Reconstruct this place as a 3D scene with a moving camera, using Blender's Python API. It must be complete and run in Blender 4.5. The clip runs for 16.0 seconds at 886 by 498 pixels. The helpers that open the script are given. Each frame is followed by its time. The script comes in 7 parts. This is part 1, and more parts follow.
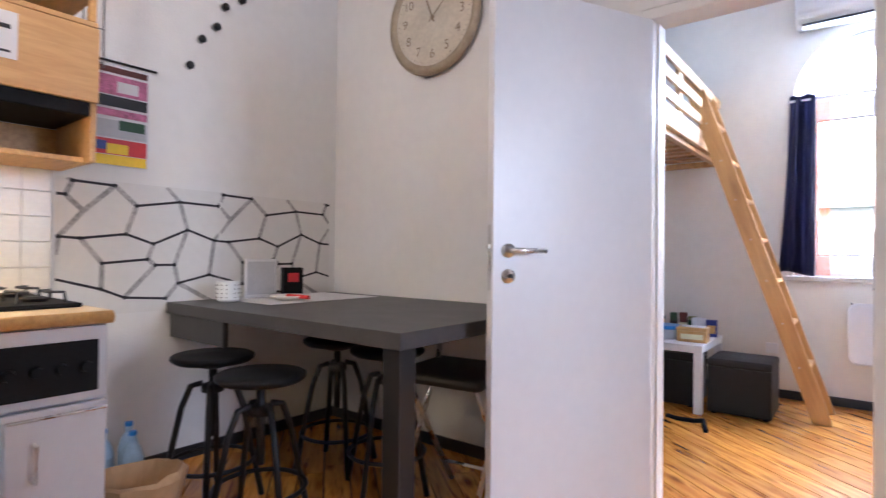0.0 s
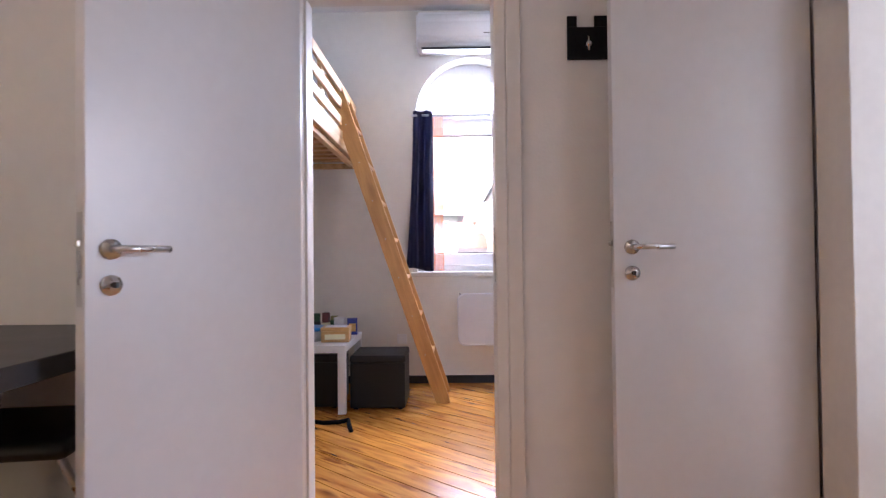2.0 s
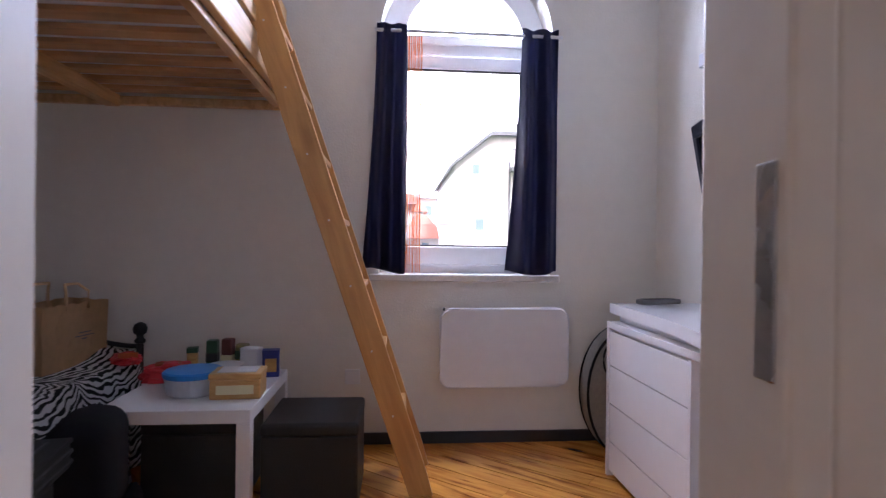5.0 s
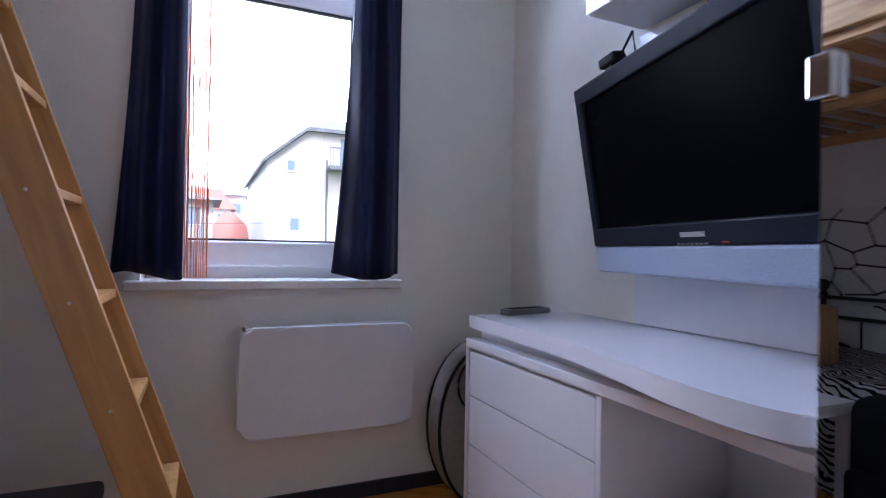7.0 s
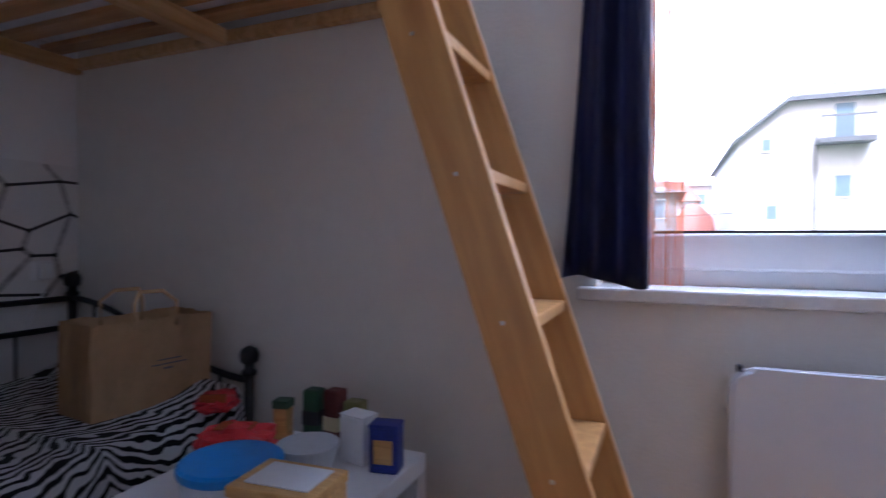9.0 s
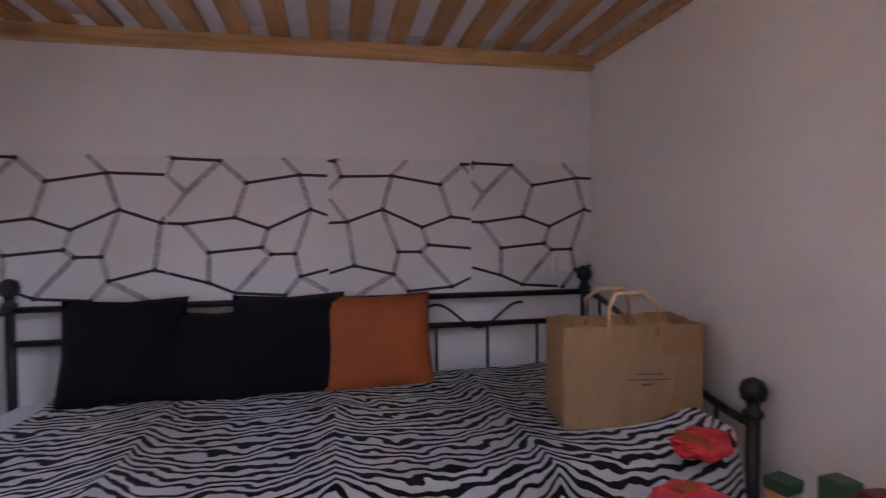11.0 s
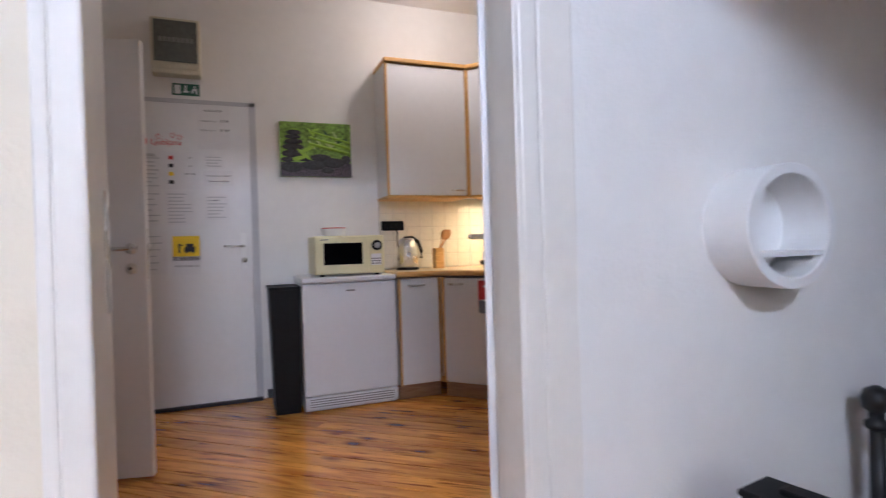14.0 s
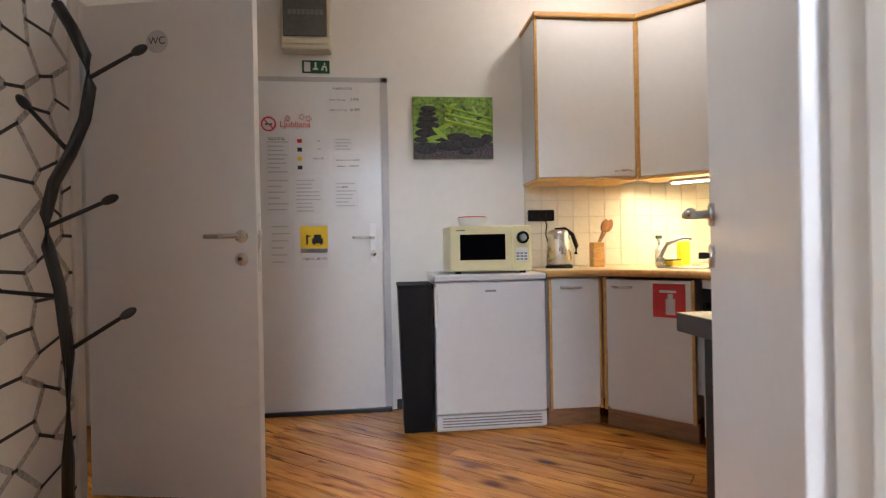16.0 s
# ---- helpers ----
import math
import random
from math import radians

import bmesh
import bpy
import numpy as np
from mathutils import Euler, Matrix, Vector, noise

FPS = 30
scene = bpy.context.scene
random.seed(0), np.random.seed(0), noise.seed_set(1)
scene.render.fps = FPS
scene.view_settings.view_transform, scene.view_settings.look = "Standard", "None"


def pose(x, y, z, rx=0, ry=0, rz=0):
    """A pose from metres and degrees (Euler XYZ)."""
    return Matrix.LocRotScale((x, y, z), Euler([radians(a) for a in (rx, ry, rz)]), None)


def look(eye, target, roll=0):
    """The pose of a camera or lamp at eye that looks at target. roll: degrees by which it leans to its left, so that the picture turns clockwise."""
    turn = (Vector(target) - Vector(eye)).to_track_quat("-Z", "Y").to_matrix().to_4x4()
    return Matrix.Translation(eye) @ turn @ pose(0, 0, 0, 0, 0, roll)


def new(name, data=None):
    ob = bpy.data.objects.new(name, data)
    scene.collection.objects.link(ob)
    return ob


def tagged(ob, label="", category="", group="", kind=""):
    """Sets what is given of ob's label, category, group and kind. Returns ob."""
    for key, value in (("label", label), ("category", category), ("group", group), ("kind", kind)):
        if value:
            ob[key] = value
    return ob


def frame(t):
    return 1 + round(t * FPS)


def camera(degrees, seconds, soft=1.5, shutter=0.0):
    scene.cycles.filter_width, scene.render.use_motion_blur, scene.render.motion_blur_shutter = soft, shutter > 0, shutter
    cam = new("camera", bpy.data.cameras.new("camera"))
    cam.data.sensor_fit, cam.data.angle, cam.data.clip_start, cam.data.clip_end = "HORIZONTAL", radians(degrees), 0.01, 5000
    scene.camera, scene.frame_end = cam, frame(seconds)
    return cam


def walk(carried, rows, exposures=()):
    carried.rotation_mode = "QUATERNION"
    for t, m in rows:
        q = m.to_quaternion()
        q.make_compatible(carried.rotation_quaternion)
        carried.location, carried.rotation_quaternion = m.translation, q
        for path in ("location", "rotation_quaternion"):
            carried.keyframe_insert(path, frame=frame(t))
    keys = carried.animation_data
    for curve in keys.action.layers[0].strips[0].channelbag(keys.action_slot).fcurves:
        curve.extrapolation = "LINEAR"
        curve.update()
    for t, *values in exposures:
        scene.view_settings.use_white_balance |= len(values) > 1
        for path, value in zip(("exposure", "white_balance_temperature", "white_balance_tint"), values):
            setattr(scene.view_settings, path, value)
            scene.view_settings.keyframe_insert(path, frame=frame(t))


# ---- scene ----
cam = camera(79.0, 16.0, soft=1.25, shutter=0.4)
PATH = [
    (0, (-0.01, -2.282, 1.036), (-1.247, -0.71, 1.056), 0.6),
    (0.5, (0.004, -2.211, 1.032), (-0.98, -0.471, 1.058), 0.4),
    (1, (-0.029, -2.162, 1.052), (-0.632, -0.255, 1.081), 0.1),
    (1.5, (-0.09, -2.12, 1.041), (-0.338, -0.136, 1.075), -0.1),
    (2, (-0.15, -1.982, 1.023), (-0.181, 0.018, 1.054), -0.6),
    (2.5, (-0.214, -1.753, 1.028), (-0.204, 0.247, 1.055), -0.5),
    (3, (-0.265, -1.496, 1.032), (-0.229, 0.504, 1.056), -0.4),
    (3.2, (-0.291, -1.384, 1.033), (-0.245, 0.615, 1.051), -0.4),
    (5.3, (-0.336, -0.332, 1.049), (-0.105, 1.655, 1.043), 1.3),
    (5.5, (-0.344, -0.256, 1.045), (0.004, 1.713, 1.043), 1.3),
    (6, (-0.337, -0.099, 1.028), (0.343, 1.782, 1.039), 1.2),
    (6.5, (-0.282, 0.055, 1.032), (0.529, 1.883, 1.047), 1.0),
    (7, (-0.228, 0.237, 1.024), (0.588, 2.063, 1.036), 1.0),
    (7.5, (-0.211, 0.461, 1.048), (0.405, 2.363, 1.051), 1.0),
    (8, (-0.211, 0.631, 1.053), (0.014, 2.618, 1.041), 0.8),
    (8.5, (-0.195, 0.763, 1.048), (-0.49, 2.741, 1.023), 0.5),
    (9, (-0.251, 0.868, 1.032), (-1.019, 2.715, 1.001), 0.2),
    (9.2, (-0.282, 0.907, 1.029), (-1.235, 2.665, 0.994), 0.2),
    (11.3, (-0.426, 1.318, 1.033), (-2.42, 1.463, 0.99), -0.8),
    (11.5, (-0.413, 1.301, 1.032), (-2.413, 1.279, 0.997), -0.9),
    (12, (-0.308, 1.195, 1.027), (-2.247, 0.708, 1.003), -1.0),
    (12.5, (-0.243, 1.211, 1.059), (-1.969, 0.201, 1.012), -1.2),
    (13, (-0.187, 1.14, 1.06), (-1.606, -0.268, 1.023), -1.9),
    (13.5, (-0.145, 1.089, 1.046), (-1.233, -0.589, 1.019), -1.8),
    (14, (-0.186, 1.026, 1.024), (-0.903, -0.84, 1.012), -1.7),
    (14.5, (-0.172, 0.911, 1.011), (-0.669, -1.026, 1.006), -1.5),
    (15, (-0.181, 0.749, 1.0), (-0.542, -1.218, 1.001), -1.2),
    (15.5, (-0.217, 0.598, 1.002), (-0.525, -1.378, 1.001), -1.1),
    (16, (-0.294, 0.431, 0.99), (-0.514, -1.557, 0.987), -1.1),
]
EXPO = [(0, 2.15, 5650, 20), (1.5, 1.8, 6000, 24), (2.0, 1.5, 6150, 26), (3.2, 1.05, 6300, 29), (5.3, 0.62, 5900, 28), (7, 0.27, 5400, 24), (8, 0.48, 5400, 26), (9.2, 0.47, 5300, 24),
        (11.3, 1.85, 6200, 33), (12.0, 1.92, 5720, 27), (13, 1.7, 5560, 20), (14, 1.1, 6100, 19), (15, 1.05, 6600, 17), (16, 1.47, 6550, 13)]
walk(cam, [(t, look(e, a, r)) for t, e, a, r in PATH], EXPO)

# ---- light and exposure ----
world = bpy.data.worlds.new("world")
scene.world = world
world.use_nodes = True
wn = world.node_tree.nodes
sky = wn.new("ShaderNodeTexSky")
sky.sky_type = 'NISHITA'
sky.sun_disc = False
sky.sun_elevation, sky.sun_rotation = radians(38), radians(200)
sky.air_density, sky.dust_density, sky.ozone_density = 1.0, 6.0, 1.0
world.node_tree.links.new(sky.outputs[0], wn["Background"].inputs[0])
wn["Background"].inputs[1].default_value = 0.15


def lamp(name, kind, m, energy, color, size=1.0, size_y=None):
    data = bpy.data.lights.new(name, kind)
    data.energy, data.color = energy, color
    if kind == 'AREA':
        data.size = size
        if size_y:
            data.shape, data.size_y = 'RECTANGLE', size_y
    elif kind == 'SUN':
        data.angle = size
    else:
        data.shadow_soft_size = size
    ob = new(name, data)
    ob.matrix_world = m
    return ob


W, XL, XK, XR = 2.42, -2.62, -2.69, 1.10      # window wall, room left, kitchen left, right
P0, P1 = 0.0, 0.10                            # partition faces
YE = -2.91                                    # entrance wall
HK, HR = 2.87, 3.06                           # ceilings
lamp("sun", 'SUN', look((0, 0, 9), (-2, 6.0, 0)), 5.0, (1.0, 0.99, 0.97), radians(12))
lamp("fanlight_sky", 'AREA', look((0.02, W + 0.28, 2.33), (-0.9, 0.7, 0.6)), 41, (0.66, 0.80, 1.0), 0.72, 0.36)
lamp("kitchen_ceiling_bulb", 'POINT', pose(-1.50, -2.16, HK - 0.14), 6.3, (1.0, 0.92, 0.83), 0.10)
lamp("cabinet_tube", 'AREA', pose(-2.10, -2.50, 1.340, 0, 0, -52), 4.2, (1.0, 0.80, 0.47), 0.42, 0.05)
lamp("bedroom_sky", 'AREA', look((3.35, -0.6, 1.7), (1.2, -0.9, 1.1)), 20, (0.80, 0.90, 1.0), 1.0, 1.3)

# ---- materials ----


def material(name, color, rough=0.5, metal=0.0, scale=6.0, var=0.06, bump=0.0, bump_scale=60.0, spec=None, coat=0.0):
    m = bpy.data.materials.new(name)
    m.use_nodes = True
    nt = m.node_tree
    b = nt.nodes["Principled BSDF"]
    b.inputs["Roughness"].default_value, b.inputs["Metallic"].default_value = rough, metal
    if spec is not None:
        b.inputs["Specular IOR Level"].default_value = spec
    if coat:
        b.inputs["Coat Weight"].default_value, b.inputs["Coat Roughness"].default_value = coat, 0.15
    tc = nt.nodes.new("ShaderNodeTexCoord")
    n1 = nt.nodes.new("ShaderNodeTexNoise")
    n1.inputs["Scale"].default_value, n1.inputs["Detail"].default_value = scale, 5
    n2 = nt.nodes.new("ShaderNodeTexNoise")
    n2.inputs["Scale"].default_value, n2.inputs["Detail"].default_value = scale * 9, 3
    for n in (n1, n2):
        nt.links.new(tc.outputs["Object"], n.inputs["Vector"])
    mix = nt.nodes.new("ShaderNodeMath")
    mix.operation = 'ADD'
    nt.links.new(n1.outputs[0], mix.inputs[0])
    nt.links.new(n2.outputs[0], mix.inputs[1])
    ramp = nt.nodes.new("ShaderNodeValToRGB")
    c = Vector(color)
    ramp.color_ramp.elements[0].position, ramp.color_ramp.elements[1].position = 0.35, 0.65
    ramp.color_ramp.elements[0].color = (*(c * (1 - var)), 1)
    ramp.color_ramp.elements[1].color = (*[min(1, v) for v in c * (1 + var)], 1)
    half = nt.nodes.new("ShaderNodeMath")
    half.operation = 'MULTIPLY'
    half.inputs[1].default_value = 0.5
    nt.links.new(mix.outputs[0], half.inputs[0])
    nt.links.new(half.outputs[0], ramp.inputs[0])
    nt.links.new(ramp.outputs[0], b.inputs["Base Color"])
    mr = nt.nodes.new("ShaderNodeMapRange")
    mr.inputs[3].default_value, mr.inputs[4].default_value = max(0.0, rough - 0.06), min(1.0, rough + 0.06)
    nt.links.new(n1.outputs[0], mr.inputs[0])
    nt.links.new(mr.outputs[0], b.inputs["Roughness"])
    if bump:
        nb = nt.nodes.new("ShaderNodeTexNoise")
        nb.inputs["Scale"].default_value, nb.inputs["Detail"].default_value = bump_scale, 4
        nt.links.new(tc.outputs["Object"], nb.inputs["Vector"])
        bp = nt.nodes.new("ShaderNodeBump")
        bp.inputs["Strength"].default_value, bp.inputs["Distance"].default_value = bump, 0.004
        nt.links.new(nb.outputs[0], bp.inputs["Height"])
        nt.links.new(bp.outputs[0], b.inputs["Normal"])
    return m


def wood(name, light, dark, axis_turn=(0, 0, 0), stretch=(1, 12, 12), rough=0.35, coat=0.0, knots=0.0, scale=3.0, random_tone=0.0, streaks=0.0):
    m = bpy.data.materials.new(name)
    m.use_nodes = True
    nt = m.node_tree
    b = nt.nodes["Principled BSDF"]
    b.inputs["Roughness"].default_value = rough
    b.inputs["Coat Weight"].default_value, b.inputs["Coat Roughness"].default_value = coat, 0.12
    tc = nt.nodes.new("ShaderNodeTexCoord")
    turn = nt.nodes.new("ShaderNodeMapping")
    turn.inputs["Rotation"].default_value = [radians(a) for a in axis_turn]
    nt.links.new(tc.outputs["Object"], turn.inputs[0])
    info = nt.nodes.new("ShaderNodeObjectInfo")
    mul = nt.nodes.new("ShaderNodeVectorMath")
    mul.operation = 'MULTIPLY_ADD'
    mul.inputs[1].default_value = (1, 1, 1)
    comb = nt.nodes.new("ShaderNodeMath")
    comb.operation = 'MULTIPLY'
    comb.inputs[1].default_value = 37.0
    nt.links.new(info.outputs["Random"], comb.inputs[0])
    nt.links.new(turn.outputs[0], mul.inputs[0])
    nt.links.new(comb.outputs[0], mul.inputs[2])
    mp = nt.nodes.new("ShaderNodeMapping")
    mp.inputs["Scale"].default_value = stretch
    nt.links.new(mul.outputs[0], mp.inputs[0])
    n = nt.nodes.new("ShaderNodeTexNoise")
    n.inputs["Scale"].default_value, n.inputs["Detail"].default_value, n.inputs["Distortion"].default_value = scale, 6, 0.6
    nt.links.new(mp.outputs[0], n.inputs["Vector"])
    ramp = nt.nodes.new("ShaderNodeValToRGB")
    e = ramp.color_ramp.elements
    e[0].position, e[1].position = 0.33, 0.62
    e[0].color, e[1].color = (*dark, 1), (*light, 1)
    nt.links.new(n.outputs[0], ramp.inputs[0])
    out = ramp.outputs[0]
    if knots:
        mk = nt.nodes.new("ShaderNodeMapping")
        mk.inputs["Scale"].default_value = (2.6, 6.5, 6.5)
        nt.links.new(mul.outputs[0], mk.inputs[0])
        v = nt.nodes.new("ShaderNodeTexVoronoi")
        v.inputs["Scale"].default_value = 1.0
        nt.links.new(mk.outputs[0], v.inputs["Vector"])
        kr = nt.nodes.new("ShaderNodeValToRGB")
        kr.color_ramp.elements[0].position, kr.color_ramp.elements[1].position = 0.07, 0.22
        kr.color_ramp.elements[0].color, kr.color_ramp.elements[1].color = (0.22, 0.12, 0.07, 1), (1, 1, 1, 1)
        nt.links.new(v.outputs["Distance"], kr.inputs[0])
        mx = nt.nodes.new("ShaderNodeMix")
        mx.data_type, mx.blend_type = 'RGBA', 'MULTIPLY'
        mx.inputs[0].default_value = knots
        nt.links.new(out, mx.inputs[6])
        nt.links.new(kr.outputs[0], mx.inputs[7])
        out = mx.outputs[2]
    if streaks:
        ms = nt.nodes.new("ShaderNodeMapping")
        ms.inputs["Scale"].default_value = (1.7, 15, 15)
        nt.links.new(mul.outputs[0], ms.inputs[0])
        ns = nt.nodes.new("ShaderNodeTexNoise")
        ns.inputs["Scale"].default_value, ns.inputs["Detail"].default_value, ns.inputs["Distortion"].default_value = 2.2, 3, 0.4
        nt.links.new(ms.outputs[0], ns.inputs["Vector"])
        sr = nt.nodes.new("ShaderNodeValToRGB")
        sr.color_ramp.elements[0].position, sr.color_ramp.elements[1].position = 0.56, 0.70
        sr.color_ramp.elements[0].color, sr.color_ramp.elements[1].color = (1, 1, 1, 1), (0.30, 0.15, 0.08, 1)
        nt.links.new(ns.outputs[0], sr.inputs[0])
        mxs = nt.nodes.new("ShaderNodeMix")
        mxs.data_type, mxs.blend_type = 'RGBA', 'MULTIPLY'
        mxs.inputs[0].default_value = streaks
        nt.links.new(out, mxs.inputs[6])
        nt.links.new(sr.outputs[0], mxs.inputs[7])
        out = mxs.outputs[2]
    if random_tone:
        hs = nt.nodes.new("ShaderNodeHueSaturation")
        rg = nt.nodes.new("ShaderNodeMapRange")
        rg.inputs[3].default_value, rg.inputs[4].default_value = 1 - random_tone, 1 + random_tone
        nt.links.new(info.outputs["Random"], rg.inputs[0])
        nt.links.new(rg.outputs[0], hs.inputs["Value"])
        nt.links.new(out, hs.inputs["Color"])
        out = hs.outputs[0]
    nt.links.new(out, b.inputs["Base Color"])
    bp = nt.nodes.new("ShaderNodeBump")
    bp.inputs["Strength"].default_value, bp.inputs["Distance"].default_value = 0.12, 0.002
    nt.links.new(n.outputs[0], bp.inputs["Height"])
    nt.links.new(bp.outputs[0], b.inputs["Normal"])
    return m


def zebra_material():
    m = material("zebra_cloth", (0.8, 0.78, 0.76), 0.75, bump=0.15, bump_scale=400)
    nt = m.node_tree
    b = nt.nodes["Principled BSDF"]
    tc = nt.nodes.new("ShaderNodeTexCoord")
    sep = nt.nodes.new("ShaderNodeSeparateXYZ")
    nt.links.new(tc.outputs["Object"], sep.inputs[0])

    def calc(op, a, b_):
        n = nt.nodes.new("ShaderNodeMath")
        n.operation = op
        for k, v in enumerate((a, b_)):
            if isinstance(v, (int, float)):
                n.inputs[k].default_value = v
            else:
                nt.links.new(v, n.inputs[k])
        return n.outputs[0]
    # the stripes bend towards a spine every half metre, as on joined hides
    run = calc('SUBTRACT', sep.outputs[0], sep.outputs[2])
    fold = calc('POWER', calc('DIVIDE', calc('PINGPONG', sep.outputs[1], 0.26), 0.26), 3.0)
    across = calc('ADD', run, calc('MULTIPLY', fold, 0.11))
    com = nt.nodes.new("ShaderNodeCombineXYZ")
    nt.links.new(across, com.inputs[0])
    nt.links.new(calc('MULTIPLY', sep.outputs[1], 0.9), com.inputs[1])
    nt.links.new(calc('MULTIPLY', sep.outputs[2], 0.3), com.inputs[2])
    wv = nt.nodes.new("ShaderNodeTexWave")
    wv.bands_direction = 'X'
    wv.inputs["Scale"].default_value, wv.inputs["Distortion"].default_value = 8.4, 11.0
    wv.inputs["Detail"].default_value, wv.inputs["Detail Scale"].default_value, wv.inputs["Detail Roughness"].default_value = 2.0, 1.25, 0.45
    nt.links.new(com.outputs[0], wv.inputs["Vector"])
    r = nt.nodes.new("ShaderNodeValToRGB")
    r.color_ramp.elements[0].position, r.color_ramp.elements[1].position = 0.42, 0.47
    r.color_ramp.elements[0].color, r.color_ramp.elements[1].color = (0.006, 0.006, 0.007, 1), (0.88, 0.86, 0.85, 1)
    nt.links.new(wv.outputs[0], r.inputs[0])
    nt.links.new(r.outputs[0], b.inputs["Base Color"])
    return m


def glow(name, color, strength):
    m = bpy.data.materials.new(name)
    m.use_nodes = True
    b = m.node_tree.nodes["Principled BSDF"]
    b.inputs["Base Color"].default_value = (*color, 1)
    b.inputs["Emission Color"].default_value, b.inputs["Emission Strength"].default_value = (*color, 1), strength
    return m


def glass(name, color=(1, 1, 1), rough=0.0):
    m = bpy.data.materials.new(name)
    m.use_nodes = True
    b = m.node_tree.nodes["Principled BSDF"]
    b.inputs["Base Color"].default_value = (*color, 1)
    b.inputs["Transmission Weight"].default_value, b.inputs["Roughness"].default_value, b.inputs["IOR"].default_value = 1.0, rough, 1.45
    return m


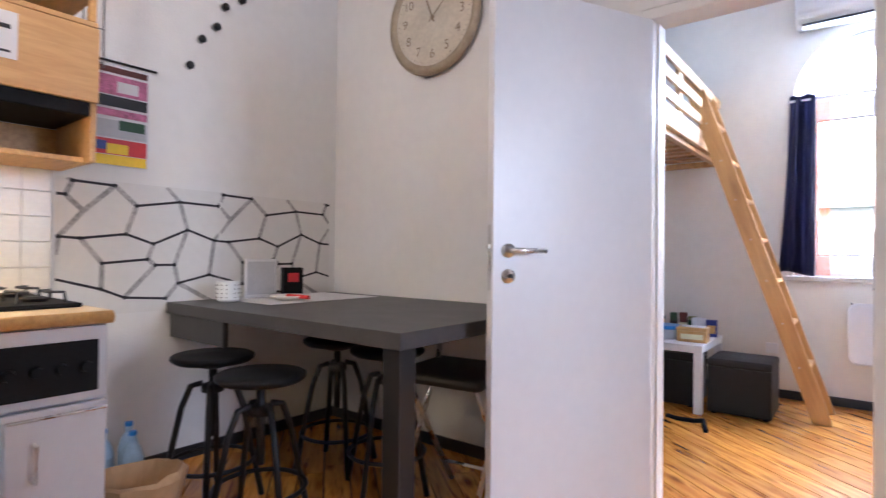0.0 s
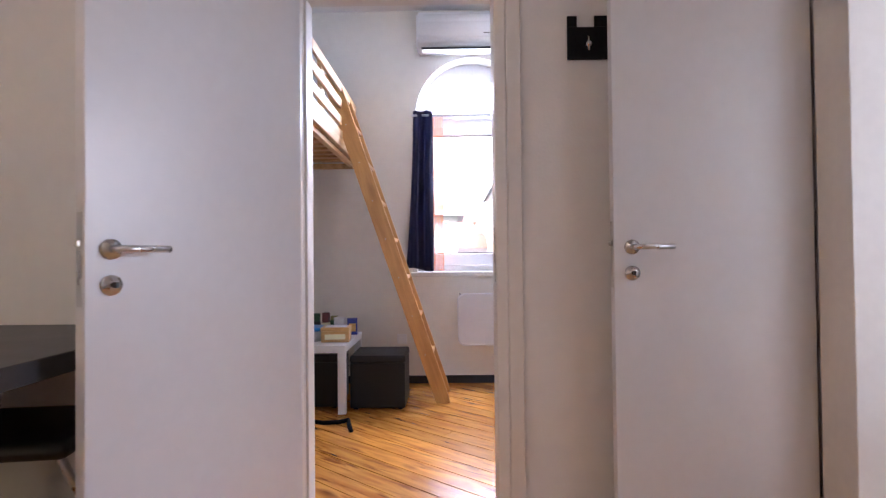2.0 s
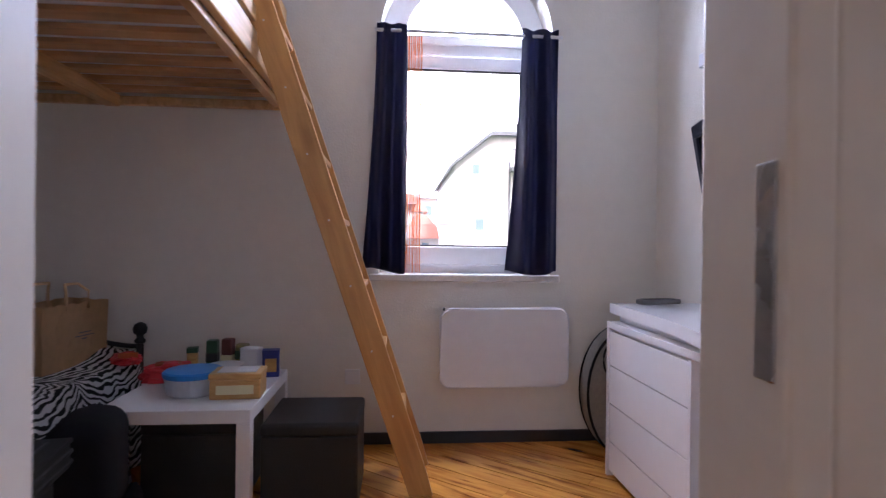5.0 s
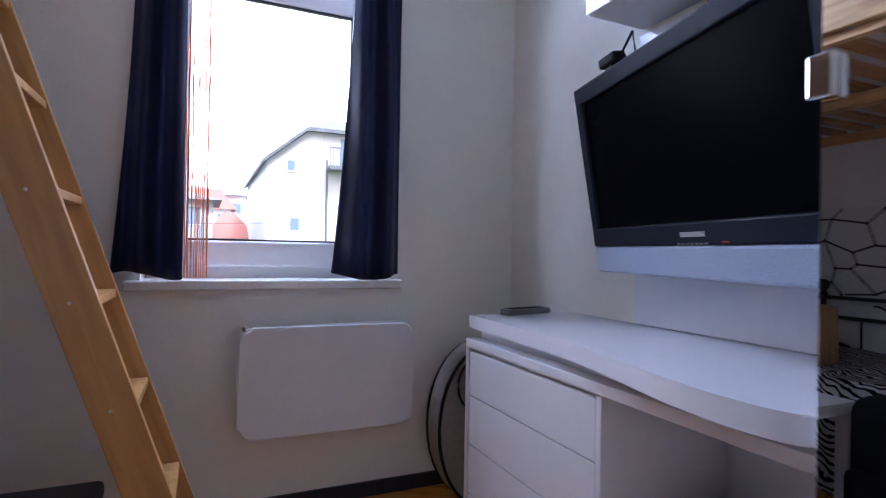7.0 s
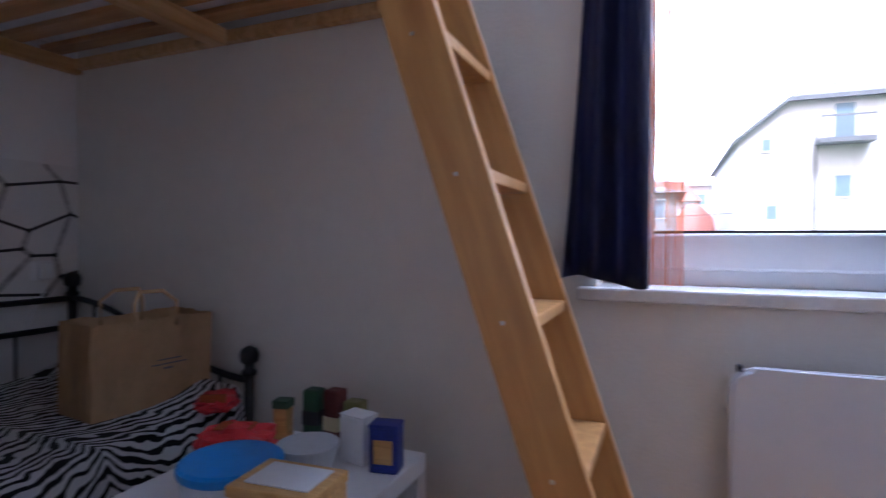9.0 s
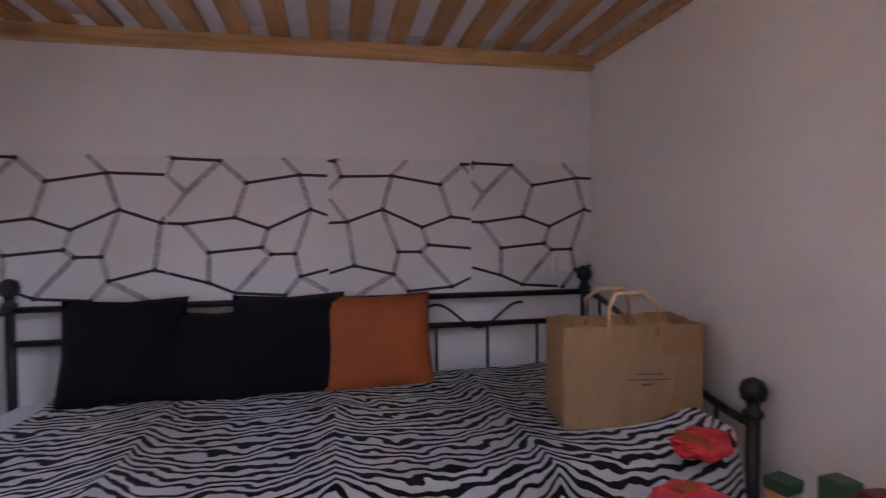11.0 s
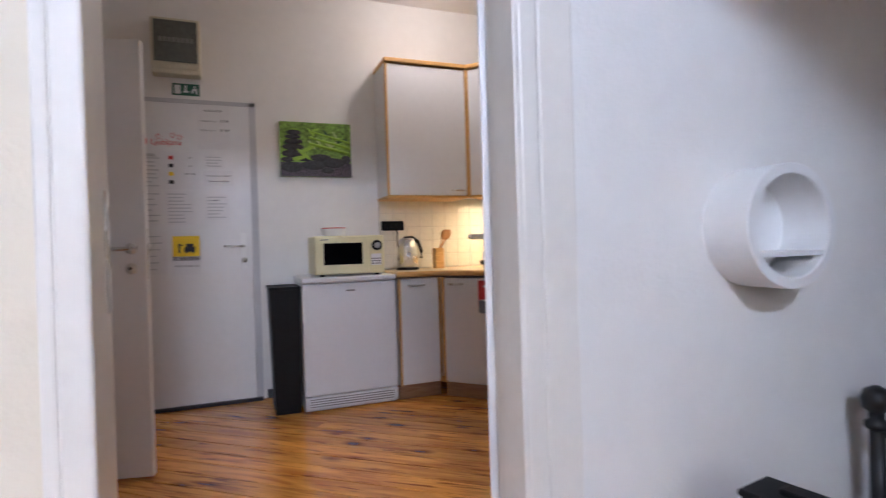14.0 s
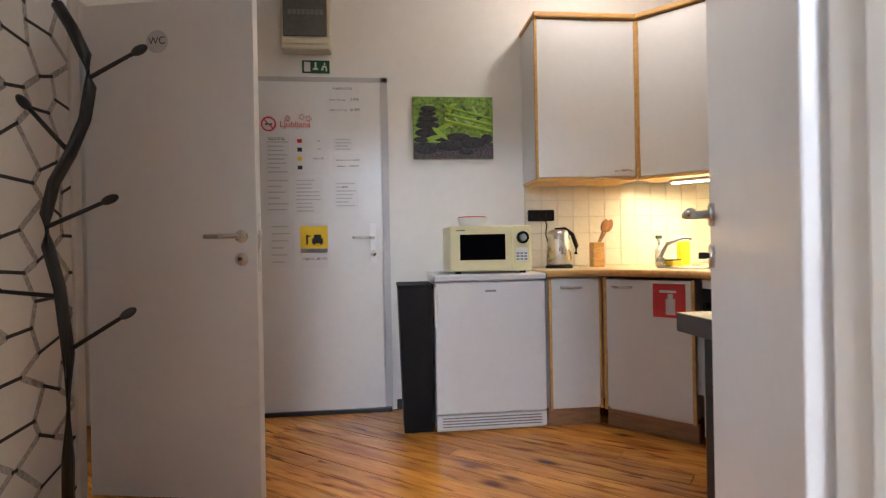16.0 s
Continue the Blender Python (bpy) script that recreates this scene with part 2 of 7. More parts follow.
M = {
    "plaster": material("white_plaster", (0.80, 0.785, 0.76), 0.85, scale=1.6, var=0.025, bump=0.25, bump_scale=90),
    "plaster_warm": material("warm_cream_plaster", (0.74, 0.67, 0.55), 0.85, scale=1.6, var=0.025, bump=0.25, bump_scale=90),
    "plaster_cream": material("cream_plaster", (0.80, 0.765, 0.69), 0.85, scale=1.6, var=0.025, bump=0.25, bump_scale=90),
    "ceiling": material("ceiling_paint", (0.82, 0.82, 0.81), 0.9, scale=2, var=0.02, bump=0.15),
    "lacquer": material("white_lacquer", (0.74, 0.735, 0.74), 0.32, scale=2.5, var=0.02, bump=0.03, bump_scale=30),
    "frame": material("white_frame_paint", (0.76, 0.73, 0.68), 0.4, scale=3, var=0.03, bump=0.05, bump_scale=40),
    "gloss": material("glossy_white_board", (0.78, 0.79, 0.83), 0.16, scale=2, var=0.015),
    "white": material("white_plastic", (0.80, 0.80, 0.80), 0.35, scale=5, var=0.02),
    "enamel": material("white_enamel", (0.72, 0.72, 0.74), 0.3, scale=3, var=0.02, bump=0.03, bump_scale=120),
    "board": material("white_cabinet_board", (0.74, 0.74, 0.75), 0.38, scale=3, var=0.02),
    "tile": material("cream_tile", (0.72, 0.68, 0.58), 0.22, scale=9, var=0.05),
    "grout": material("tile_grout", (0.58, 0.55, 0.49), 0.9),
    "black": material("black_metal", (0.009, 0.009, 0.010), 0.42, scale=12, var=0.2),
    "blackcloth": material("black_cloth", (0.006, 0.0055, 0.008), 0.9, scale=20, var=0.25, bump=0.3, bump_scale=300, spec=0.2),
    "leather": material("black_leather", (0.007, 0.007, 0.008), 0.5, scale=8, var=0.2, bump=0.4, bump_scale=180),
    "plastic": material("black_plastic", (0.008, 0.008, 0.009), 0.5, scale=9, var=0.2, spec=0.15),
    "darktop": material("dark_grey_table_board", (0.046, 0.044, 0.046), 0.42, scale=7, var=0.12, bump=0.06, bump_scale=200),
    "screen": material("tv_screen", (0.002, 0.002, 0.003), 0.26, scale=2, var=0.1, spec=0.008),
    "steel": material("brushed_steel", (0.62, 0.61, 0.59), 0.28, 1.0, scale=14, var=0.06),
    "chrome": material("chrome", (0.75, 0.75, 0.75), 0.12, 1.0),
    "navy": material("navy_satin", (0.017, 0.018, 0.062), 0.40, scale=10, var=0.15, bump=0.15, bump_scale=250),
    "orange": material("orange_cloth", (0.36, 0.085, 0.018), 0.8, scale=12, var=0.12, bump=0.3, bump_scale=300),
    "orange_string": material("orange_string", (0.80, 0.25, 0.06), 0.7),
    "paper": material("brown_paper", (0.64, 0.41, 0.21), 0.75, scale=4, var=0.08, bump=0.25, bump_scale=25),
    "sheetpaper": material("white_paper", (0.72, 0.71, 0.72), 0.6, scale=5, var=0.03),
    "ink": material("black_ink", (0.02, 0.02, 0.025), 0.6),
    "greyink": material("grey_ink", (0.20, 0.19, 0.19), 0.6),
    "red": material("red_paint", (0.62, 0.03, 0.035), 0.45, scale=7, var=0.08),
    "blue": material("blue_plastic", (0.02, 0.22, 0.60), 0.35),
    "navybox": material("dark_blue_print", (0.015, 0.03, 0.22), 0.4, scale=20, var=0.3),
    "maroon": material("maroon_print", (0.13, 0.028, 0.022), 0.45, scale=18, var=0.3),
    "olive": material("olive_print", (0.20, 0.19, 0.06), 0.45, scale=18, var=0.3),
    "green": material("green_print", (0.022, 0.075, 0.032), 0.45, scale=18, var=0.25),
    "clear": material("frosted_plastic", (0.55, 0.57, 0.60), 0.3),
    "yellow": material("yellow_print", (0.85, 0.58, 0.02), 0.5),
    "cream": material("cream_enamel", (0.78, 0.72, 0.44), 0.35, scale=4, var=0.03),
    "beech": wood("beech_trim", (0.68, 0.40, 0.14), (0.54, 0.29, 0.09), stretch=(3, 20, 20), rough=0.4),
    "pine": wood("pine_bed_wood", (0.70, 0.44, 0.20), (0.52, 0.29, 0.11), (0, 0, 90), rough=0.45, knots=0.45),
    "slatwood": wood("pine_slat_wood", (0.56, 0.31, 0.13), (0.42, 0.22, 0.085), (0, 0, 0), rough=0.5, knots=0.3),
    "ladderwood": wood("ladder_pine", (0.60, 0.315, 0.10), (0.47, 0.225, 0.065), (0, 108.5, 0), stretch=(1, 9, 9), rough=0.38, knots=0.2),
    "floorwood": wood("varnished_pine_floor", (0.80, 0.350, 0.060), (0.52, 0.175, 0.026), (0, 0, 40), stretch=(1.0, 7, 7), rough=0.24, coat=0.4, knots=0.95, random_tone=0.20, streaks=0.9),
    "paperwhite": material("wallpaper_white", (0.76, 0.74, 0.71), 0.7, scale=3, var=0.03),
    "skirting": material("black_skirting", (0.02, 0.021, 0.026), 0.35),
    "marble": material("sill_marble", (0.76, 0.74, 0.70), 0.25, scale=8, var=0.08),
    "zebra": zebra_material(),
    "mattress": material("white_sheet", (0.74, 0.74, 0.78), 0.85, scale=6, var=0.03, bump=0.4, bump_scale=14),
    "glass": glass("window_glass"),
    "tube": glow("lamp_tube", (1.0, 0.83, 0.52), 9.0),
    "bulb": glow("lamp_globe", (1.0, 0.91, 0.80), 3.0),
    "facade": material("pale_render", (0.82, 0.83, 0.85), 0.9, scale=0.6, var=0.04),
    "rooftile": material("grey_roof_tile", (0.20, 0.22, 0.24), 0.7, scale=2, var=0.15),
    "redroof": material("red_roof_tile", (0.50, 0.20, 0.15), 0.8, scale=2, var=0.15),
    "greyrender": material("grey_render", (0.42, 0.45, 0.48), 0.9, scale=0.8, var=0.08),
    "leaf": material("far_foliage", (0.10, 0.17, 0.12), 0.9, scale=0.3, var=0.3),
    "grass": material("ground_grass", (0.10, 0.13, 0.07), 0.95, scale=0.2, var=0.3),
    "pane": material("dark_pane", (0.22, 0.32, 0.40), 0.1),
    "mirror": material("mirror_silver", (0.93, 0.94, 0.94), 0.01, 1.0, var=0.0),
}
M.update({
    "navybezel": material("bezel_plastic", (0.008, 0.010, 0.020), 0.45, scale=5, var=0.1, spec=0.1),
    "speaker": material("speaker_grille", (0.34, 0.39, 0.50), 0.5, scale=300, var=0.35, bump=0.5, bump_scale=500),
    "hamper": material("grey_mesh_fabric", (0.24, 0.22, 0.19), 0.8, scale=60, var=0.15),
    "beechdark": wood("brown_plinth", (0.34, 0.19, 0.10), (0.26, 0.13, 0.06), stretch=(3, 20, 20), rough=0.5),
    "beechlight": wood("beech_front", (0.66, 0.40, 0.17), (0.58, 0.33, 0.13), (0, 0, 90), stretch=(2, 14, 14), rough=0.42),
    "yellowwood": wood("yellow_shelf", (0.75, 0.42, 0.08), (0.62, 0.33, 0.06), stretch=(2, 14, 14), rough=0.42),
    "spoonwood": wood("spoon_wood", (0.42, 0.20, 0.07), (0.30, 0.13, 0.04), stretch=(8, 8, 2), rough=0.5),
    "counter": material("pale_worktop", (0.62, 0.47, 0.28), 0.35, scale=20, var=0.08),
    "towel": material("pale_towel", (0.66, 0.72, 0.78), 0.9, scale=40, var=0.1, bump=0.4, bump_scale=300),
    "pinkprint": material("pink_print", (0.52, 0.16, 0.28), 0.6, scale=30, var=0.5),
    "clockrim": material("bronze_rim", (0.38, 0.31, 0.22), 0.45, 0.3, scale=20, var=0.2),
    "clockface": material("aged_dial", (0.62, 0.57, 0.47), 0.6, scale=6, var=0.12),
    "clockink": material("faded_brown_ink", (0.26, 0.20, 0.14), 0.7, scale=20, var=0.2),
    "greylight": material("pale_grey_card", (0.50, 0.50, 0.52), 0.5),
    "bottleblue": material("pale_blue_plastic", (0.42, 0.58, 0.72), 0.25, scale=9, var=0.1),
    "beige": material("beige_plastic", (0.62, 0.57, 0.44), 0.45, scale=6, var=0.05),
    "smoke": material("smoked_plastic", (0.12, 0.13, 0.12), 0.2, scale=4, var=0.2),
    "exitgreen": material("exit_green", (0.006, 0.085, 0.05), 0.45),
    "bamboo": material("bamboo_print", (0.20, 0.36, 0.06), 0.5, scale=5, var=0.75),
    "stonedark": material("wet_stone_print", (0.035, 0.036, 0.042), 0.45, scale=60, var=0.9),
    "gravel": material("gravel_print", (0.085, 0.07, 0.085), 0.6, scale=90, var=0.9),
    "palegreen": material("pale_green_print", (0.42, 0.55, 0.22), 0.6, scale=20, var=0.3),
    "leafbright": material("leaf_print", (0.30, 0.52, 0.06), 0.5, scale=20, var=0.2),
    "sheetblue": material("pale_blue_sheet", (0.52, 0.62, 0.75), 0.85, scale=6, var=0.04),
    # pale blue-green base colour carries the distance haze; no mist is built
    "hill": material("haze_tinted_hill", (0.42, 0.55, 0.58), 0.95, scale=0.15, var=0.25),
    "greybar": material("grey_bar_print", (0.42, 0.40, 0.39), 0.65, scale=9, var=0.45),
    "sky": glow("bright_overcast_sky", (0.95, 0.98, 1.0), 6.5),
    "floorbed": material("dark_floor_gap", (0.035, 0.016, 0.008), 0.8),
})
b_mirror = M["mirror"].node_tree.nodes["Principled BSDF"]
for link in list(b_mirror.inputs["Roughness"].links):
    M["mirror"].node_tree.links.remove(link)
b_mirror.inputs["Roughness"].default_value = 0.0

# ---- building blocks ----


def part(name, bm, mat, parent=None, label="", smooth=False):
    me = bpy.data.meshes.new(name)
    bmesh.ops.recalc_face_normals(bm, faces=bm.faces)
    bm.to_mesh(me)
    bm.free()
    if smooth:
        for p in me.polygons:
            p.use_smooth = True
    me.materials.append(M[mat])
    ob = new(name, me)
    if parent:
        ob.parent = parent
    if label:
        ob["label"] = label
    return ob


def thing(name, label, category, m=None, group="", kind=""):
    ob = new(name)
    ob.empty_display_size = 0.1
    if m is not None:
        ob.matrix_world = m
    return tagged(ob, label, category, group, kind)


def setting(name, bm, mat, label, category="wall"):
    return tagged(part(name, bm, mat), label, category, kind="structure")


def box(bm, x0, x1, y0, y1, z0, z1, bevel=0.0, seg=2):
    r = bmesh.ops.create_cube(bm, size=1, matrix=Matrix.Translation(((x0 + x1) / 2, (y0 + y1) / 2, (z0 + z1) / 2))
                              @ Matrix.Diagonal((abs(x1 - x0), abs(y1 - y0), abs(z1 - z0), 1)))
    if bevel:
        edges = {e for v in r["verts"] for e in v.link_edges}
        bmesh.ops.bevel(bm, geom=list(edges), offset=bevel, segments=seg, affect='EDGES', profile=0.5)
    return bm


def boxes(*specs):
    bm = bmesh.new()
    for s in specs:
        box(bm, *s)
    return bm


def one(*s):
    return boxes(s)


def rod(bm, a, b, r0, r1=None, seg=12):
    a, b = Vector(a), Vector(b)
    d = b - a
    m = Matrix.Translation((a + b) / 2) @ d.to_track_quat('Z', 'Y').to_matrix().to_4x4()
    bmesh.ops.create_cone(bm, cap_ends=True, segments=seg, radius1=r0, radius2=r0 if r1 is None else r1, depth=d.length, matrix=m)
    return bm


def ball(bm, c, r, sx=1, sy=1, sz=1, seg=14):
    bmesh.ops.create_uvsphere(bm, u_segments=seg, v_segments=seg // 2 + 2, radius=r, matrix=Matrix.Translation(c) @ Matrix.Diagonal((sx, sy, sz, 1)))
    return bm


def tube(bm, pts, r, seg=8, closed=False):
    pts = [Vector(p) for p in pts]
    rings = []
    n = len(pts)
    for i, p in enumerate(pts):
        a = pts[(i - 1) % n] if (closed or i) else p
        b = pts[(i + 1) % n] if (closed or i < n - 1) else p
        q = (b - a).to_track_quat('Z', 'Y')
        rr = r[i] if isinstance(r, (list, tuple)) else r
        rings.append([bm.verts.new(p + q @ Vector((rr * math.cos(k * math.tau / seg), rr * math.sin(k * math.tau / seg), 0))) for k in range(seg)])
    for i in range(n if closed else n - 1):
        u, v = rings[i], rings[(i + 1) % n]
        for k in range(seg):
            bm.faces.new((u[k], u[(k + 1) % seg], v[(k + 1) % seg], v[k]))
    if not closed:
        bm.faces.new(rings[0][::-1])
        bm.faces.new(rings[-1])
    return bm


def lathe(bm, profile, seg=24, m=Matrix()):
    rings = []
    for r, z in profile:
        rings.append([bm.verts.new(m @ Vector((r * math.cos(k * math.tau / seg), r * math.sin(k * math.tau / seg), z))) for k in range(seg)])
    for u, v in zip(rings, rings[1:]):
        for k in range(seg):
            bm.faces.new((u[k], u[(k + 1) % seg], v[(k + 1) % seg], v[k]))
    bm.faces.new(rings[0][::-1])
    bm.faces.new(rings[-1])
    return bm


def prism(bm, outline, z0, z1, m=Matrix()):
    lo = [bm.verts.new(m @ Vector((x, y, z0))) for x, y in outline]
    hi = [bm.verts.new(m @ Vector((x, y, z1))) for x, y in outline]
    n = len(lo)
    bm.faces.new(lo[::-1])
    bm.faces.new(hi)
    for i in range(n):
        bm.faces.new((lo[i], lo[(i + 1) % n], hi[(i + 1) % n], hi[i]))
    return bm


def pillow_mesh(w, h, d, n=12, sag=0.0):
    bm = bmesh.new()
    for side in (1, -1):
        grid = []
        for i in range(n + 1):
            row = []
            for j in range(n + 1):
                u, v = i / n * 2 - 1, j / n * 2 - 1
                e = max(0.0, (1 - u ** 4) * (1 - v ** 4)) ** 0.5
                pinch = 1 - 0.07 * (1 - abs(u)) * (abs(v) ** 3) - 0.0
                pinch2 = 1 - 0.07 * (1 - abs(v)) * (abs(u) ** 3)
                row.append(bm.verts.new((u * w / 2 * pinch2, side * d / 2 * e * (1 + 0.12 * noise.noise((u * 2, v * 2, side + w))), v * h / 2 * pinch)))
            grid.append(row)
        for i in range(n):
            for j in range(n):
                bm.faces.new((grid[i][j], grid[i + 1][j], grid[i + 1][j + 1], grid[i][j + 1]))
    bmesh.ops.remove_doubles(bm, verts=bm.verts, dist=0.002)
    return bm


# ---- structure ----
T = 0.3
# window wall with its arched opening
WX0, WX1, WZ0, WS = -0.43, 0.50, 0.90, 2.20
wc, wr = (WX0 + WX1) / 2, (WX1 - WX0) / 2
bm = boxes((XL - T, WX0, W, W + 0.5, 0, HR), (WX1, XR + T, W, W + 0.5, 0, HR), (WX0, WX1, W, W + 0.5, 0, WZ0))
N_ARC = 24
for i in range(N_ARC):
    a, b = math.pi * i / N_ARC, math.pi * (i + 1) / N_ARC
    p = [(wc - wr * math.cos(a), WS + wr * math.sin(a)), (wc - wr * math.cos(b), WS + wr * math.sin(b))]
    v = [bm.verts.new((x, y, z)) for y in (W, W + 0.5) for x, z in (p[0], p[1], (p[1][0], HR), (p[0][0], HR))]
    for f in ((0, 1, 2, 3), (7, 6, 5, 4), (0, 4, 5, 1)):
        bm.faces.new([v[k] for k in f])
setting("wall_north", bm, "plaster_cream", "cream plastered wall with an arched window opening")
setting("wall_west", boxes((XL - T, XL, P1, W, 0, HR)), "plaster", "white plastered wall behind the daybed")
setting("wall_east", boxes((XR, XR + 0.12, P1, W, 0, HR)), "plaster_cream", "cream plastered wall behind the television")
DX0, DX1, DH = -0.745, 0.057, 2.06
setting("wall_partition", boxes((XL - T, DX0, P0, P1, 0, HR), (DX1, XR + 0.12, P0, P1 - 0.02, 0, HR), (DX0, DX1, P0, P1, DH, HR)), "plaster",
        "white plastered partition with a doorway")
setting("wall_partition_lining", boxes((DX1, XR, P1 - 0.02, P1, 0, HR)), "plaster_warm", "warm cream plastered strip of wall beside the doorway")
setting("wall_kitchen_west", boxes((XK - T, XK, YE, P0, 0, HR)), "plaster", "white plastered kitchen wall")
setting("wall_entrance", boxes((XK - T, 1.6, YE - T, YE, 0, HR)), "plaster", "white plastered wall around the entrance door")
setting("wall_hall_east", boxes((1.125, 1.28, -0.27, P0, 0, HR), (1.125, 1.28, -1.12, -1.00, 0, HR), (1.125, 1.28, -1.00, -0.27, 2.08, HR),
                                (0.925, 1.28, -1.86, -1.12, 0, HR), (0.925, 1.04, -2.66, -1.86, 2.06, HR), (0.925, 1.04, YE, -2.66, 0, HR)),
        "plaster", "white plastered wall with two doorways")
setting("wall_bedroom", boxes((1.28, 3.7, P0, P1 + 0.02, 0, HR), (3.6, 3.7, -2.0, -1.25, 0, HR), (3.6, 3.7, 0.0, P0 + 0.02, 0, HR), (3.6, 3.7, -1.25, 0.0, 0, 0.95),
                              (3.6, 3.7, -1.25, 0.0, 2.3, HR), (1.28, 3.7, -2.1, -2.0, 0, HR)), "plaster", "white bedroom walls")
setting("wall_toilet", boxes((1.02, 2.1, -2.2 - 0.8, -2.9, 0, HR), (2.0, 2.1, -2.9, -2.1, 0, HR)), "plaster", "white toilet walls")
setting("ceiling", boxes((XL - T, XR + 0.12, P0 + 0.05, W + 0.5, HR, HR + 0.2)), "ceiling", "white painted ceiling", "ceiling")
setting("ceiling_kitchen", boxes((XK - T, 1.28, YE - T, P0, HK, HK + 0.2)), "ceiling", "white painted kitchen ceiling", "ceiling")
setting("ceiling_bedroom", boxes((1.28, 3.7, YE - T, P1 + 0.02, HK, HK + 0.2)), "ceiling", "white painted bedroom ceiling", "ceiling")
bm = boxes((XL, XR, W - 0.014, W, 0.0, 0.062, 0.003), (XL, XL + 0.014, P1 + 0.014, W - 0.014, 0.0, 0.062, 0.003), (XR - 0.014, XR, P1 + 0.014, W - 0.014, 0, 0.062, 0.003),
           (XK, DX0 - 0.09, P0 - 0.014, P0, 0, 0.062, 0.003), (XK, XK + 0.014, -1.5, P0 - 0.014, 0, 0.062, 0.003),
           (-0.56, -0.36, YE, YE + 0.014, 0, 0.062, 0.003))
setting("baseboard", bm, "skirting", "narrow black skirting strip along the walls", "baseboard")

# doorway frame of the partition
bm = boxes((DX0, -0.70, P0 - 0.02, P1 + 0.02, 0, 2.015, 0.006), (0.012, DX1, P0 - 0.02, P1 + 0.02, 0, 2.015, 0.006), (DX0, DX1, P0 - 0.02, P1 + 0.02, 2.015, DH, 0.006),
           (DX0 - 0.055, DX0, P0 - 0.018, P0, 0, DH + 0.05, 0.005), (DX1, DX1 + 0.055, P0 - 0.018, P0, 0, DH + 0.05, 0.005), (DX0 - 0.055, DX1 + 0.055, P0 - 0.019, P0, DH, DH + 0.055, 0.005),
           (DX0 - 0.08, DX0, P1, P1 + 0.018, 0, DH + 0.05, 0.005), (DX1, DX1 + 0.022, P1, P1 + 0.018, 0, DH + 0.05, 0.005), (DX0 - 0.08, DX1 + 0.022, P1, P1 + 0.019, DH, DH + 0.055, 0.005),
           (-0.703, -0.69, P0 + 0.03, P1 + 0.019, 0, 2.012, 0.003))
door_frame = setting("door_frame_1", bm, "frame", "white painted wooden door frame", "door frame")
part("strike_plate", one(0.009, 0.012, P0 - 0.006, P0 + 0.022, 0.93, 1.13, 0.002), "steel", door_frame, "steel strike plate")


def door_leaf(name, label, width, height, hinge, angle, mat="lacquer", lever=True, label_side=None):
    """A leaf of that width; local x runs from the hinge to the free edge, the y = 0 face looks to -y."""
    d = thing(name, label, "door", pose(hinge[0], hinge[1], 0.012, 0, 0, angle), kind="structure")
    part("leaf", one(0, width, 0, 0.04, 0, height, 0.003), mat, d)
    x = width - 0.062
    for sgn, yy in ((-1, 0.0), (1, 0.04)):
        bm = bmesh.new()
        rod(bm, (x, yy, 1.04), (x, yy + sgn * 0.009, 1.04), 0.026, 0.025, 24)
        rod(bm, (x, yy, 0.95), (x, yy + sgn * 0.009, 0.95), 0.026, 0.025, 24)
        part("rosette", bm, "steel", d, "brushed steel rosettes", True)
        bm = bmesh.new()
        tube(bm, [(x, yy + sgn * 0.008, 1.04), (x, yy + sgn * 0.040, 1.04), (x - 0.004, yy + sgn * 0.050, 1.04), (x - 0.014, yy + sgn * 0.054, 1.04),
                  (x - 0.125, yy + sgn * 0.054, 1.04)], 0.0095, 12)
        part("door_handle", bm, "steel", d, "brushed steel lever handle", True)
        bm = bmesh.new()
        rod(bm, (x, yy + sgn * 0.008, 0.951), (x, yy + sgn * 0.014, 0.951), 0.006, 0.006, 12)
        box(bm, x - 0.003, x + 0.003, yy + sgn * 0.014, yy + sgn * 0.030, 0.944, 0.958)
        part("key", bm, "black", d, "key in the lock")
    part("lock_plate", one(width - 0.001, width + 0.0015, 0.009, 0.031, 0.90, 1.13), "steel", d, "steel lock plate")
    part("latch", one(width, width + 0.011, 0.013, 0.027, 1.045, 1.062, 0.003), "steel", d)
    return d


room_door = door_leaf("door_1", "white lacquered door standing open into the kitchen", 0.745, 1.99, (-0.729, -0.026), -116.7)
bed_door = door_leaf("door_2", "white lacquered bedroom door folded back near the partition", 0.69, 1.99, (1.10, -0.075), 180.4)
wc_door = door_leaf("door_3", "white lacquered toilet door standing open", 0.728, 1.99, (0.907, -1.905), 166.9)
bm = bmesh.new()
rod(bm, (0.325, -0.0015, 1.826), (0.325, 0.0, 1.826), 0.046, 0.046, 28)
part("sign_disc", bm, "greylight", wc_door, "grey round toilet sign")


def writing(text, parent, m, size, mat="ink", name="lettering", align='CENTER'):
    cu = bpy.data.curves.new(name, 'FONT')
    cu.body, cu.size, cu.align_x, cu.align_y, cu.extrude = text, size, align, 'CENTER', 0.0002
    tmp = bpy.data.objects.new("tmp", cu)
    scene.collection.objects.link(tmp)
    me = bpy.data.meshes.new_from_object(tmp.evaluated_get(bpy.context.evaluated_depsgraph_get()))
    bpy.data.objects.remove(tmp)
    me.materials.clear()
    me.materials.append(M[mat])
    ob = new(name, me)
    ob.parent, ob.matrix_local = parent, m
    return ob


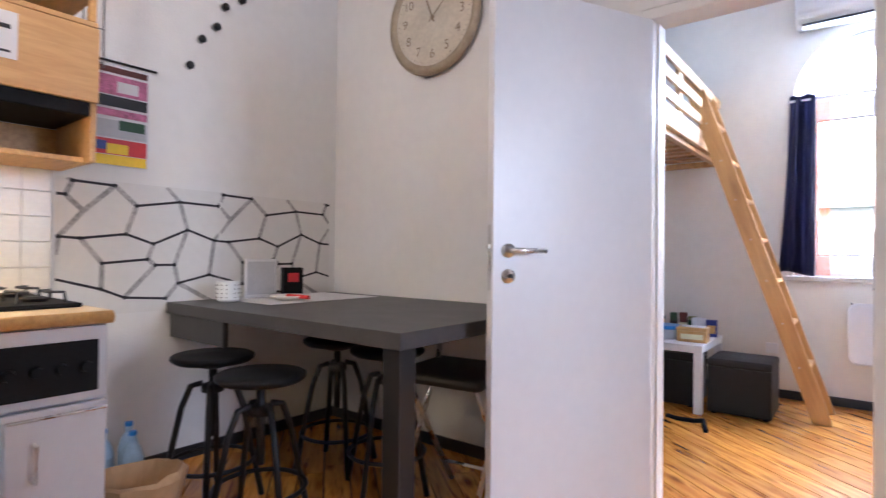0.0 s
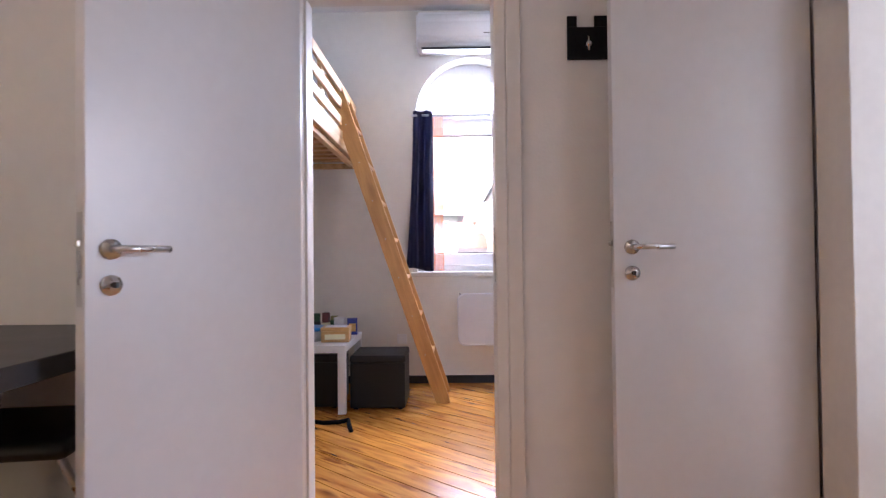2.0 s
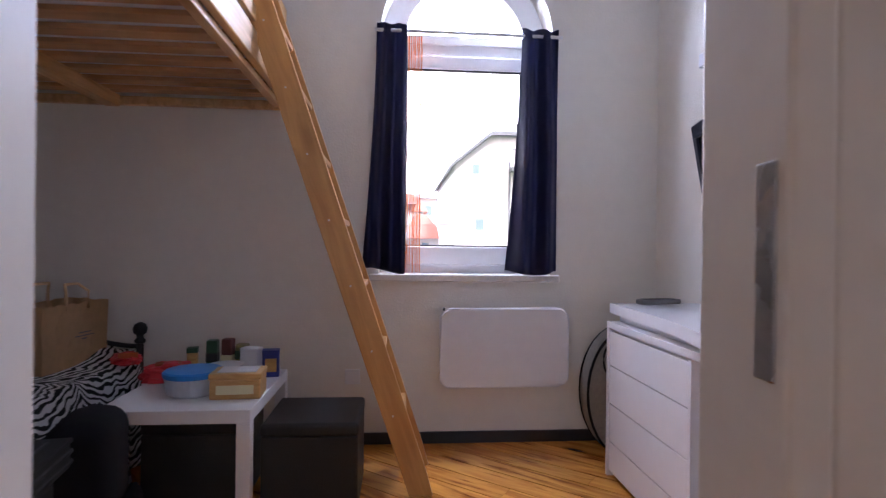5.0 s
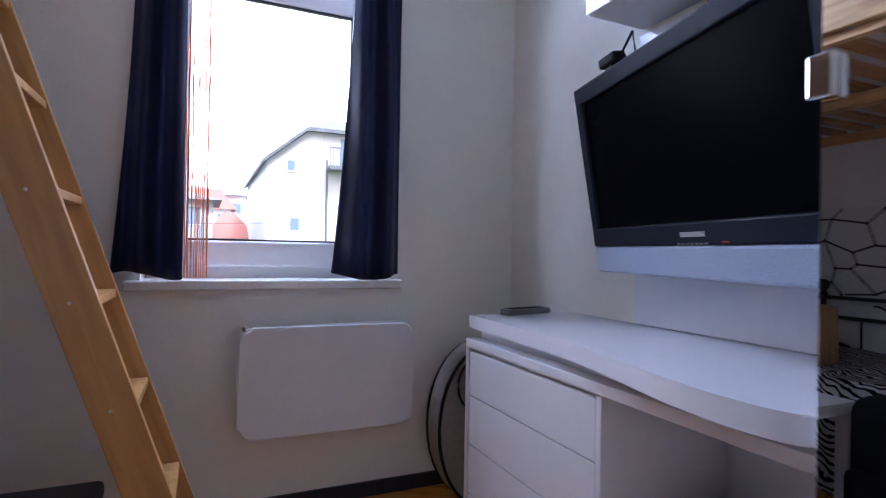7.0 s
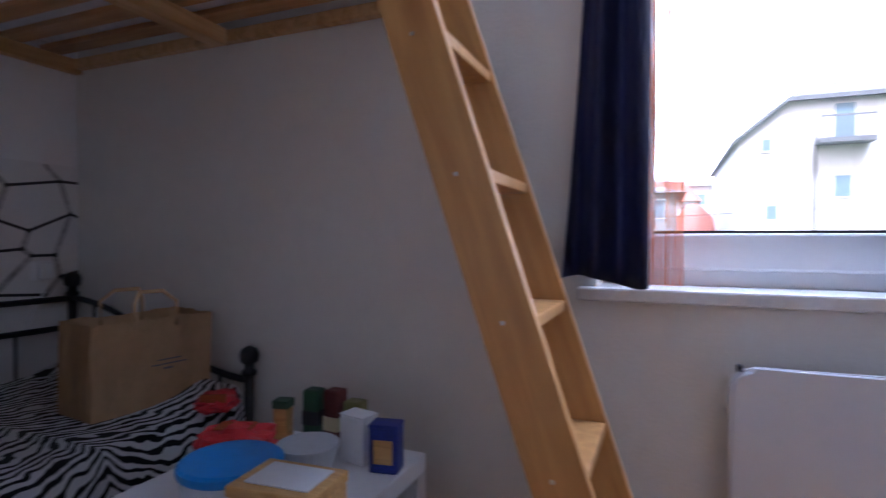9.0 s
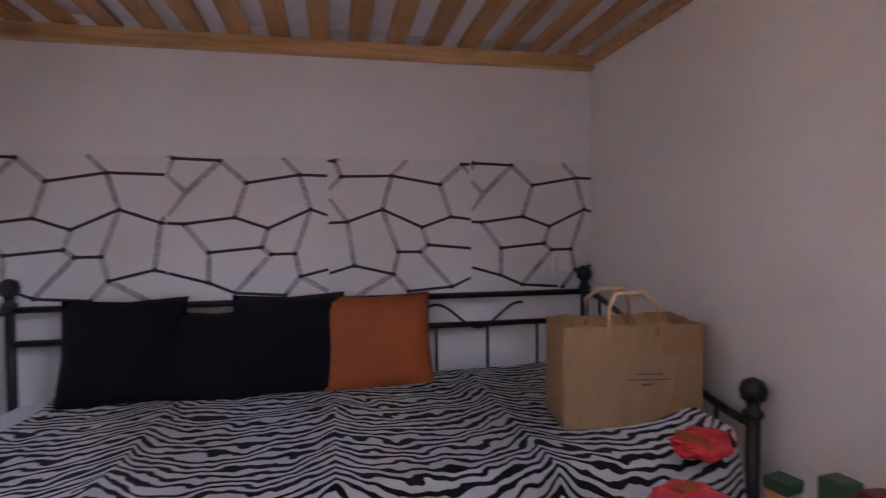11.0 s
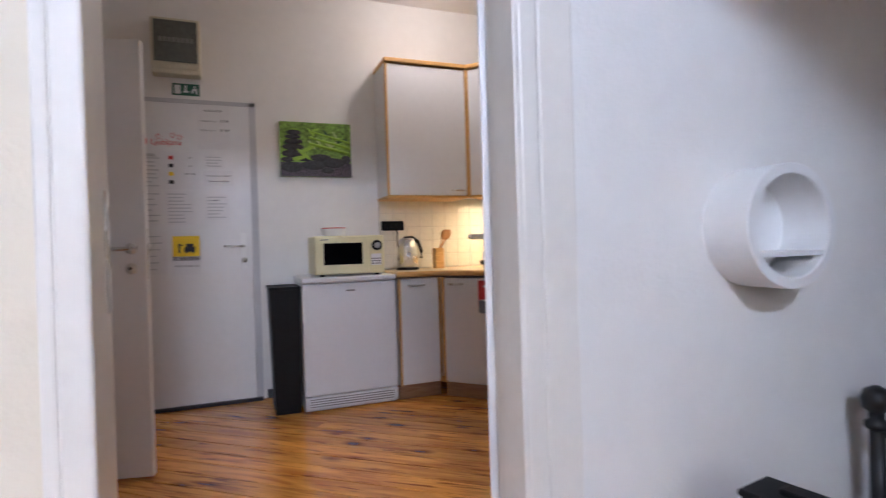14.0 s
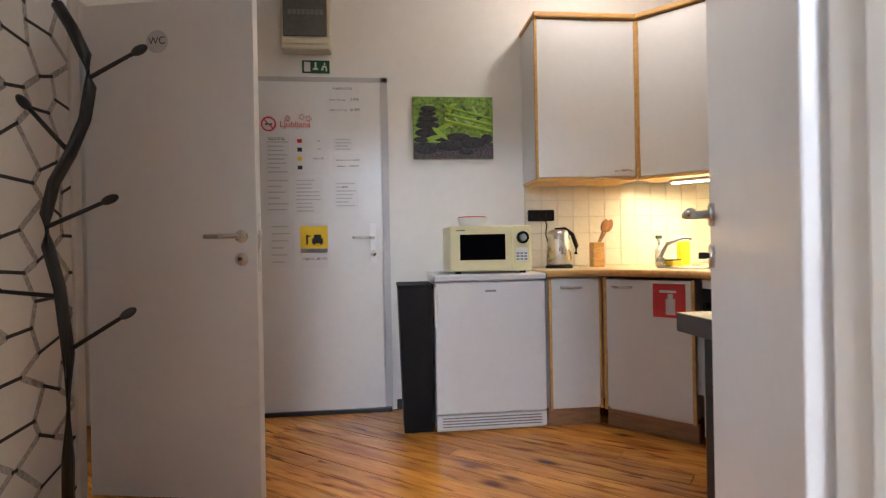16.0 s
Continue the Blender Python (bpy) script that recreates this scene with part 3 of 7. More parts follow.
writing("WC", wc_door, pose(0.325, -0.002, 1.828, 90, 0, 0), 0.042)
setting("door_frame_2", boxes((1.10, 1.30, -0.29, -0.13, 0, 2.06, 0.004), (1.10, 1.30, -1.04, -0.98, 0, 2.06, 0.004), (1.10, 1.30, -0.98, -0.29, 2.02, 2.08, 0.004)), "frame",
        "white painted bedroom door frame", "door frame")
setting("door_frame_3", boxes((0.91, 1.06, -1.885, -1.83, 0, 2.06, 0.004), (0.91, 1.06, -2.71, -2.65, 0, 2.06, 0.004), (0.91, 1.06, -2.65, -1.885, 2.02, 2.08, 0.004)), "frame",
        "white painted toilet door frame", "door frame")
# entrance door with its papers
ent = thing("door_4", "white closed entrance door covered with notices", "door", pose(0.62, YE, 0.012, 0, 0, 180), kind="structure")
part("leaf", one(0, 0.91, -0.028, -0.002, 0, 2.0, 0.003), "lacquer", ent)
part("frame", boxes((0.912, 0.955, -0.02, 0, -0.01, 2.03), (-0.045, -0.002, -0.02, 0, -0.01, 2.03), (-0.045, 0.955, -0.02, 0, 2.003, 2.03)), "greylight", ent, "grey metal frame")
part("threshold", one(-0.04, 0.95, -0.05, 0, -0.012, 0.012, 0.003), "skirting", ent)
part("lock_plate", one(0.835, 0.873, -0.034, -0.028, 0.90, 1.14, 0.002), "white", ent, "pale metal lock plate")
bm = bmesh.new()
tube(bm, [(0.855, -0.032, 1.05), (0.855, -0.075, 1.05), (0.845, -0.085, 1.05), (0.73, -0.085, 1.052)], 0.008, 10)
part("door_handle", bm, "steel", ent, "steel lever handle", True)
bm = bmesh.new()
rod(bm, (0.855, -0.032, 0.955), (0.855, -0.06, 0.955), 0.018, 0.016, 16)
part("lock_knob", bm, "steel", ent, "", True)


def notice(x0, x1, z0, z1, mat="sheetpaper", lines=0, head=False, name="notice", label="white printed notice in a plastic sleeve"):
    p = part(name, one(x0, x1, -0.0305, -0.0285, z0, z1), mat, ent, label)
    rng = random.Random(int(x0 * 991 + z0 * 313))
    for k in range(lines):
        z = z1 - (z1 - z0) * (k + 0.8) / (lines + 0.6)
        h = min(0.008, (z1 - z0) / lines * 0.3)
        w = (x1 - x0) * rng.uniform(0.45, 0.85)
        part("text_line", one(x0 + 0.015, x0 + 0.015 + w, -0.0312, -0.0306, z - h / 2, z + h / 2), "greylight", ent)
    return p


notice(0.22, 0.37, 1.434, 1.68, lines=9)
notice(0.372, 0.595, 1.434, 1.68)
notice(0.22, 0.36, 1.20, 1.43, lines=6)
notice(0.385, 0.56, 1.20, 1.42, lines=9)
notice(0.235, 0.385, 0.88, 1.16, lines=6)
notice(0.585, 0.785, 1.703, 1.993)
notice(0.62, 0.745, 1.575, 1.665, lines=4)
notice(0.615, 0.80, 1.46, 1.56)
notice(0.62, 0.77, 1.23, 1.40, lines=7)
notice(0.4125, 0.585, 0.87, 1.14)
for txt, x, z, s in (("House Rules", 0.29, 1.650, 0.019), ("112", 0.535, 1.64, 0.015), ("113", 0.535, 1.588, 0.015), ("080 11 90", 0.535, 1.534, 0.015),
                     ("PLEASE NOTE:", 0.685, 1.958, 0.018), ("CHECK IN  from", 0.655, 1.889, 0.014), ("3 PM", 0.755, 1.892, 0.024), ("CHECK OUT  to", 0.655, 1.827, 0.014), ("10 AM", 0.755, 1.83, 0.024),
                     ("Network name:   GUEST", 0.71, 1.525, 0.014), ("Password:   APP20022", 0.71, 1.488, 0.014), ("+386 70 182 112", 0.50, 0.928, 0.021), ("NOTE:", 0.69, 1.36, 0.013)):
    writing(txt, ent, pose(x, -0.0315, z, 90), s)
for k, z in enumerate((1.64, 1.588, 1.534, 1.48)):
    part("small_picture", one(0.41, 0.438, -0.0315, -0.0306, z - 0.012, z + 0.012), ("red", "ink", "yellow", "ink")[k], ent, "small printed symbol")
part("taxi_notice", one(0.418, 0.58, -0.0325, -0.0307, 0.992, 1.126), "yellow", ent, "yellow taxi notice with a drawn car")
part("taxi_car", boxes((0.487, 0.552, -0.0337, -0.0327, 1.022, 1.052, 0.0004), (0.498, 0.542, -0.0337, -0.0327, 1.052, 1.075), (0.493, 0.506, -0.0337, -0.0327, 1.013, 1.023), (0.533, 0.546, -0.0337, -0.0327, 1.013, 1.023),
                       (0.452, 0.463, -0.0337, -0.0327, 1.015, 1.075), (0.463, 0.478, -0.0337, -0.0327, 1.062, 1.070)), "ink", ent, "dark printed car")
bm = bmesh.new()
for k in range(20):
    for r in range(3):
        if (k + r) % 2 == 0:
            box(bm, 0.418 + k * 0.0081, 0.4261 + k * 0.0081, -0.0335, -0.0307, 0.965 + r * 0.0085, 0.9735 + r * 0.0085)
part("check_pattern", bm, "ink", ent)
bm = bmesh.new()
tube(bm, [(0.245 + 0.040 * math.cos(a), -0.03, 1.742 + 0.040 * math.sin(a)) for a in np.linspace(0, math.tau, 24, endpoint=False)], 0.0055, 6, True)
tube(bm, [(0.217, -0.03, 1.77), (0.273, -0.03, 1.714)], 0.0045, 6)
part("no_smoking_sign", bm, "red", ent, "red no smoking ring")
part("cigarette", one(0.225, 0.265, -0.0305, -0.0285, 1.737, 1.746), "ink", ent)
writing("Ljubljana", ent, pose(0.40, -0.031, 1.738, 90), 0.052, "red")
for x, z in ((0.355, 1.775), (0.44, 1.785), (0.48, 1.775)):
    bm = bmesh.new()
    tube(bm, [(x + 0.014 * math.cos(a) * (1 + 0.3 * math.cos(5 * a)), -0.031, z + 0.014 * math.sin(a) * (1 + 0.3 * math.cos(5 * a))) for a in np.linspace(0, math.tau, 30, endpoint=False)], 0.0016, 5, True)
    part("drawn_flower", bm, "red", ent)

# window
win = thing("window_1", "white plastic arched window with fanlight above a sash", "window", kind="structure")
FY = W + 0.16
bm = boxes((WX0, WX0 + 0.075, FY, FY + 0.07, WZ0, WS, 0.006), (WX1 - 0.075, WX1, FY, FY + 0.07, WZ0, WS, 0.006), (WX0 + 0.075, WX1 - 0.075, FY, FY + 0.07, WZ0, WZ0 + 0.06, 0.006),
           (WX0 + 0.075, WX1 - 0.075, FY - 0.004, FY + 0.074, 2.12, 2.20, 0.006))
part("window_frame", bm, "white", win)
bm = boxes((WX0 + 0.07, WX0 + 0.14, FY - 0.018, FY + 0.05, WZ0 + 0.05, 2.13, 0.008), (WX1 - 0.14, WX1 - 0.07, FY - 0.018, FY + 0.05, WZ0 + 0.05, 2.13, 0.008),
           (WX0 + 0.14, WX1 - 0.14, FY - 0.018, FY + 0.05, WZ0 + 0.05, WZ0 + 0.155, 0.008), (WX0 + 0.14, WX1 - 0.14, FY - 0.018, FY + 0.05, 2.055, 2.13, 0.008))
part("sash_frame", bm, "white", win, "white lower sash frame")
part("gasket", boxes((WX0 + 0.137, WX0 + 0.146, FY - 0.004, FY + 0.01, 1.05, 2.06), (WX1 - 0.146, WX1 - 0.137, FY - 0.004, FY + 0.01, 1.05, 2.06), (WX0 + 0.146, WX1 - 0.146, FY - 0.004, FY + 0.01, 1.052, 1.063),
                     (WX0 + 0.146, WX1 - 0.146, FY - 0.004, FY + 0.01, 2.046, 2.058)), "skirting", win, "dark rubber gasket")
bm = bmesh.new()
for r0, r1, ya, yb in ((wr, wr - 0.075, FY, FY + 0.07), (wr - 0.07, wr - 0.125, FY - 0.014, FY + 0.05)):
    ring = []
    for i in range(N_ARC + 1):
        a = math.pi * i / N_ARC
        ring.append([bm.verts.new((wc - r * math.cos(a), y, WS + r * math.sin(a))) for r, y in ((r0, ya), (r1, ya), (r1, yb), (r0, yb))])
    for u, v in zip(ring, ring[1:]):
        for k in range(4):
            bm.faces.new((u[k], u[(k + 1) % 4], v[(k + 1) % 4], v[k]))
box(bm, WX0 + 0.07, WX1 - 0.07, FY - 0.014, FY + 0.05, 2.19, 2.245, 0.006)
part("fanlight_frame", bm, "white", win, "white arched fanlight frame")
p1 = part("pane", one(WX0 + 0.138, WX1 - 0.138, FY + 0.012, FY + 0.018, WZ0 + 0.15, 2.058), "glass", win)
bm = bmesh.new()
prism(bm, [(wc - (wr - 0.12) * math.cos(math.pi * i / N_ARC), WS + 0.04 + (wr - 0.12) * math.sin(math.pi * i / N_ARC) * 0.92) for i in range(N_ARC + 1)], 0, 0.006,
      Matrix.Translation((0, FY + 0.018, 0)) @ Matrix.Rotation(radians(90), 4, 'X'))
p2 = part("pane", bm, "glass", win)
for p in (p1, p2):
    p.visible_shadow = False
part("window_sill", one(WX0 - 0.05, WX1 + 0.045, W - 0.035, FY + 0.02, 0.868, 0.905, 0.006), "marble", win, "pale stone window sill")
bm = bmesh.new()
box(bm, WX1 - 0.115, WX1 - 0.095, FY - 0.03, FY - 0.018, 1.42, 1.50, 0.003)
box(bm, WX1 - 0.112, WX1 - 0.098, FY - 0.055, FY - 0.03, 1.36, 1.47, 0.004)
part("window_handle", bm, "white", win)


def curtain(name, x0a, x1a, x0b, x1b, z1, z0, folds, seed, label):
    bm = bmesh.new()
    nx, nz = 48, 30
    g = []
    for j in range(nz + 1):
        t = j / nz
        row = []
        for i in range(nx + 1):
            u = i / nx
            xa = x0a + (x1a - x0a) * u
            xb = x0b + (x1b - x0b) * u
            s = t ** 1.6
            x = xa + (xb - xa) * s
            amp = 0.024 + 0.012 * t
            y = amp * math.sin(u * folds * math.tau + seed + 0.7 * math.sin(3 * t + seed)) + 0.012 * noise.noise((u * 4, t * 3, seed))
            z = z1 + (z0 - z1) * t + (0.012 * math.sin(u * folds * math.tau * 1.0 + seed) if j == 0 else 0) + 0.015 * t * math.sin(u * 5 + seed)
            row.append(bm.verts.new((x, W - 0.082 + y, z)))
        g.append(row)
    for j in range(nz):
        for i in range(nx):
            bm.faces.new((g[j][i], g[j][i + 1], g[j + 1][i + 1], g[j + 1][i]))
    bmesh.ops.solidify(bm, geom=bm.faces[:], thickness=0.003)
    c = thing(name, label, "curtain")
    part("cloth", bm, "navy", c, "", True)
    return c


curtain("curtain", WX0 - 0.02, WX0 + 0.14, WX0 - 0.085, WX0 + 0.138, 2.205, 0.925, 1.8, 0.4, "dark navy satin curtain hanging beside the window")
curtain("curtain", WX1 - 0.185, WX1 + 0.012, WX1 - 0.26, WX1 + 0.02, 2.205, 0.92, 2.0, 2.1, "dark navy satin curtain gathered over the window sill")
bm = bmesh.new()
rod(bm, (WX0 - 0.03, W - 0.082, 2.17), (WX1 + 0.03, W - 0.082, 2.17), 0.009, 0.009, 10)
tagged(part("curtain_rod", bm, "white", None, "", True), "thin white curtain rod across the window", "curtain rod")
sc = thing("string_curtain", "orange string curtain gathered beside the curtain", "curtain")
rng = random.Random(3)
for k in range(26):
    x = WX0 + 0.135 + 0.085 * k / 25 + rng.uniform(-0.004, 0.004)
    pts = [(x + 0.006 * noise.noise((k, j * 0.4, 1)), W - 0.018 + 0.010 * noise.noise((k * 0.7, j * 0.3, 5)), 2.17 - j * (1.255 / 14)) for j in range(15)]
    bm = bmesh.new()
    tube(bm, pts, 0.0014, 4)
    part("string", bm, "orange_string", sc)

# heater
hx = thing("panel_heater", "white flat glass panel heater on the wall under the window", "heater", pose(0.238, W - 0.085, 0.526, 0, -0.9, 0))
bm = bmesh.new()
prism(bm, [(0.345 * (1 if c > 0 else -1) - 0.06 * (1 if c > 0 else -1) + 0.06 * c2, 0.21 * (1 if s > 0 else -1) - 0.06 * (1 if s > 0 else -1) + 0.06 * s2)
           for c, s, c2, s2 in [(math.cos(a), math.sin(a), math.cos(a), math.sin(a)) for a in np.linspace(0.02, math.tau + 0.02, 32, endpoint=False)]], 0, 0.03, Matrix.Rotation(radians(90), 4, 'X') @ Matrix.Translation((0, 0, -0.015)))
bmesh.ops.bevel(bm, geom=[e for e in bm.edges if abs(e.verts[0].co.y - e.verts[1].co.y) < 1e-5], offset=0.011, segments=3, affect='EDGES')
part("panel", bm, "enamel", hx)
for bx in (-0.24, 0.20):
    part("bracket", one(bx, bx + 0.04, 0.012, 0.084, -0.15, 0.15), "white", hx)
part("fixing_dot", one(-0.325, -0.315, -0.012, 0.012, 0.20, 0.214), "ink", hx)

# air conditioner
ac = thing("air_conditioner", "white wall-mounted air conditioner above the arched window", "air conditioner", pose(0.02, W, 2.68))
bm = bmesh.new()
prof = [(0.0, 0.0), (-0.10, 0.0), (-0.165, 0.03), (-0.198, 0.085), (-0.205, 0.20), (-0.19, 0.275), (-0.16, 0.295), (0.0, 0.298)]
prism(bm, prof, -0.43, 0.43, Matrix(((0, 0, 1, 0), (1, 0, 0, 0), (0, 1, 0, 0), (0, 0, 0, 1))))
bmesh.ops.bevel(bm, geom=[e for e in bm.edges if abs(abs(e.verts[0].co.x) - 0.43) < 1e-4 and abs(abs(e.verts[1].co.x) - 0.43) < 1e-4], offset=0.018, segments=3, affect='EDGES')
part("housing", bm, "white", ac, "", True)
part("outlet", boxes((-0.39, 0.39, -0.160, -0.085, -0.004, 0.012)), "skirting", ac, "dark air outlet slot")
part("flap", one(-0.385, 0.385, -0.172, -0.10, -0.012, -0.006, 0.002), "white", ac)
part("mark", one(0.10, 0.17, -0.2065, -0.2045, 0.10, 0.108), "greyink", ac)

# loft bed
LX, LZ = -0.91, 1.80
loft = thing("loft_bed", "pine loft bed with guard rails spanning the alcove", "bed", pose(0, 0, LZ))
part("side_rail", one(LX - 0.035, LX, P1 + 0.022, W - 0.002, 0.0, 0.125, 0.006), "pine", loft)
part("side_rail", one(XL + 0.002, XL + 0.045, P1 + 0.022, W - 0.002, -0.060, -0.002, 0.005), "pine", loft)
part("end_rail", one(XL + 0.046, LX - 0.036, P1 + 0.022, P1 + 0.06, -0.045, -0.002, 0.005), "pine", loft)
part("end_rail", one(XL + 0.046, LX - 0.036, W - 0.04, W - 0.002, -0.045, -0.002, 0.005), "pine", loft)
part("middle_beam", one(-1.80, -1.73, P1 + 0.062, W - 0.042, -0.06, -0.001, 0.004), "pine", loft)
part("ledger", one(LX - 0.075, LX - 0.036, P1 + 0.062, W - 0.042, -0.03, -0.001, 0.003), "pine", loft)
for k in range(15):
    y = P1 + 0.09 + k * (W - P1 - 0.25) / 14
    part("slat", one(XL + 0.010, LX - 0.037, y, y + 0.078, 0.0, 0.02, 0.003), "slatwood", loft)
part("mattress", one(XL + 0.05, LX - 0.04, P1 + 0.065, W - 0.045, 0.021, 0.14, 0.03, 3), "mattress", loft, "white mattress")
for z in (0.165, 0.285, 0.405):
    part("guard_slat", one(LX - 0.028, LX - 0.006, P1 + 0.03, W - 0.03, z, z + 0.064, 0.004), "pine", loft)
for y in (P1 + 0.03, 1.30, W - 0.115):
    part("guard_post", one(LX - 0.055, LX - 0.030, y, y + 0.085, 0.03, 0.50, 0.004), "pine", loft)


def lump(w, d, h, seed, rough=0.22, seg=36, freq=3.0):
    """One crumpled heap, w by d by h, resting on z = 0."""
    bm = ball(bmesh.new(), (0, 0, 0), 1.0, seg=seg)
    for v in bm.verts:
        p = v.co.copy()
        k = 1 + rough * noise.noise(p * freq + Vector((seed, 0, 0))) + rough * 0.6 * abs(noise.noise(p * freq * 2.3 + Vector((0, seed, 0))))
        sq = max(abs(p.x), abs(p.y), 0.5) ** -0.3
        v.co = Vector((p.x * w / 2 * k * sq, p.y * d / 2 * k * sq, max(0.0, h * 0.4 + p.z * h * 0.6 * k)))
    return bm


bm = lump(0.62, 0.66, 0.15, 3.0)
bmesh.ops.translate(bm, vec=(-1.62, 1.75, 0.141), verts=bm.verts)
tagged(part("duvet", bm, "mattress", None, "", True), "crumpled white duvet on the loft bed", "bedding").matrix_world = pose(0, 0, LZ)

# ladder
lad = thing("ladder", "light pine ladder leaning against the loft bed", "ladder", pose(-0.214, 0, 0))
lean = 0.335
NY, FYL = 1.80, 2.12
for y in (NY, FYL):
    bm = bmesh.new()
    v = []
    for yy in (y, y + 0.028):
        for x, z in ((-0.055, 0.0), (0.045, 0.0), (0.045 + 0.006 - lean * 0.1, 0.1), (0.05 - lean * 2.30, 2.30), (-0.05 - lean * 2.34, 2.34), (-0.07 - lean * 2.2, 2.2)):
            v.append(bm.verts.new((x, yy, z)))
    n = 6
    bm.faces.new(v[:n][::-1])
    bm.faces.new(v[n:])
    for i in range(n):
        bm.faces.new((v[i], v[(i + 1) % n], v[n + (i + 1) % n], v[n + i]))
    bmesh.ops.bevel(bm, geom=bm.edges[:], offset=0.003, segments=1, affect='EDGES')
    part("rail", bm, "ladderwood", lad)
for k in range(7):
    z = 0.34 + 0.272 * k
    x = -lean * z
    tread = part("tread", one(x - 0.055, x + 0.045, NY + 0.0285, FYL - 0.0005, z - 0.012, z + 0.012, 0.003), "ladderwood", lad)
    bm = bmesh.new()
    for dx in (-0.012,):
        rod(bm, (x + dx, NY - 0.001, z), (x + dx, NY + 0.004, z), 0.0045, 0.0045, 8)
    part("bolt", bm, "steel", lad)

# coffee table and things on it
ct = thing("coffee_table", "white square side table beside the daybed", "table", pose(-1.405, 1.545, 0))
part("tabletop", one(0, 0.55, 0, 0.66, 0.40, 0.45, 0.003), "white", ct)
for x in (0, 0.50):
    for y in (0, 0.61):
        part("leg", one(x, x + 0.05, y, y + 0.05, 0, 0.4, 0.002), "white", ct)


def pouf(x0, y0, w, d, h, label):
    p = thing("pouf", label, "pouf", pose(x0, y0, 0), group="black leather cubes")
    part("body", one(0, w, 0, d, 0.012, h - 0.05, 0.008), "leather", p)
    part("lid", one(-0.003, w + 0.003, -0.003, d + 0.003, h - 0.052, h, 0.016, 3), "leather", p)
    for fx in (0.02, w - 0.05):
        for fy in (0.02, d - 0.05):
            part("foot", one(fx, fx + 0.03, fy, fy + 0.03, 0, 0.013), "plastic", p)


pouf(-0.842, 1.64, 0.37, 0.38, 0.365, "black leather cube pouf beside the white table")
pouf(-1.30, 1.68, 0.37, 0.38, 0.365, "black leather cube pouf pushed under the white table")


def bm_tin(w, d, h):
    return one(-w / 2, w / 2, -d / 2, d / 2, 0, h, 0.006)


def small(name, mat, bm, x, y, z, rz, label, category, extra=()):
    t = thing(name, label, category, pose(x, y, z, 0, 0, rz))
    part("body", bm, mat, t)
    for n, b2, m2, l2 in extra:
        part(n, b2, m2, t, l2)
    return t


TT = 0.4502
small("wooden_box", "beech", one(-0.095, 0.095, -0.07, 0.07, 0, 0.075, 0.004), -0.955, 1.75, TT, 4, "brown wooden tea box on the white table", "box",
      [("lid", one(-0.098, 0.098, -0.073, 0.073, 0.076, 0.10, 0.004), "beech", ""), ("label_band", one(-0.07, 0.07, -0.0715, -0.0702, 0.02, 0.055), "cream", "pale printed label"),
       ("folded_paper", one(-0.07, 0.075, -0.05, 0.05, 0.101, 0.104), "sheetpaper", "white paper on the lid")])
bm = bmesh.new()
lathe(bm, [(0.092, 0), (0.10, 0.01), (0.108, 0.072)], 28)
bl = bmesh.new()
lathe(bl, [(0.112, 0.072), (0.114, 0.076), (0.114, 0.09), (0.106, 0.096), (0.06, 0.097)], 28)
small("food_container", "clear", bm, -1.145, 1.79, TT, 0, "round clear food container with a blue lid", "container", [("lid", bl, "blue", "bright blue plastic lid")])
bm = bmesh.new()
lathe(bm, [(0.05, 0), (0.055, 0.005), (0.075, 0.07), (0.078, 0.07), (0.078, 0.075), (0.02, 0.076)], 24)
small("food_container", "clear", bm, -1.075, 1.975, TT, 0, "round clear plastic container with a lid", "container")
small("tin", "navybox", bm_tin(0.075, 0.06, 0.115), -0.902, 2.065, TT, 10, "dark blue printed tea tin", "tin", [("picture", one(-0.025, 0.025, -0.0312, -0.0302, 0.025, 0.085), "beech", "printed picture"), ("lid", one(-0.0385, 0.0385, -0.031, 0.031, 0.112, 0.122, 0.003), "navybox", "")])
small("carton", "white", bm_tin(0.085, 0.06, 0.125), -0.995, 2.085, TT, -12, "plain white paper carton", "carton", [("flap", one(-0.043, 0.043, -0.031, 0.031, 0.125, 0.127), "sheetpaper", "")])
small("tea_box", "green", bm_tin(0.05, 0.05, 0.15), -1.195, 2.165, TT, 5, "dark green tea box", "box", [("band", one(-0.0255, 0.0255, -0.0256, 0.0256, 0.05, 0.09), "ink", "dark band")])
small("tea_box", "maroon", bm_tin(0.05, 0.05, 0.155), -1.125, 2.17, TT, -6, "dark red tea box", "box", [("band", one(-0.0255, 0.0255, -0.0256, 0.0256, 0.04, 0.08), "cream", "pale band")])
small("tea_box", "olive", bm_tin(0.055, 0.05, 0.13), -1.06, 2.172, TT, 0, "olive green tea box", "box", [("band", one(-0.028, 0.028, -0.0256, 0.0256, 0.06, 0.1), "green", "green band")])
small("tea_box", "beech", bm_tin(0.045, 0.045, 0.12), -1.27, 2.12, TT, 12, "small brown tea box", "box", [("lid", one(-0.0235, 0.0235, -0.0235, 0.0235, 0.1, 0.122), "green", "green lid")])
bm = lump(0.20, 0.15, 0.075, 5.0, 0.3, 28, 2.5)
small("snack_bag", "red", bm, -1.33, 2.0, TT, 20, "crumpled red and orange snack bag", "bag", [("label_band", one(-0.05, 0.05, -0.03, 0.03, 0.072, 0.078), "orange", "orange print")])

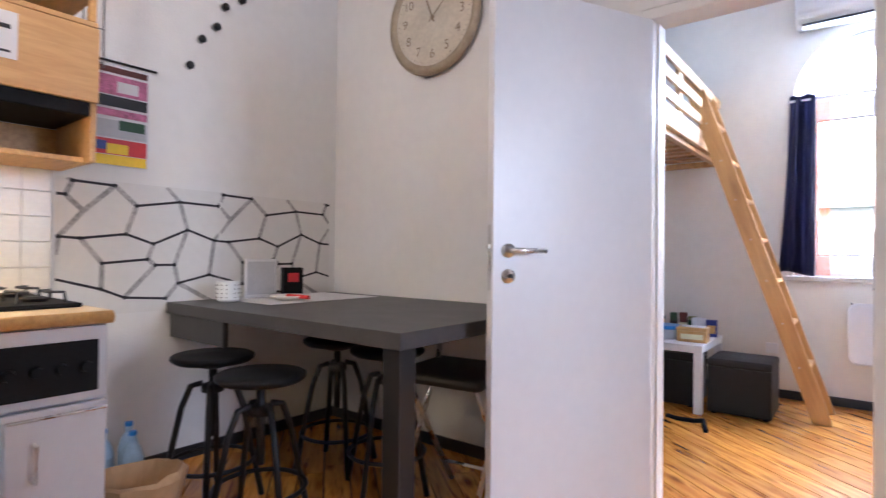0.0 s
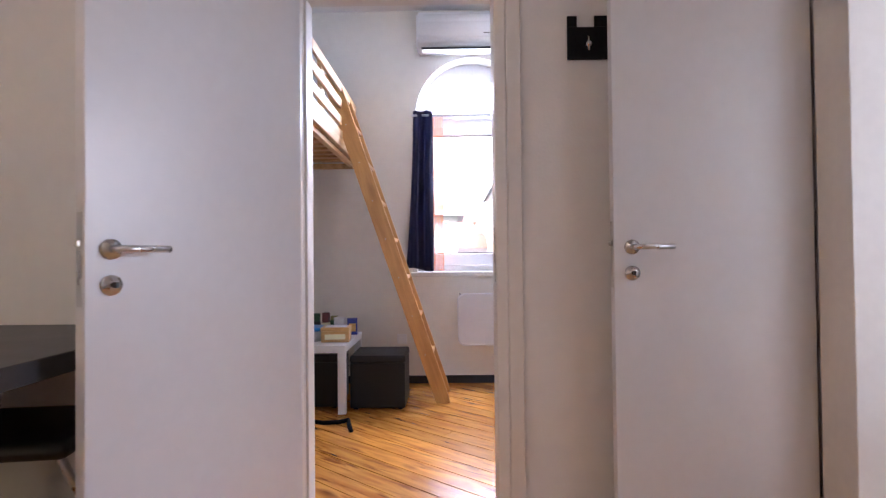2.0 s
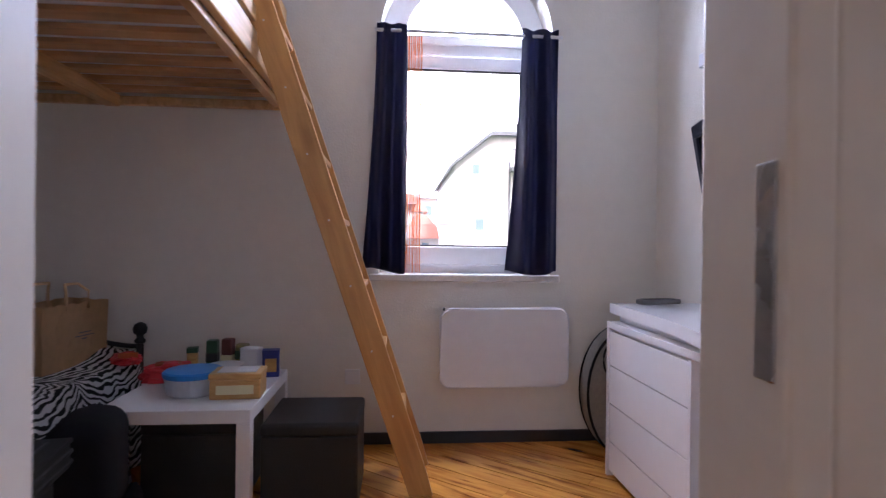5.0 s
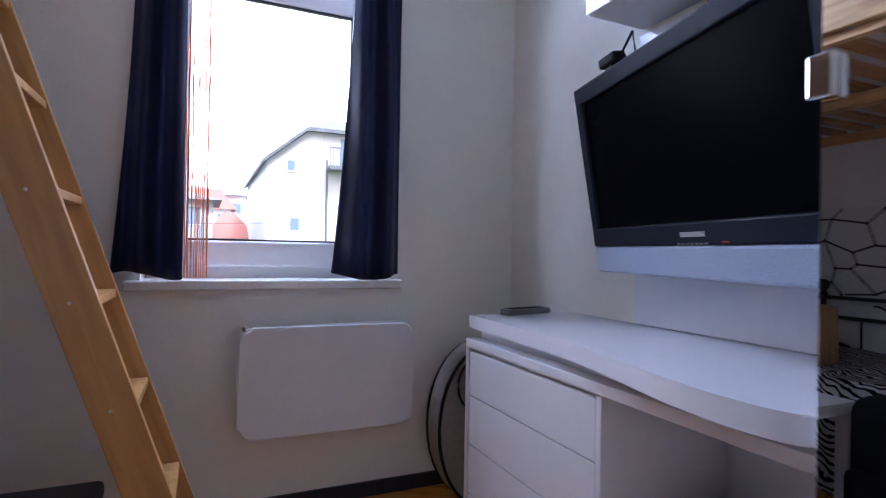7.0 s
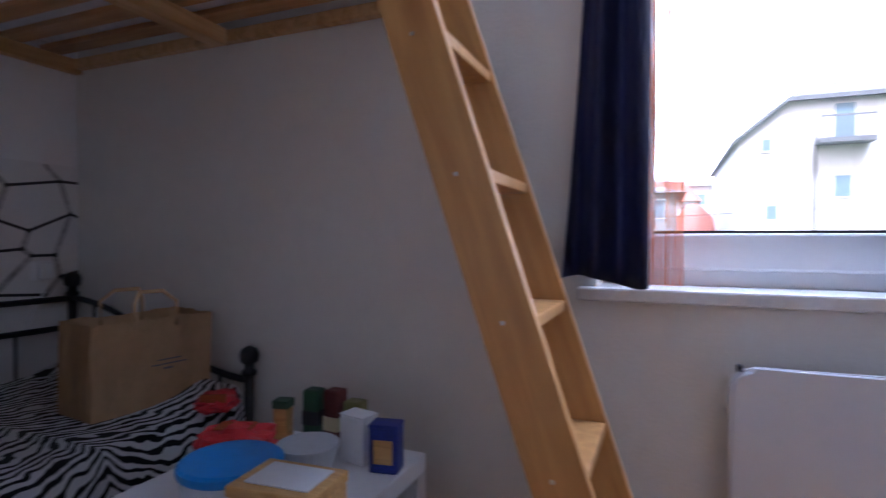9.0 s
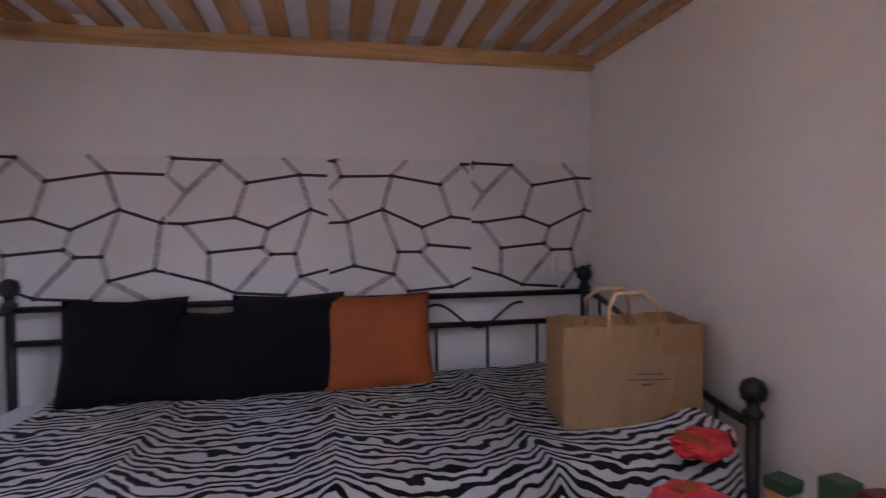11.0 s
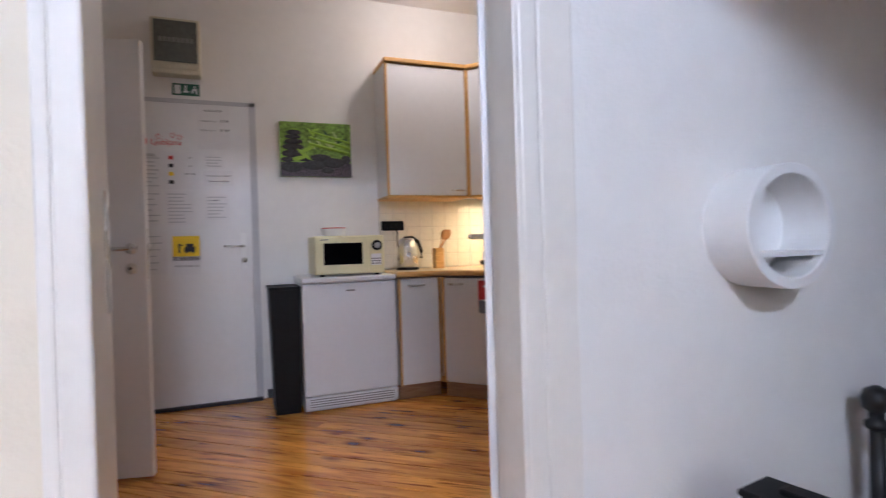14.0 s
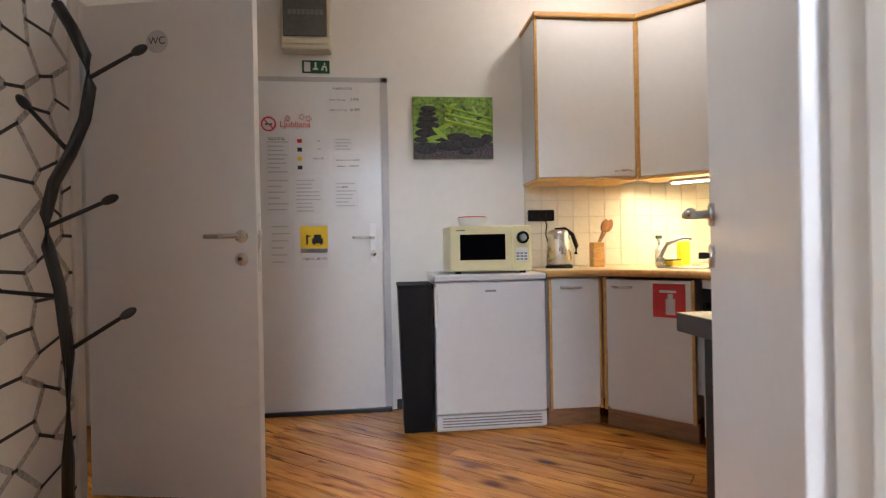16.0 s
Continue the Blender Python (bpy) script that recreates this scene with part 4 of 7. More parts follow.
# daybed
bx0, bx1, by0, by1 = -2.565, -1.615, 0.19, 2.36
db = thing("daybed", "black metal daybed with curved side rails", "bed", pose(0, 0, 0))
for x in (bx0, bx1):
    for y in (by0, by1):
        top = 0.86 if x == bx0 else 0.62
        bm = bmesh.new()
        rod(bm, (x, y, 0), (x, y, top - 0.02), 0.017, 0.017, 14)
        lathe(bm, [(0.019, top - 0.07), (0.026, top - 0.064), (0.026, top - 0.052), (0.017, top - 0.045), (0.016, top - 0.028), (0.03, top - 0.018), (0.034, top + 0.006), (0.026, top + 0.026), (0.008, top + 0.036)], 18, Matrix.Translation((x, y, 0)))
        part("post", bm, "black", db, "", True)
for z in (0.785, 0.665):
    bm = bmesh.new()
    rod(bm, (bx0, by0, z), (bx0, by1, z), 0.012, 0.012, 10)
    part("back_rail", bm, "black", db, "", True)
for k in range(1, 10):
    y = by0 + (by1 - by0) * k / 10
    bm = bmesh.new()
    rod(bm, (bx0, y, 0.30), (bx0, y, 0.665), 0.006, 0.006, 8)
    part("back_bar", bm, "black", db)
bm = bmesh.new()
tube(bm, [(bx0, 0.9 + 0.02 * j, 0.70 + 0.05 * math.sin(j * 0.35)) for j in range(60)], 0.006, 6)
part("scroll", bm, "black", db)
for y in (by0, by1):
    arc = [(bx0 + (bx1 - bx0) * t, y, 0.785 - 0.25 * (3 * t * t - 2 * t ** 3) - 0.0) for t in np.linspace(0, 1, 22)]
    bm = bmesh.new()
    tube(bm, arc, 0.012, 10)
    part("side_rail", bm, "black", db, "", True)
    bm = bmesh.new()
    rod(bm, (bx0, y, 0.30), (bx1, y, 0.30), 0.014, 0.014, 10)
    part("bed_rail", bm, "black", db, "", True)
    for k in range(1, 7):
        t = k / 7
        x = bx0 + (bx1 - bx0) * t
        bm = bmesh.new()
        rod(bm, (x, y, 0.30), (x, y, 0.785 - 0.25 * (3 * t * t - 2 * t ** 3)), 0.006, 0.006, 8)
        part("side_bar", bm, "black", db)
for x in (bx0 + 0.03, bx1 - 0.03):
    part("frame_rail", one(x - 0.012, x + 0.012, by0, by1, 0.275, 0.31), "black", db)
bm = one(bx0 + 0.03, bx1 + 0.01, by0 + 0.03, by1 - 0.03, 0.312, 0.47, 0.05, 4)
tagged(part("mattress", bm, "mattress", None, "", True), "white sheeted mattress on the daybed", "mattress")


def bedspread():
    bm = bmesh.new()
    nx, ny = 70, 110
    g = []
    for i in range(nx + 1):
        row = []
        for j in range(ny + 1):
            u, v = i / nx, j / ny
            x = bx0 + 0.035 + (bx1 - bx0 + 0.06) * u
            y = by0 + 0.15 + (by1 - by0 - 0.21) * v + (0.07 * u + 0.02 * math.sin(9 * u)) * (1 - v)
            z = 0.484 + 0.008 * noise.noise((x * 3, y * 3, 0)) + 0.010 * max(0, noise.noise((x * 6, y * 2.0, 4)))
            z += 0.05 * math.exp(-((y - by1 + 0.05) / 0.12) ** 2)
            over = x - (bx1 + 0.0)
            if over > 0:
                z -= over ** 1.5 * 9
                x = bx1 + over * 0.7
            row.append(bm.verts.new((x, y, z)))
        g.append(row)
    for i in range(nx):
        for j in range(ny):
            bm.faces.new((g[i][j], g[i + 1][j], g[i + 1][j + 1], g[i][j + 1]))
    bd = thing("bedspread", "black and white zebra print bedspread over the daybed", "bedspread")
    # hanging front edge
    drop = bmesh.new()
    rows = [[drop.verts.new(v.co) for v in g[nx]]]
    for s in range(1, 9):
        rows.append([drop.verts.new((v.co.x + 0.004 + 0.006 * math.sin(j * 0.35 + s * 0.2), v.co.y, v.co.z - 0.03)) for j, v in enumerate(rows[-1])])
    for a, b_ in zip(rows, rows[1:]):
        for j in range(ny):
            drop.faces.new((a[j], a[j + 1], b_[j + 1], b_[j]))
    for n, m_ in (("cover", bm), ("front_drop", drop)):
        bmesh.ops.solidify(m_, geom=m_.faces[:], thickness=0.004)
        part(n, m_, "zebra", bd, "", True)


bedspread()
for name, y, z, w, h, d, rx, rz, mat, lab, cat in (
        ("cushion", 0.595, 0.64, 0.40, 0.38, 0.11, -16, 4, "blackcloth", "black square cushion leaning on the bed back", "cushion"),
        ("cushion", 0.875, 0.605, 0.40, 0.35, 0.10, -20, -5, "blackcloth", "black plain cushion between two others", "cushion"),
        ("cushion", 1.145, 0.64, 0.40, 0.38, 0.11, -15, 3, "blackcloth", "black ribbed cushion leaning on the bed back", "cushion"),
        ("cushion", 1.46, 0.635, 0.42, 0.37, 0.10, -17, 2, "orange", "burnt orange square cushion", "cushion")):
    c = part(name, pillow_mesh(w, h, d), mat, None, "", True)
    c.matrix_world = pose(-2.435, y, z, 0, 0, 90 + rz) @ pose(0, 0, 0, rx)
    tagged(c, lab, cat, "cushions on the daybed")

# paper bag
pb = thing("paper_bag", "brown paper carrier bag standing on the daybed", "bag", pose(-1.88, 2.135, 0.487, 0, 0, 82))
bm = bmesh.new()
n = 10
rng = random.Random(11)
ringz = [0, 0.1, 0.2, 0.29]
rings = []
for z in ringz:
    pts = []
    for (xa, ya), (xb, yb) in (((-0.20, -0.10), (0.20, -0.10)), ((0.20, -0.10), (0.20, 0.10)), ((0.20, 0.10), (-0.20, 0.10)), ((-0.20, 0.10), (-0.20, -0.10))):
        for k in range(n):
            t = k / n
            j = 0.006 if z else 0.0
            sx = 1.0 + 0.03 * z - (0.05 * z if abs(xa) == 0.2 and xa == xb and abs(t - 0.5) < 0.2 else 0)
            pts.append(bm.verts.new(((xa + (xb - xa) * t) * sx + rng.uniform(-j, j), (ya + (yb - ya) * t) + rng.uniform(-j, j), z + (rng.uniform(-0.006, 0.006) if z == 0.29 else 0))))
    rings.append(pts)
for u, v in zip(rings, rings[1:]):
    for k in range(len(u)):
        bm.faces.new((u[k], u[(k + 1) % len(u)], v[(k + 1) % len(u)], v[k]))
bm.faces.new(rings[0][::-1])
bmesh.ops.solidify(bm, geom=bm.faces[:], thickness=0.002)
part("bag_body", bm, "paper", pb)
for y in (-0.10, 0.10):
    bm = bmesh.new()
    tube(bm, [(-0.07, y, 0.26), (-0.07, y, 0.34), (-0.04, y * 0.7, 0.375), (0.04, y * 0.7, 0.375), (0.07, y, 0.34), (0.07, y, 0.26)], 0.007, 8)
    part("bag_handle", bm, "paper", pb, "", True)
part("printed_mark", boxes((-0.02, 0.10, -0.1085, -0.107, 0.135, 0.139), (0.0, 0.08, -0.1085, -0.107, 0.15, 0.154), (0.02, 0.05, -0.1085, -0.107, 0.12, 0.126)), "greyink", pb, "dark printed mark")
rb = lump(0.12, 0.15, 0.05, 8.0, 0.3, 24, 2.5)
small("wrapped_packet", "red", rb, -1.60, 2.20, 0.482, 30, "crumpled red packet lying on the bedspread", "packet", [("band", one(-0.04, 0.04, -0.06, -0.05, 0.03, 0.06), "orange", "orange band")])


# wallpaper panels with a network of bars
def network_panel(name, width, height, m, seed, label, cell=0.25):
    p = thing(name, label, "wallpaper", m, kind="structure")
    part("paper_sheet", one(0, width, -0.002, 0.0, 0, height), "paperwhite", p)
    rng = random.Random(seed)
    nodes, edges = {}, []
    a, h = cell, cell * 0.34
    for r in range(-2, int(height / h) + 3):
        for c in range(-2, int(width / a) + 3):
            for s in (0, 1):
                bx = c * a * 1.55 + (r % 2) * a * 0.78 + (0.52 * a if s else 0)
                nodes[(r, c, s)] = (bx + rng.uniform(-1, 1) * a * 0.25, r * h + rng.uniform(-1, 1) * h * 0.38)
    for (r, c, s), q in nodes.items():
        if s == 0:
            edges.append(((r, c, 0), (r, c, 1), 1))
        else:
            for rr in (r - 1, r + 1):
                k = (rr, c + 1, 0) if r % 2 else (rr, c, 0)
                edges.append(((r, c, 1), k, 0))
    dark, pale = bmesh.new(), bmesh.new()
    for u, v, strong in edges:
        if u not in nodes or v not in nodes:
            continue
        (x0, z0), (x1, z1) = nodes[u], nodes[v]
        ta, tb = 0.0, 1.0
        for d0, d1, hi in ((x0, x1, width), (z0, z1, height)):
            if abs(d1 - d0) < 1e-6:
                if not 0 < d0 < hi:
                    tb = -1.0
                continue
            near, far = sorted((-d0 / (d1 - d0), (hi - d0) / (d1 - d0)))
            ta, tb = max(ta, near), min(tb, far)
        if tb <= ta:
            continue
        (x0, z0), (x1, z1) = (x0 + (x1 - x0) * ta, z0 + (z1 - z0) * ta), (x0 + (x1 - x0) * tb, z0 + (z1 - z0) * tb)
        d = Vector((x1 - x0, 0, z1 - z0))
        if d.length < 0.01:
            continue
        w = 0.0062 if strong else 0.0115
        nrm = Vector((-d.z, 0, d.x)).normalized()
        tgt = dark if strong else pale
        y = -0.0032 if strong else -0.0026
        vs = [tgt.verts.new((min(max(x + nrm.x * k, 0), width), y, min(max(z + nrm.z * k, 0), height))) for x, z, k in ((x0, z0, w), (x1, z1, w), (x1, z1, -w), (x0, z0, -w))]
        tgt.faces.new(vs)
        if strong:
            for cx, cz in ((x0, z0), (x1, z1)):
                dot = [dark.verts.new((min(max(cx + 0.008 * math.cos(k * math.tau / 8), 0), width), -0.0034, min(max(cz + 0.008 * math.sin(k * math.tau / 8), 0), height))) for k in range(8)]
                dark.faces.new(dot)
    part("bars", dark, "ink", p, "black printed bars")
    part("shaded_bars", pale, "greybar", p, "grey printed bars")
    return p


# the print repeats every 0.69 m along the roll: letters are its knots, each a step along and a height
KNOTS = dict(a=(0.0, 0.582), b=(0.093, 0.497), c=(0.294, 0.531), d=(0.497, 0.526), e=(0.523, 0.588), g=(0.565, 0.459), h=(0.475, 0.345),
             j=(0.555, 0.340), i=(0.049, 0.364), k=(0.171, 0.321), l=(0.334, 0.395), m=(0.146, 0.248), n=(0.642, 0.230), o=(0.180, 0.220),
             p=(0.271, 0.221), q=(0.291, 0.130), r=(0.450, 0.168), s=(0.640, 0.114), t=(0.045, 0.072), u=(0.231, 0.058), x=(0.213, 0.62), y=(0.465, 0.03),
             z=(0.47, 0.62))
DARK_BARS = "eA bc cd hj jI ik kl lh Nm op qr rs sT tu"
PALE_BARS = "ab de dg gA gh bi cl km mo pl pq jn ns to qu qy rh cx ez"
REPEAT = 0.69


def printed_strip(name, width, height, m, phase, label, mirrored=False):
    """A strip of bar-network paper; a capital letter is the knot of the next repeat (N: of the one before)."""
    p = thing(name, label, "wallpaper", m, kind="structure")
    part("paper_sheet", one(0, width, -0.002, 0.0, 0, height), "paperwhite", p)

    def knot(ch, r):
        x, z = KNOTS[ch.lower()]
        x += REPEAT * (r + (-1 if ch == "N" else 1 if ch.isupper() else 0)) + phase
        return (width - x, z) if mirrored else (x, z)
    dark, pale = bmesh.new(), bmesh.new()
    for bars, tgt, w, y in ((PALE_BARS, pale, 0.0105, -0.0026), (DARK_BARS, dark, 0.0058, -0.0032)):
        for bar in bars.split():
            for r in range(-4, 5):
                (x0, z0), (x1, z1) = knot(bar[0], r), knot(bar[1], r)
                ta, tb = 0.0, 1.0
                for d0, d1, hi in ((x0, x1, width), (z0, z1, height)):
                    near, far = sorted((-d0 / (d1 - d0 + 1e-9), (hi - d0) / (d1 - d0 + 1e-9)))
                    ta, tb = max(ta, near), min(tb, far)
                if tb - ta < 0.05:
                    continue
                a, b = Vector((x0 + (x1 - x0) * ta, z0 + (z1 - z0) * ta)), Vector((x0 + (x1 - x0) * tb, z0 + (z1 - z0) * tb))
                side = Vector((a.y - b.y, b.x - a.x)).normalized() * w
                tgt.faces.new([tgt.verts.new((min(max(q.x, 0), width), y, min(max(q.y, 0), height))) for q in (a + side, b + side, b - side, a - side)])
                if tgt is dark:
                    for q, t in ((a, ta), (b, 1 - tb)):
                        if t == 0.0:
                            dark.faces.new([dark.verts.new((min(max(q.x + 0.0095 * math.cos(k * math.tau / 8), 0), width), -0.0034,
                                                            min(max(q.y + 0.0095 * math.sin(k * math.tau / 8), 0), height))) for k in range(8)])
    part("bars", dark, "ink", p, "black printed bars")
    part("shaded_bars", pale, "greybar", p, "grey printed bars")
    return p


for y0, y1, knot_y, mirrored in ((P1 + 0.001, 0.688, 0.194, False), (0.69, 1.284, 0.194, False), (1.286, 1.871, 1.322, True), (1.873, W - 0.001, 2.052, False)):
    printed_strip("wallpaper_panel", y1 - y0, 0.60, pose(XL + 0.001, y0, 0.745, 0, 0, 90), knot_y - y0, "white wallpaper strip with a black bar network above the daybed", mirrored)
for y0, y1 in ((-1.516, -0.786), (-0.784, -0.052)):
    printed_strip("wallpaper_panel", y1 - y0, 0.60, pose(XK + 0.001, y0, 0.75, 0, 0, 90), -1.29 - y0, "white wallpaper strip with a black bar network above the bar table")

pa = thing("plug_adapter", "white plug adapter in a wall socket above the bed rail", "plug", pose(XL + 0.004, 2.265, 0.905, 0, 0, 90))
part("socket_plate", one(-0.04, 0.04, -0.008, 0.0, -0.04, 0.04, 0.003), "white", pa)
part("adapter", one(-0.026, 0.026, -0.05, -0.0085, -0.035, 0.035, 0.008), "white", pa)
bm = bmesh.new()
tube(bm, [(0.0, -0.035, -0.034), (-0.01, -0.036, -0.09), (-0.05, -0.034, -0.17), (-0.09, -0.03, -0.27), (-0.10, -0.03, -0.36)], 0.004, 6)
part("cord", bm, "white", pa, "white cord", True)

# ring shelf
rs = thing("ring_shelf", "white round wall shelf on the partition", "shelf", pose(-1.31, P1 + 0.001, 1.045))
bm = bmesh.new()
lathe(bm, [(0.128, 0), (0.137, 0.0), (0.137, 0.113), (0.135, 0.115), (0.115, 0.115), (0.113, 0.113), (0.113, 0.004), (0.0, 0.004)], 72, Matrix.Rotation(radians(-90), 4, 'X'))
part("ring", bm, "white", rs)
part("shelf_board", one(-0.096, 0.096, 0.005, 0.112, -0.066, -0.055), "white", rs)

# black ribbed case beside the bed
fc = thing("instrument_case", "black ribbed upright case standing beside the daybed", "case", pose(-1.05, 0.315, 0, 0, 0, 100))
part("body", one(0.09, 0.54, -0.036, 0.036, 0.012, 0.505, 0.012, 2), "plastic", fc)
part("lid", one(0.0, 0.60, -0.046, 0.046, 0.505, 0.575, 0.008, 2), "plastic", fc)
for k, (zz, o) in enumerate(((0.515, 0.004), (0.540, 0.004), (0.566, 0.003))):
    part("rib", one(-o, 0.60 + o, -0.046 - o, 0.046 + o, zz, zz + 0.012, 0.004), "plastic", fc)
part("top_ridge", one(0.05, 0.56, -0.016, 0.016, 0.578, 0.589, 0.004), "plastic", fc)
part("mark", one(0.42, 0.435, -0.034, -0.026, 0.5785, 0.5805), "red", fc, "small red mark")
part("foot", one(0.12, 0.50, -0.034, 0.034, 0.0, 0.013), "plastic", fc)

# ---- television corner ----
dk = thing("desk_unit", "glossy white desk with drawers and a curved pull-out top", "desk", pose(0, 0, 0))
dx, dy0, dy1 = 0.655, 0.70, 1.985
part("top_board", one(dx - 0.004, XR - 0.002, dy0, dy1, 0.685, 0.715, 0.002), "gloss", dk)
bm = bmesh.new()
outline = [(XR - 0.003, dy1), (dx + 0.008, dy1), (dx - 0.004, 1.62), (dx - 0.012, 1.45), (dx - 0.026, 1.32), (dx - 0.048, 1.20), (dx - 0.072, 1.09), (dx - 0.092, 1.00), (dx - 0.104, 0.92), (dx - 0.108, 0.84), (dx - 0.102, 0.77), (dx - 0.082, 0.725), (dx - 0.04, 0.70), (dx + 0.02, 0.69), (XR - 0.003, 0.69)]
rounded = [outline[0], outline[1]]
for i in range(1, len(outline) - 2):
    p = [Vector(outline[k]) for k in (i - 1 if i > 1 else i, i, i + 1, i + 2 if i + 2 < len(outline) - 1 else i + 1)]
    for q in (0.25, 0.5, 0.75, 1.0):
        c = 0.5 * (2 * p[1] + (p[2] - p[0]) * q + (2 * p[0] - 5 * p[1] + 4 * p[2] - p[3]) * q * q + (3 * p[1] - p[0] - 3 * p[2] + p[3]) * q ** 3)
        rounded.append((c.x, c.y))
rounded.append(outline[-1])
prism(bm, rounded, 0.752, 0.798)
bmesh.ops.bevel(bm, geom=[e for e in bm.edges if abs(e.verts[0].co.z - e.verts[1].co.z) < 1e-5], offset=0.003, segments=1, affect='EDGES')
part("desktop", bm, "gloss", dk, "glossy white curved desktop")
part("spacer", one(dx + 0.05, XR - 0.004, dy0 + 0.02, dy1 - 0.02, 0.7155, 0.7515), "gloss", dk)
part("side_panel", one(dx - 0.004, XR - 0.002, dy1 - 0.022, dy1, 0, 0.684, 0.002), "gloss", dk)
part("side_panel", one(dx - 0.002, XR - 0.002, 1.26, 1.28, 0, 0.684, 0.002), "gloss", dk)
part("side_panel", one(dx - 0.002, XR - 0.002, dy0, dy0 + 0.02, 0, 0.684, 0.002), "gloss", dk)
part("back_panel", one(XR - 0.012, XR - 0.003, dy0 + 0.021, dy1 - 0.023, 0, 0.684), "gloss", dk)
part("base_shelf", one(dx + 0.005, XR - 0.013, dy0 + 0.021, 1.259, 0.10, 0.12), "gloss", dk)
part("carcass", one(dx + 0.02, XR - 0.013, 1.281, dy1 - 0.023, 0.03, 0.683), "gloss", dk)
for z0, z1 in ((0.03, 0.163), (0.167, 0.337), (0.341, 0.512), (0.516, 0.672)):
    part("drawer_front", one(dx, dx + 0.019, 1.283, dy1 - 0.026, z0, z1, 0.002), "gloss", dk)
rng = random.Random(7)
y = 1.24
for k in range(6):
    w = rng.uniform(0.025, 0.05)
    h = rng.uniform(0.24, 0.34)
    bk = thing("book", ("dark glossy book standing on the desk shelf", "pale grey book standing on the desk shelf")[k % 2], "book", pose(0, 0, 0.1205), group="books on the desk shelf")
    part("cover", one(0.80, 1.04, y - w, y, 0, h, 0.003), ("plastic", "greyink")[k % 2], bk)
    part("page_block", one(0.802, 1.036, y - w + 0.004, y - 0.004, h, h + 0.0015), "sheetpaper", bk)
    part("spine_text", one(0.7985, 0.7998, y - w * 0.65, y - w * 0.35, h * 0.35, h * 0.85), "sheetpaper" if k % 2 == 0 else "ink", bk)
    y -= w + 0.002
bk = thing("book", "black paperback lying on the desk shelf", "book", pose(0.76, 1.12, 0.1205, 0, 0, 25))
part("cover", one(-0.09, 0.07, -0.11, 0.11, 0, 0.03, 0.003), "plastic", bk)
part("title", boxes((-0.05, -0.03, -0.07, 0.07, 0.0301, 0.031), (-0.02, -0.005, -0.05, 0.05, 0.0301, 0.031)), "sheetpaper", bk)
sl = part("magazine", one(0.70, 0.86, 0.95, 1.02, 0.121, 0.126), "blue")
tagged(sl, "blue and white leaflet on the desk shelf", "leaflet")
# remote
rm = thing("remote_control", "grey television remote lying on the desk", "remote", pose(0.885, 1.955, 0.7983, 0, 0, 10))
part("body", one(-0.105, 0.105, -0.026, 0.026, 0, 0.022, 0.006, 2), "greyink", rm)
for i in range(7):
    for j in range(3):
        part("button", one(-0.085 + i * 0.024, -0.072 + i * 0.024, -0.018 + j * 0.013, -0.010 + j * 0.013, 0.022, 0.0245), "plastic", rm)
# television
tv = thing("television", "black flat-screen television with grey speaker bar above the desk", "television")
tvm = Matrix.Translation((0.835, 1.165, 1.085)) @ Matrix.Rotation(radians(-103), 4, 'Z') @ Matrix.Rotation(radians(9.5), 4, 'X')
tv.matrix_world = tvm
ta, tb, th = -0.505, 0.42, 0.48
part("back", one(ta + 0.04, tb - 0.04, 0.03, 0.09, -0.03, th - 0.04, 0.02), "plastic", tv)
part("bezel", boxes((ta, tb, 0.0, 0.035, th - 0.055, th, 0.006), (ta, tb, 0.0, 0.035, -0.035, 0.022, 0.006), (ta, ta + 0.045, 0.0, 0.035, 0.018, th - 0.05, 0.006), (tb - 0.045, tb, 0.0, 0.035, 0.018, th - 0.05, 0.006)), "navybezel", tv, "dark blue-black bezel")
part("screen", one(ta + 0.04, tb - 0.04, 0.010, 0.018, 0.018, th - 0.05), "screen", tv, "dark glossy screen")
part("speaker_bar", one(ta + 0.003, tb - 0.003, 0.0, 0.07, -0.118, -0.036, 0.008), "speaker", tv, "grey perforated speaker bar")
part("badge", one(-0.045, 0.045, -0.0012, 0.0, -0.014, -0.002), "steel", tv, "pale badge")
for k in range(7):
    part("control_button", one(-0.06 + k * 0.017, -0.05 + k * 0.017, -0.0012, 0.0, -0.033, -0.029), "steel", tv)
part("power_light", one(0.10, 0.12, -0.0012, 0.0, -0.030, -0.026), "red", tv)
part("wall_arm", one(-0.10, 0.06, 0.09, 0.20, 0.10, 0.30, 0.004), "plastic", tv)
wb = thing("camera_bar", "small black box standing on the television", "device", tvm @ pose(-0.30, 0.03, th))
part("body", one(-0.045, 0.045, -0.02, 0.02, 0.014, 0.045, 0.009), "plastic", wb)
part("stand", one(-0.02, 0.02, -0.012, 0.012, 0.0, 0.018, 0.003), "plastic", wb)
# panel behind the television
tagged(part("wall_panel", one(XR - 0.022, XR - 0.001, 0.78, 1.60, 0.80, 1.75, 0.003), "gloss"), "glossy white back panel behind the television", "panel", kind="structure")
sh = thing("wall_shelf", "white floating shelf above the television", "shelf", pose(0, 0, 0))
part("board", one(0.86, XR - 0.002, 0.80, 1.60, 1.775, 1.83, 0.004), "gloss", sh)
small("small_box", "plastic", one(-0.03, 0.03, -0.02, 0.02, 0, 0.03, 0.004), 0.94, 1.42, 1.8302, 0, "small black box on the white shelf", "box", [("lid", one(-0.028, 0.028, -0.018, 0.018, 0.03, 0.034), "skirting", "")])
cb = bmesh.new()
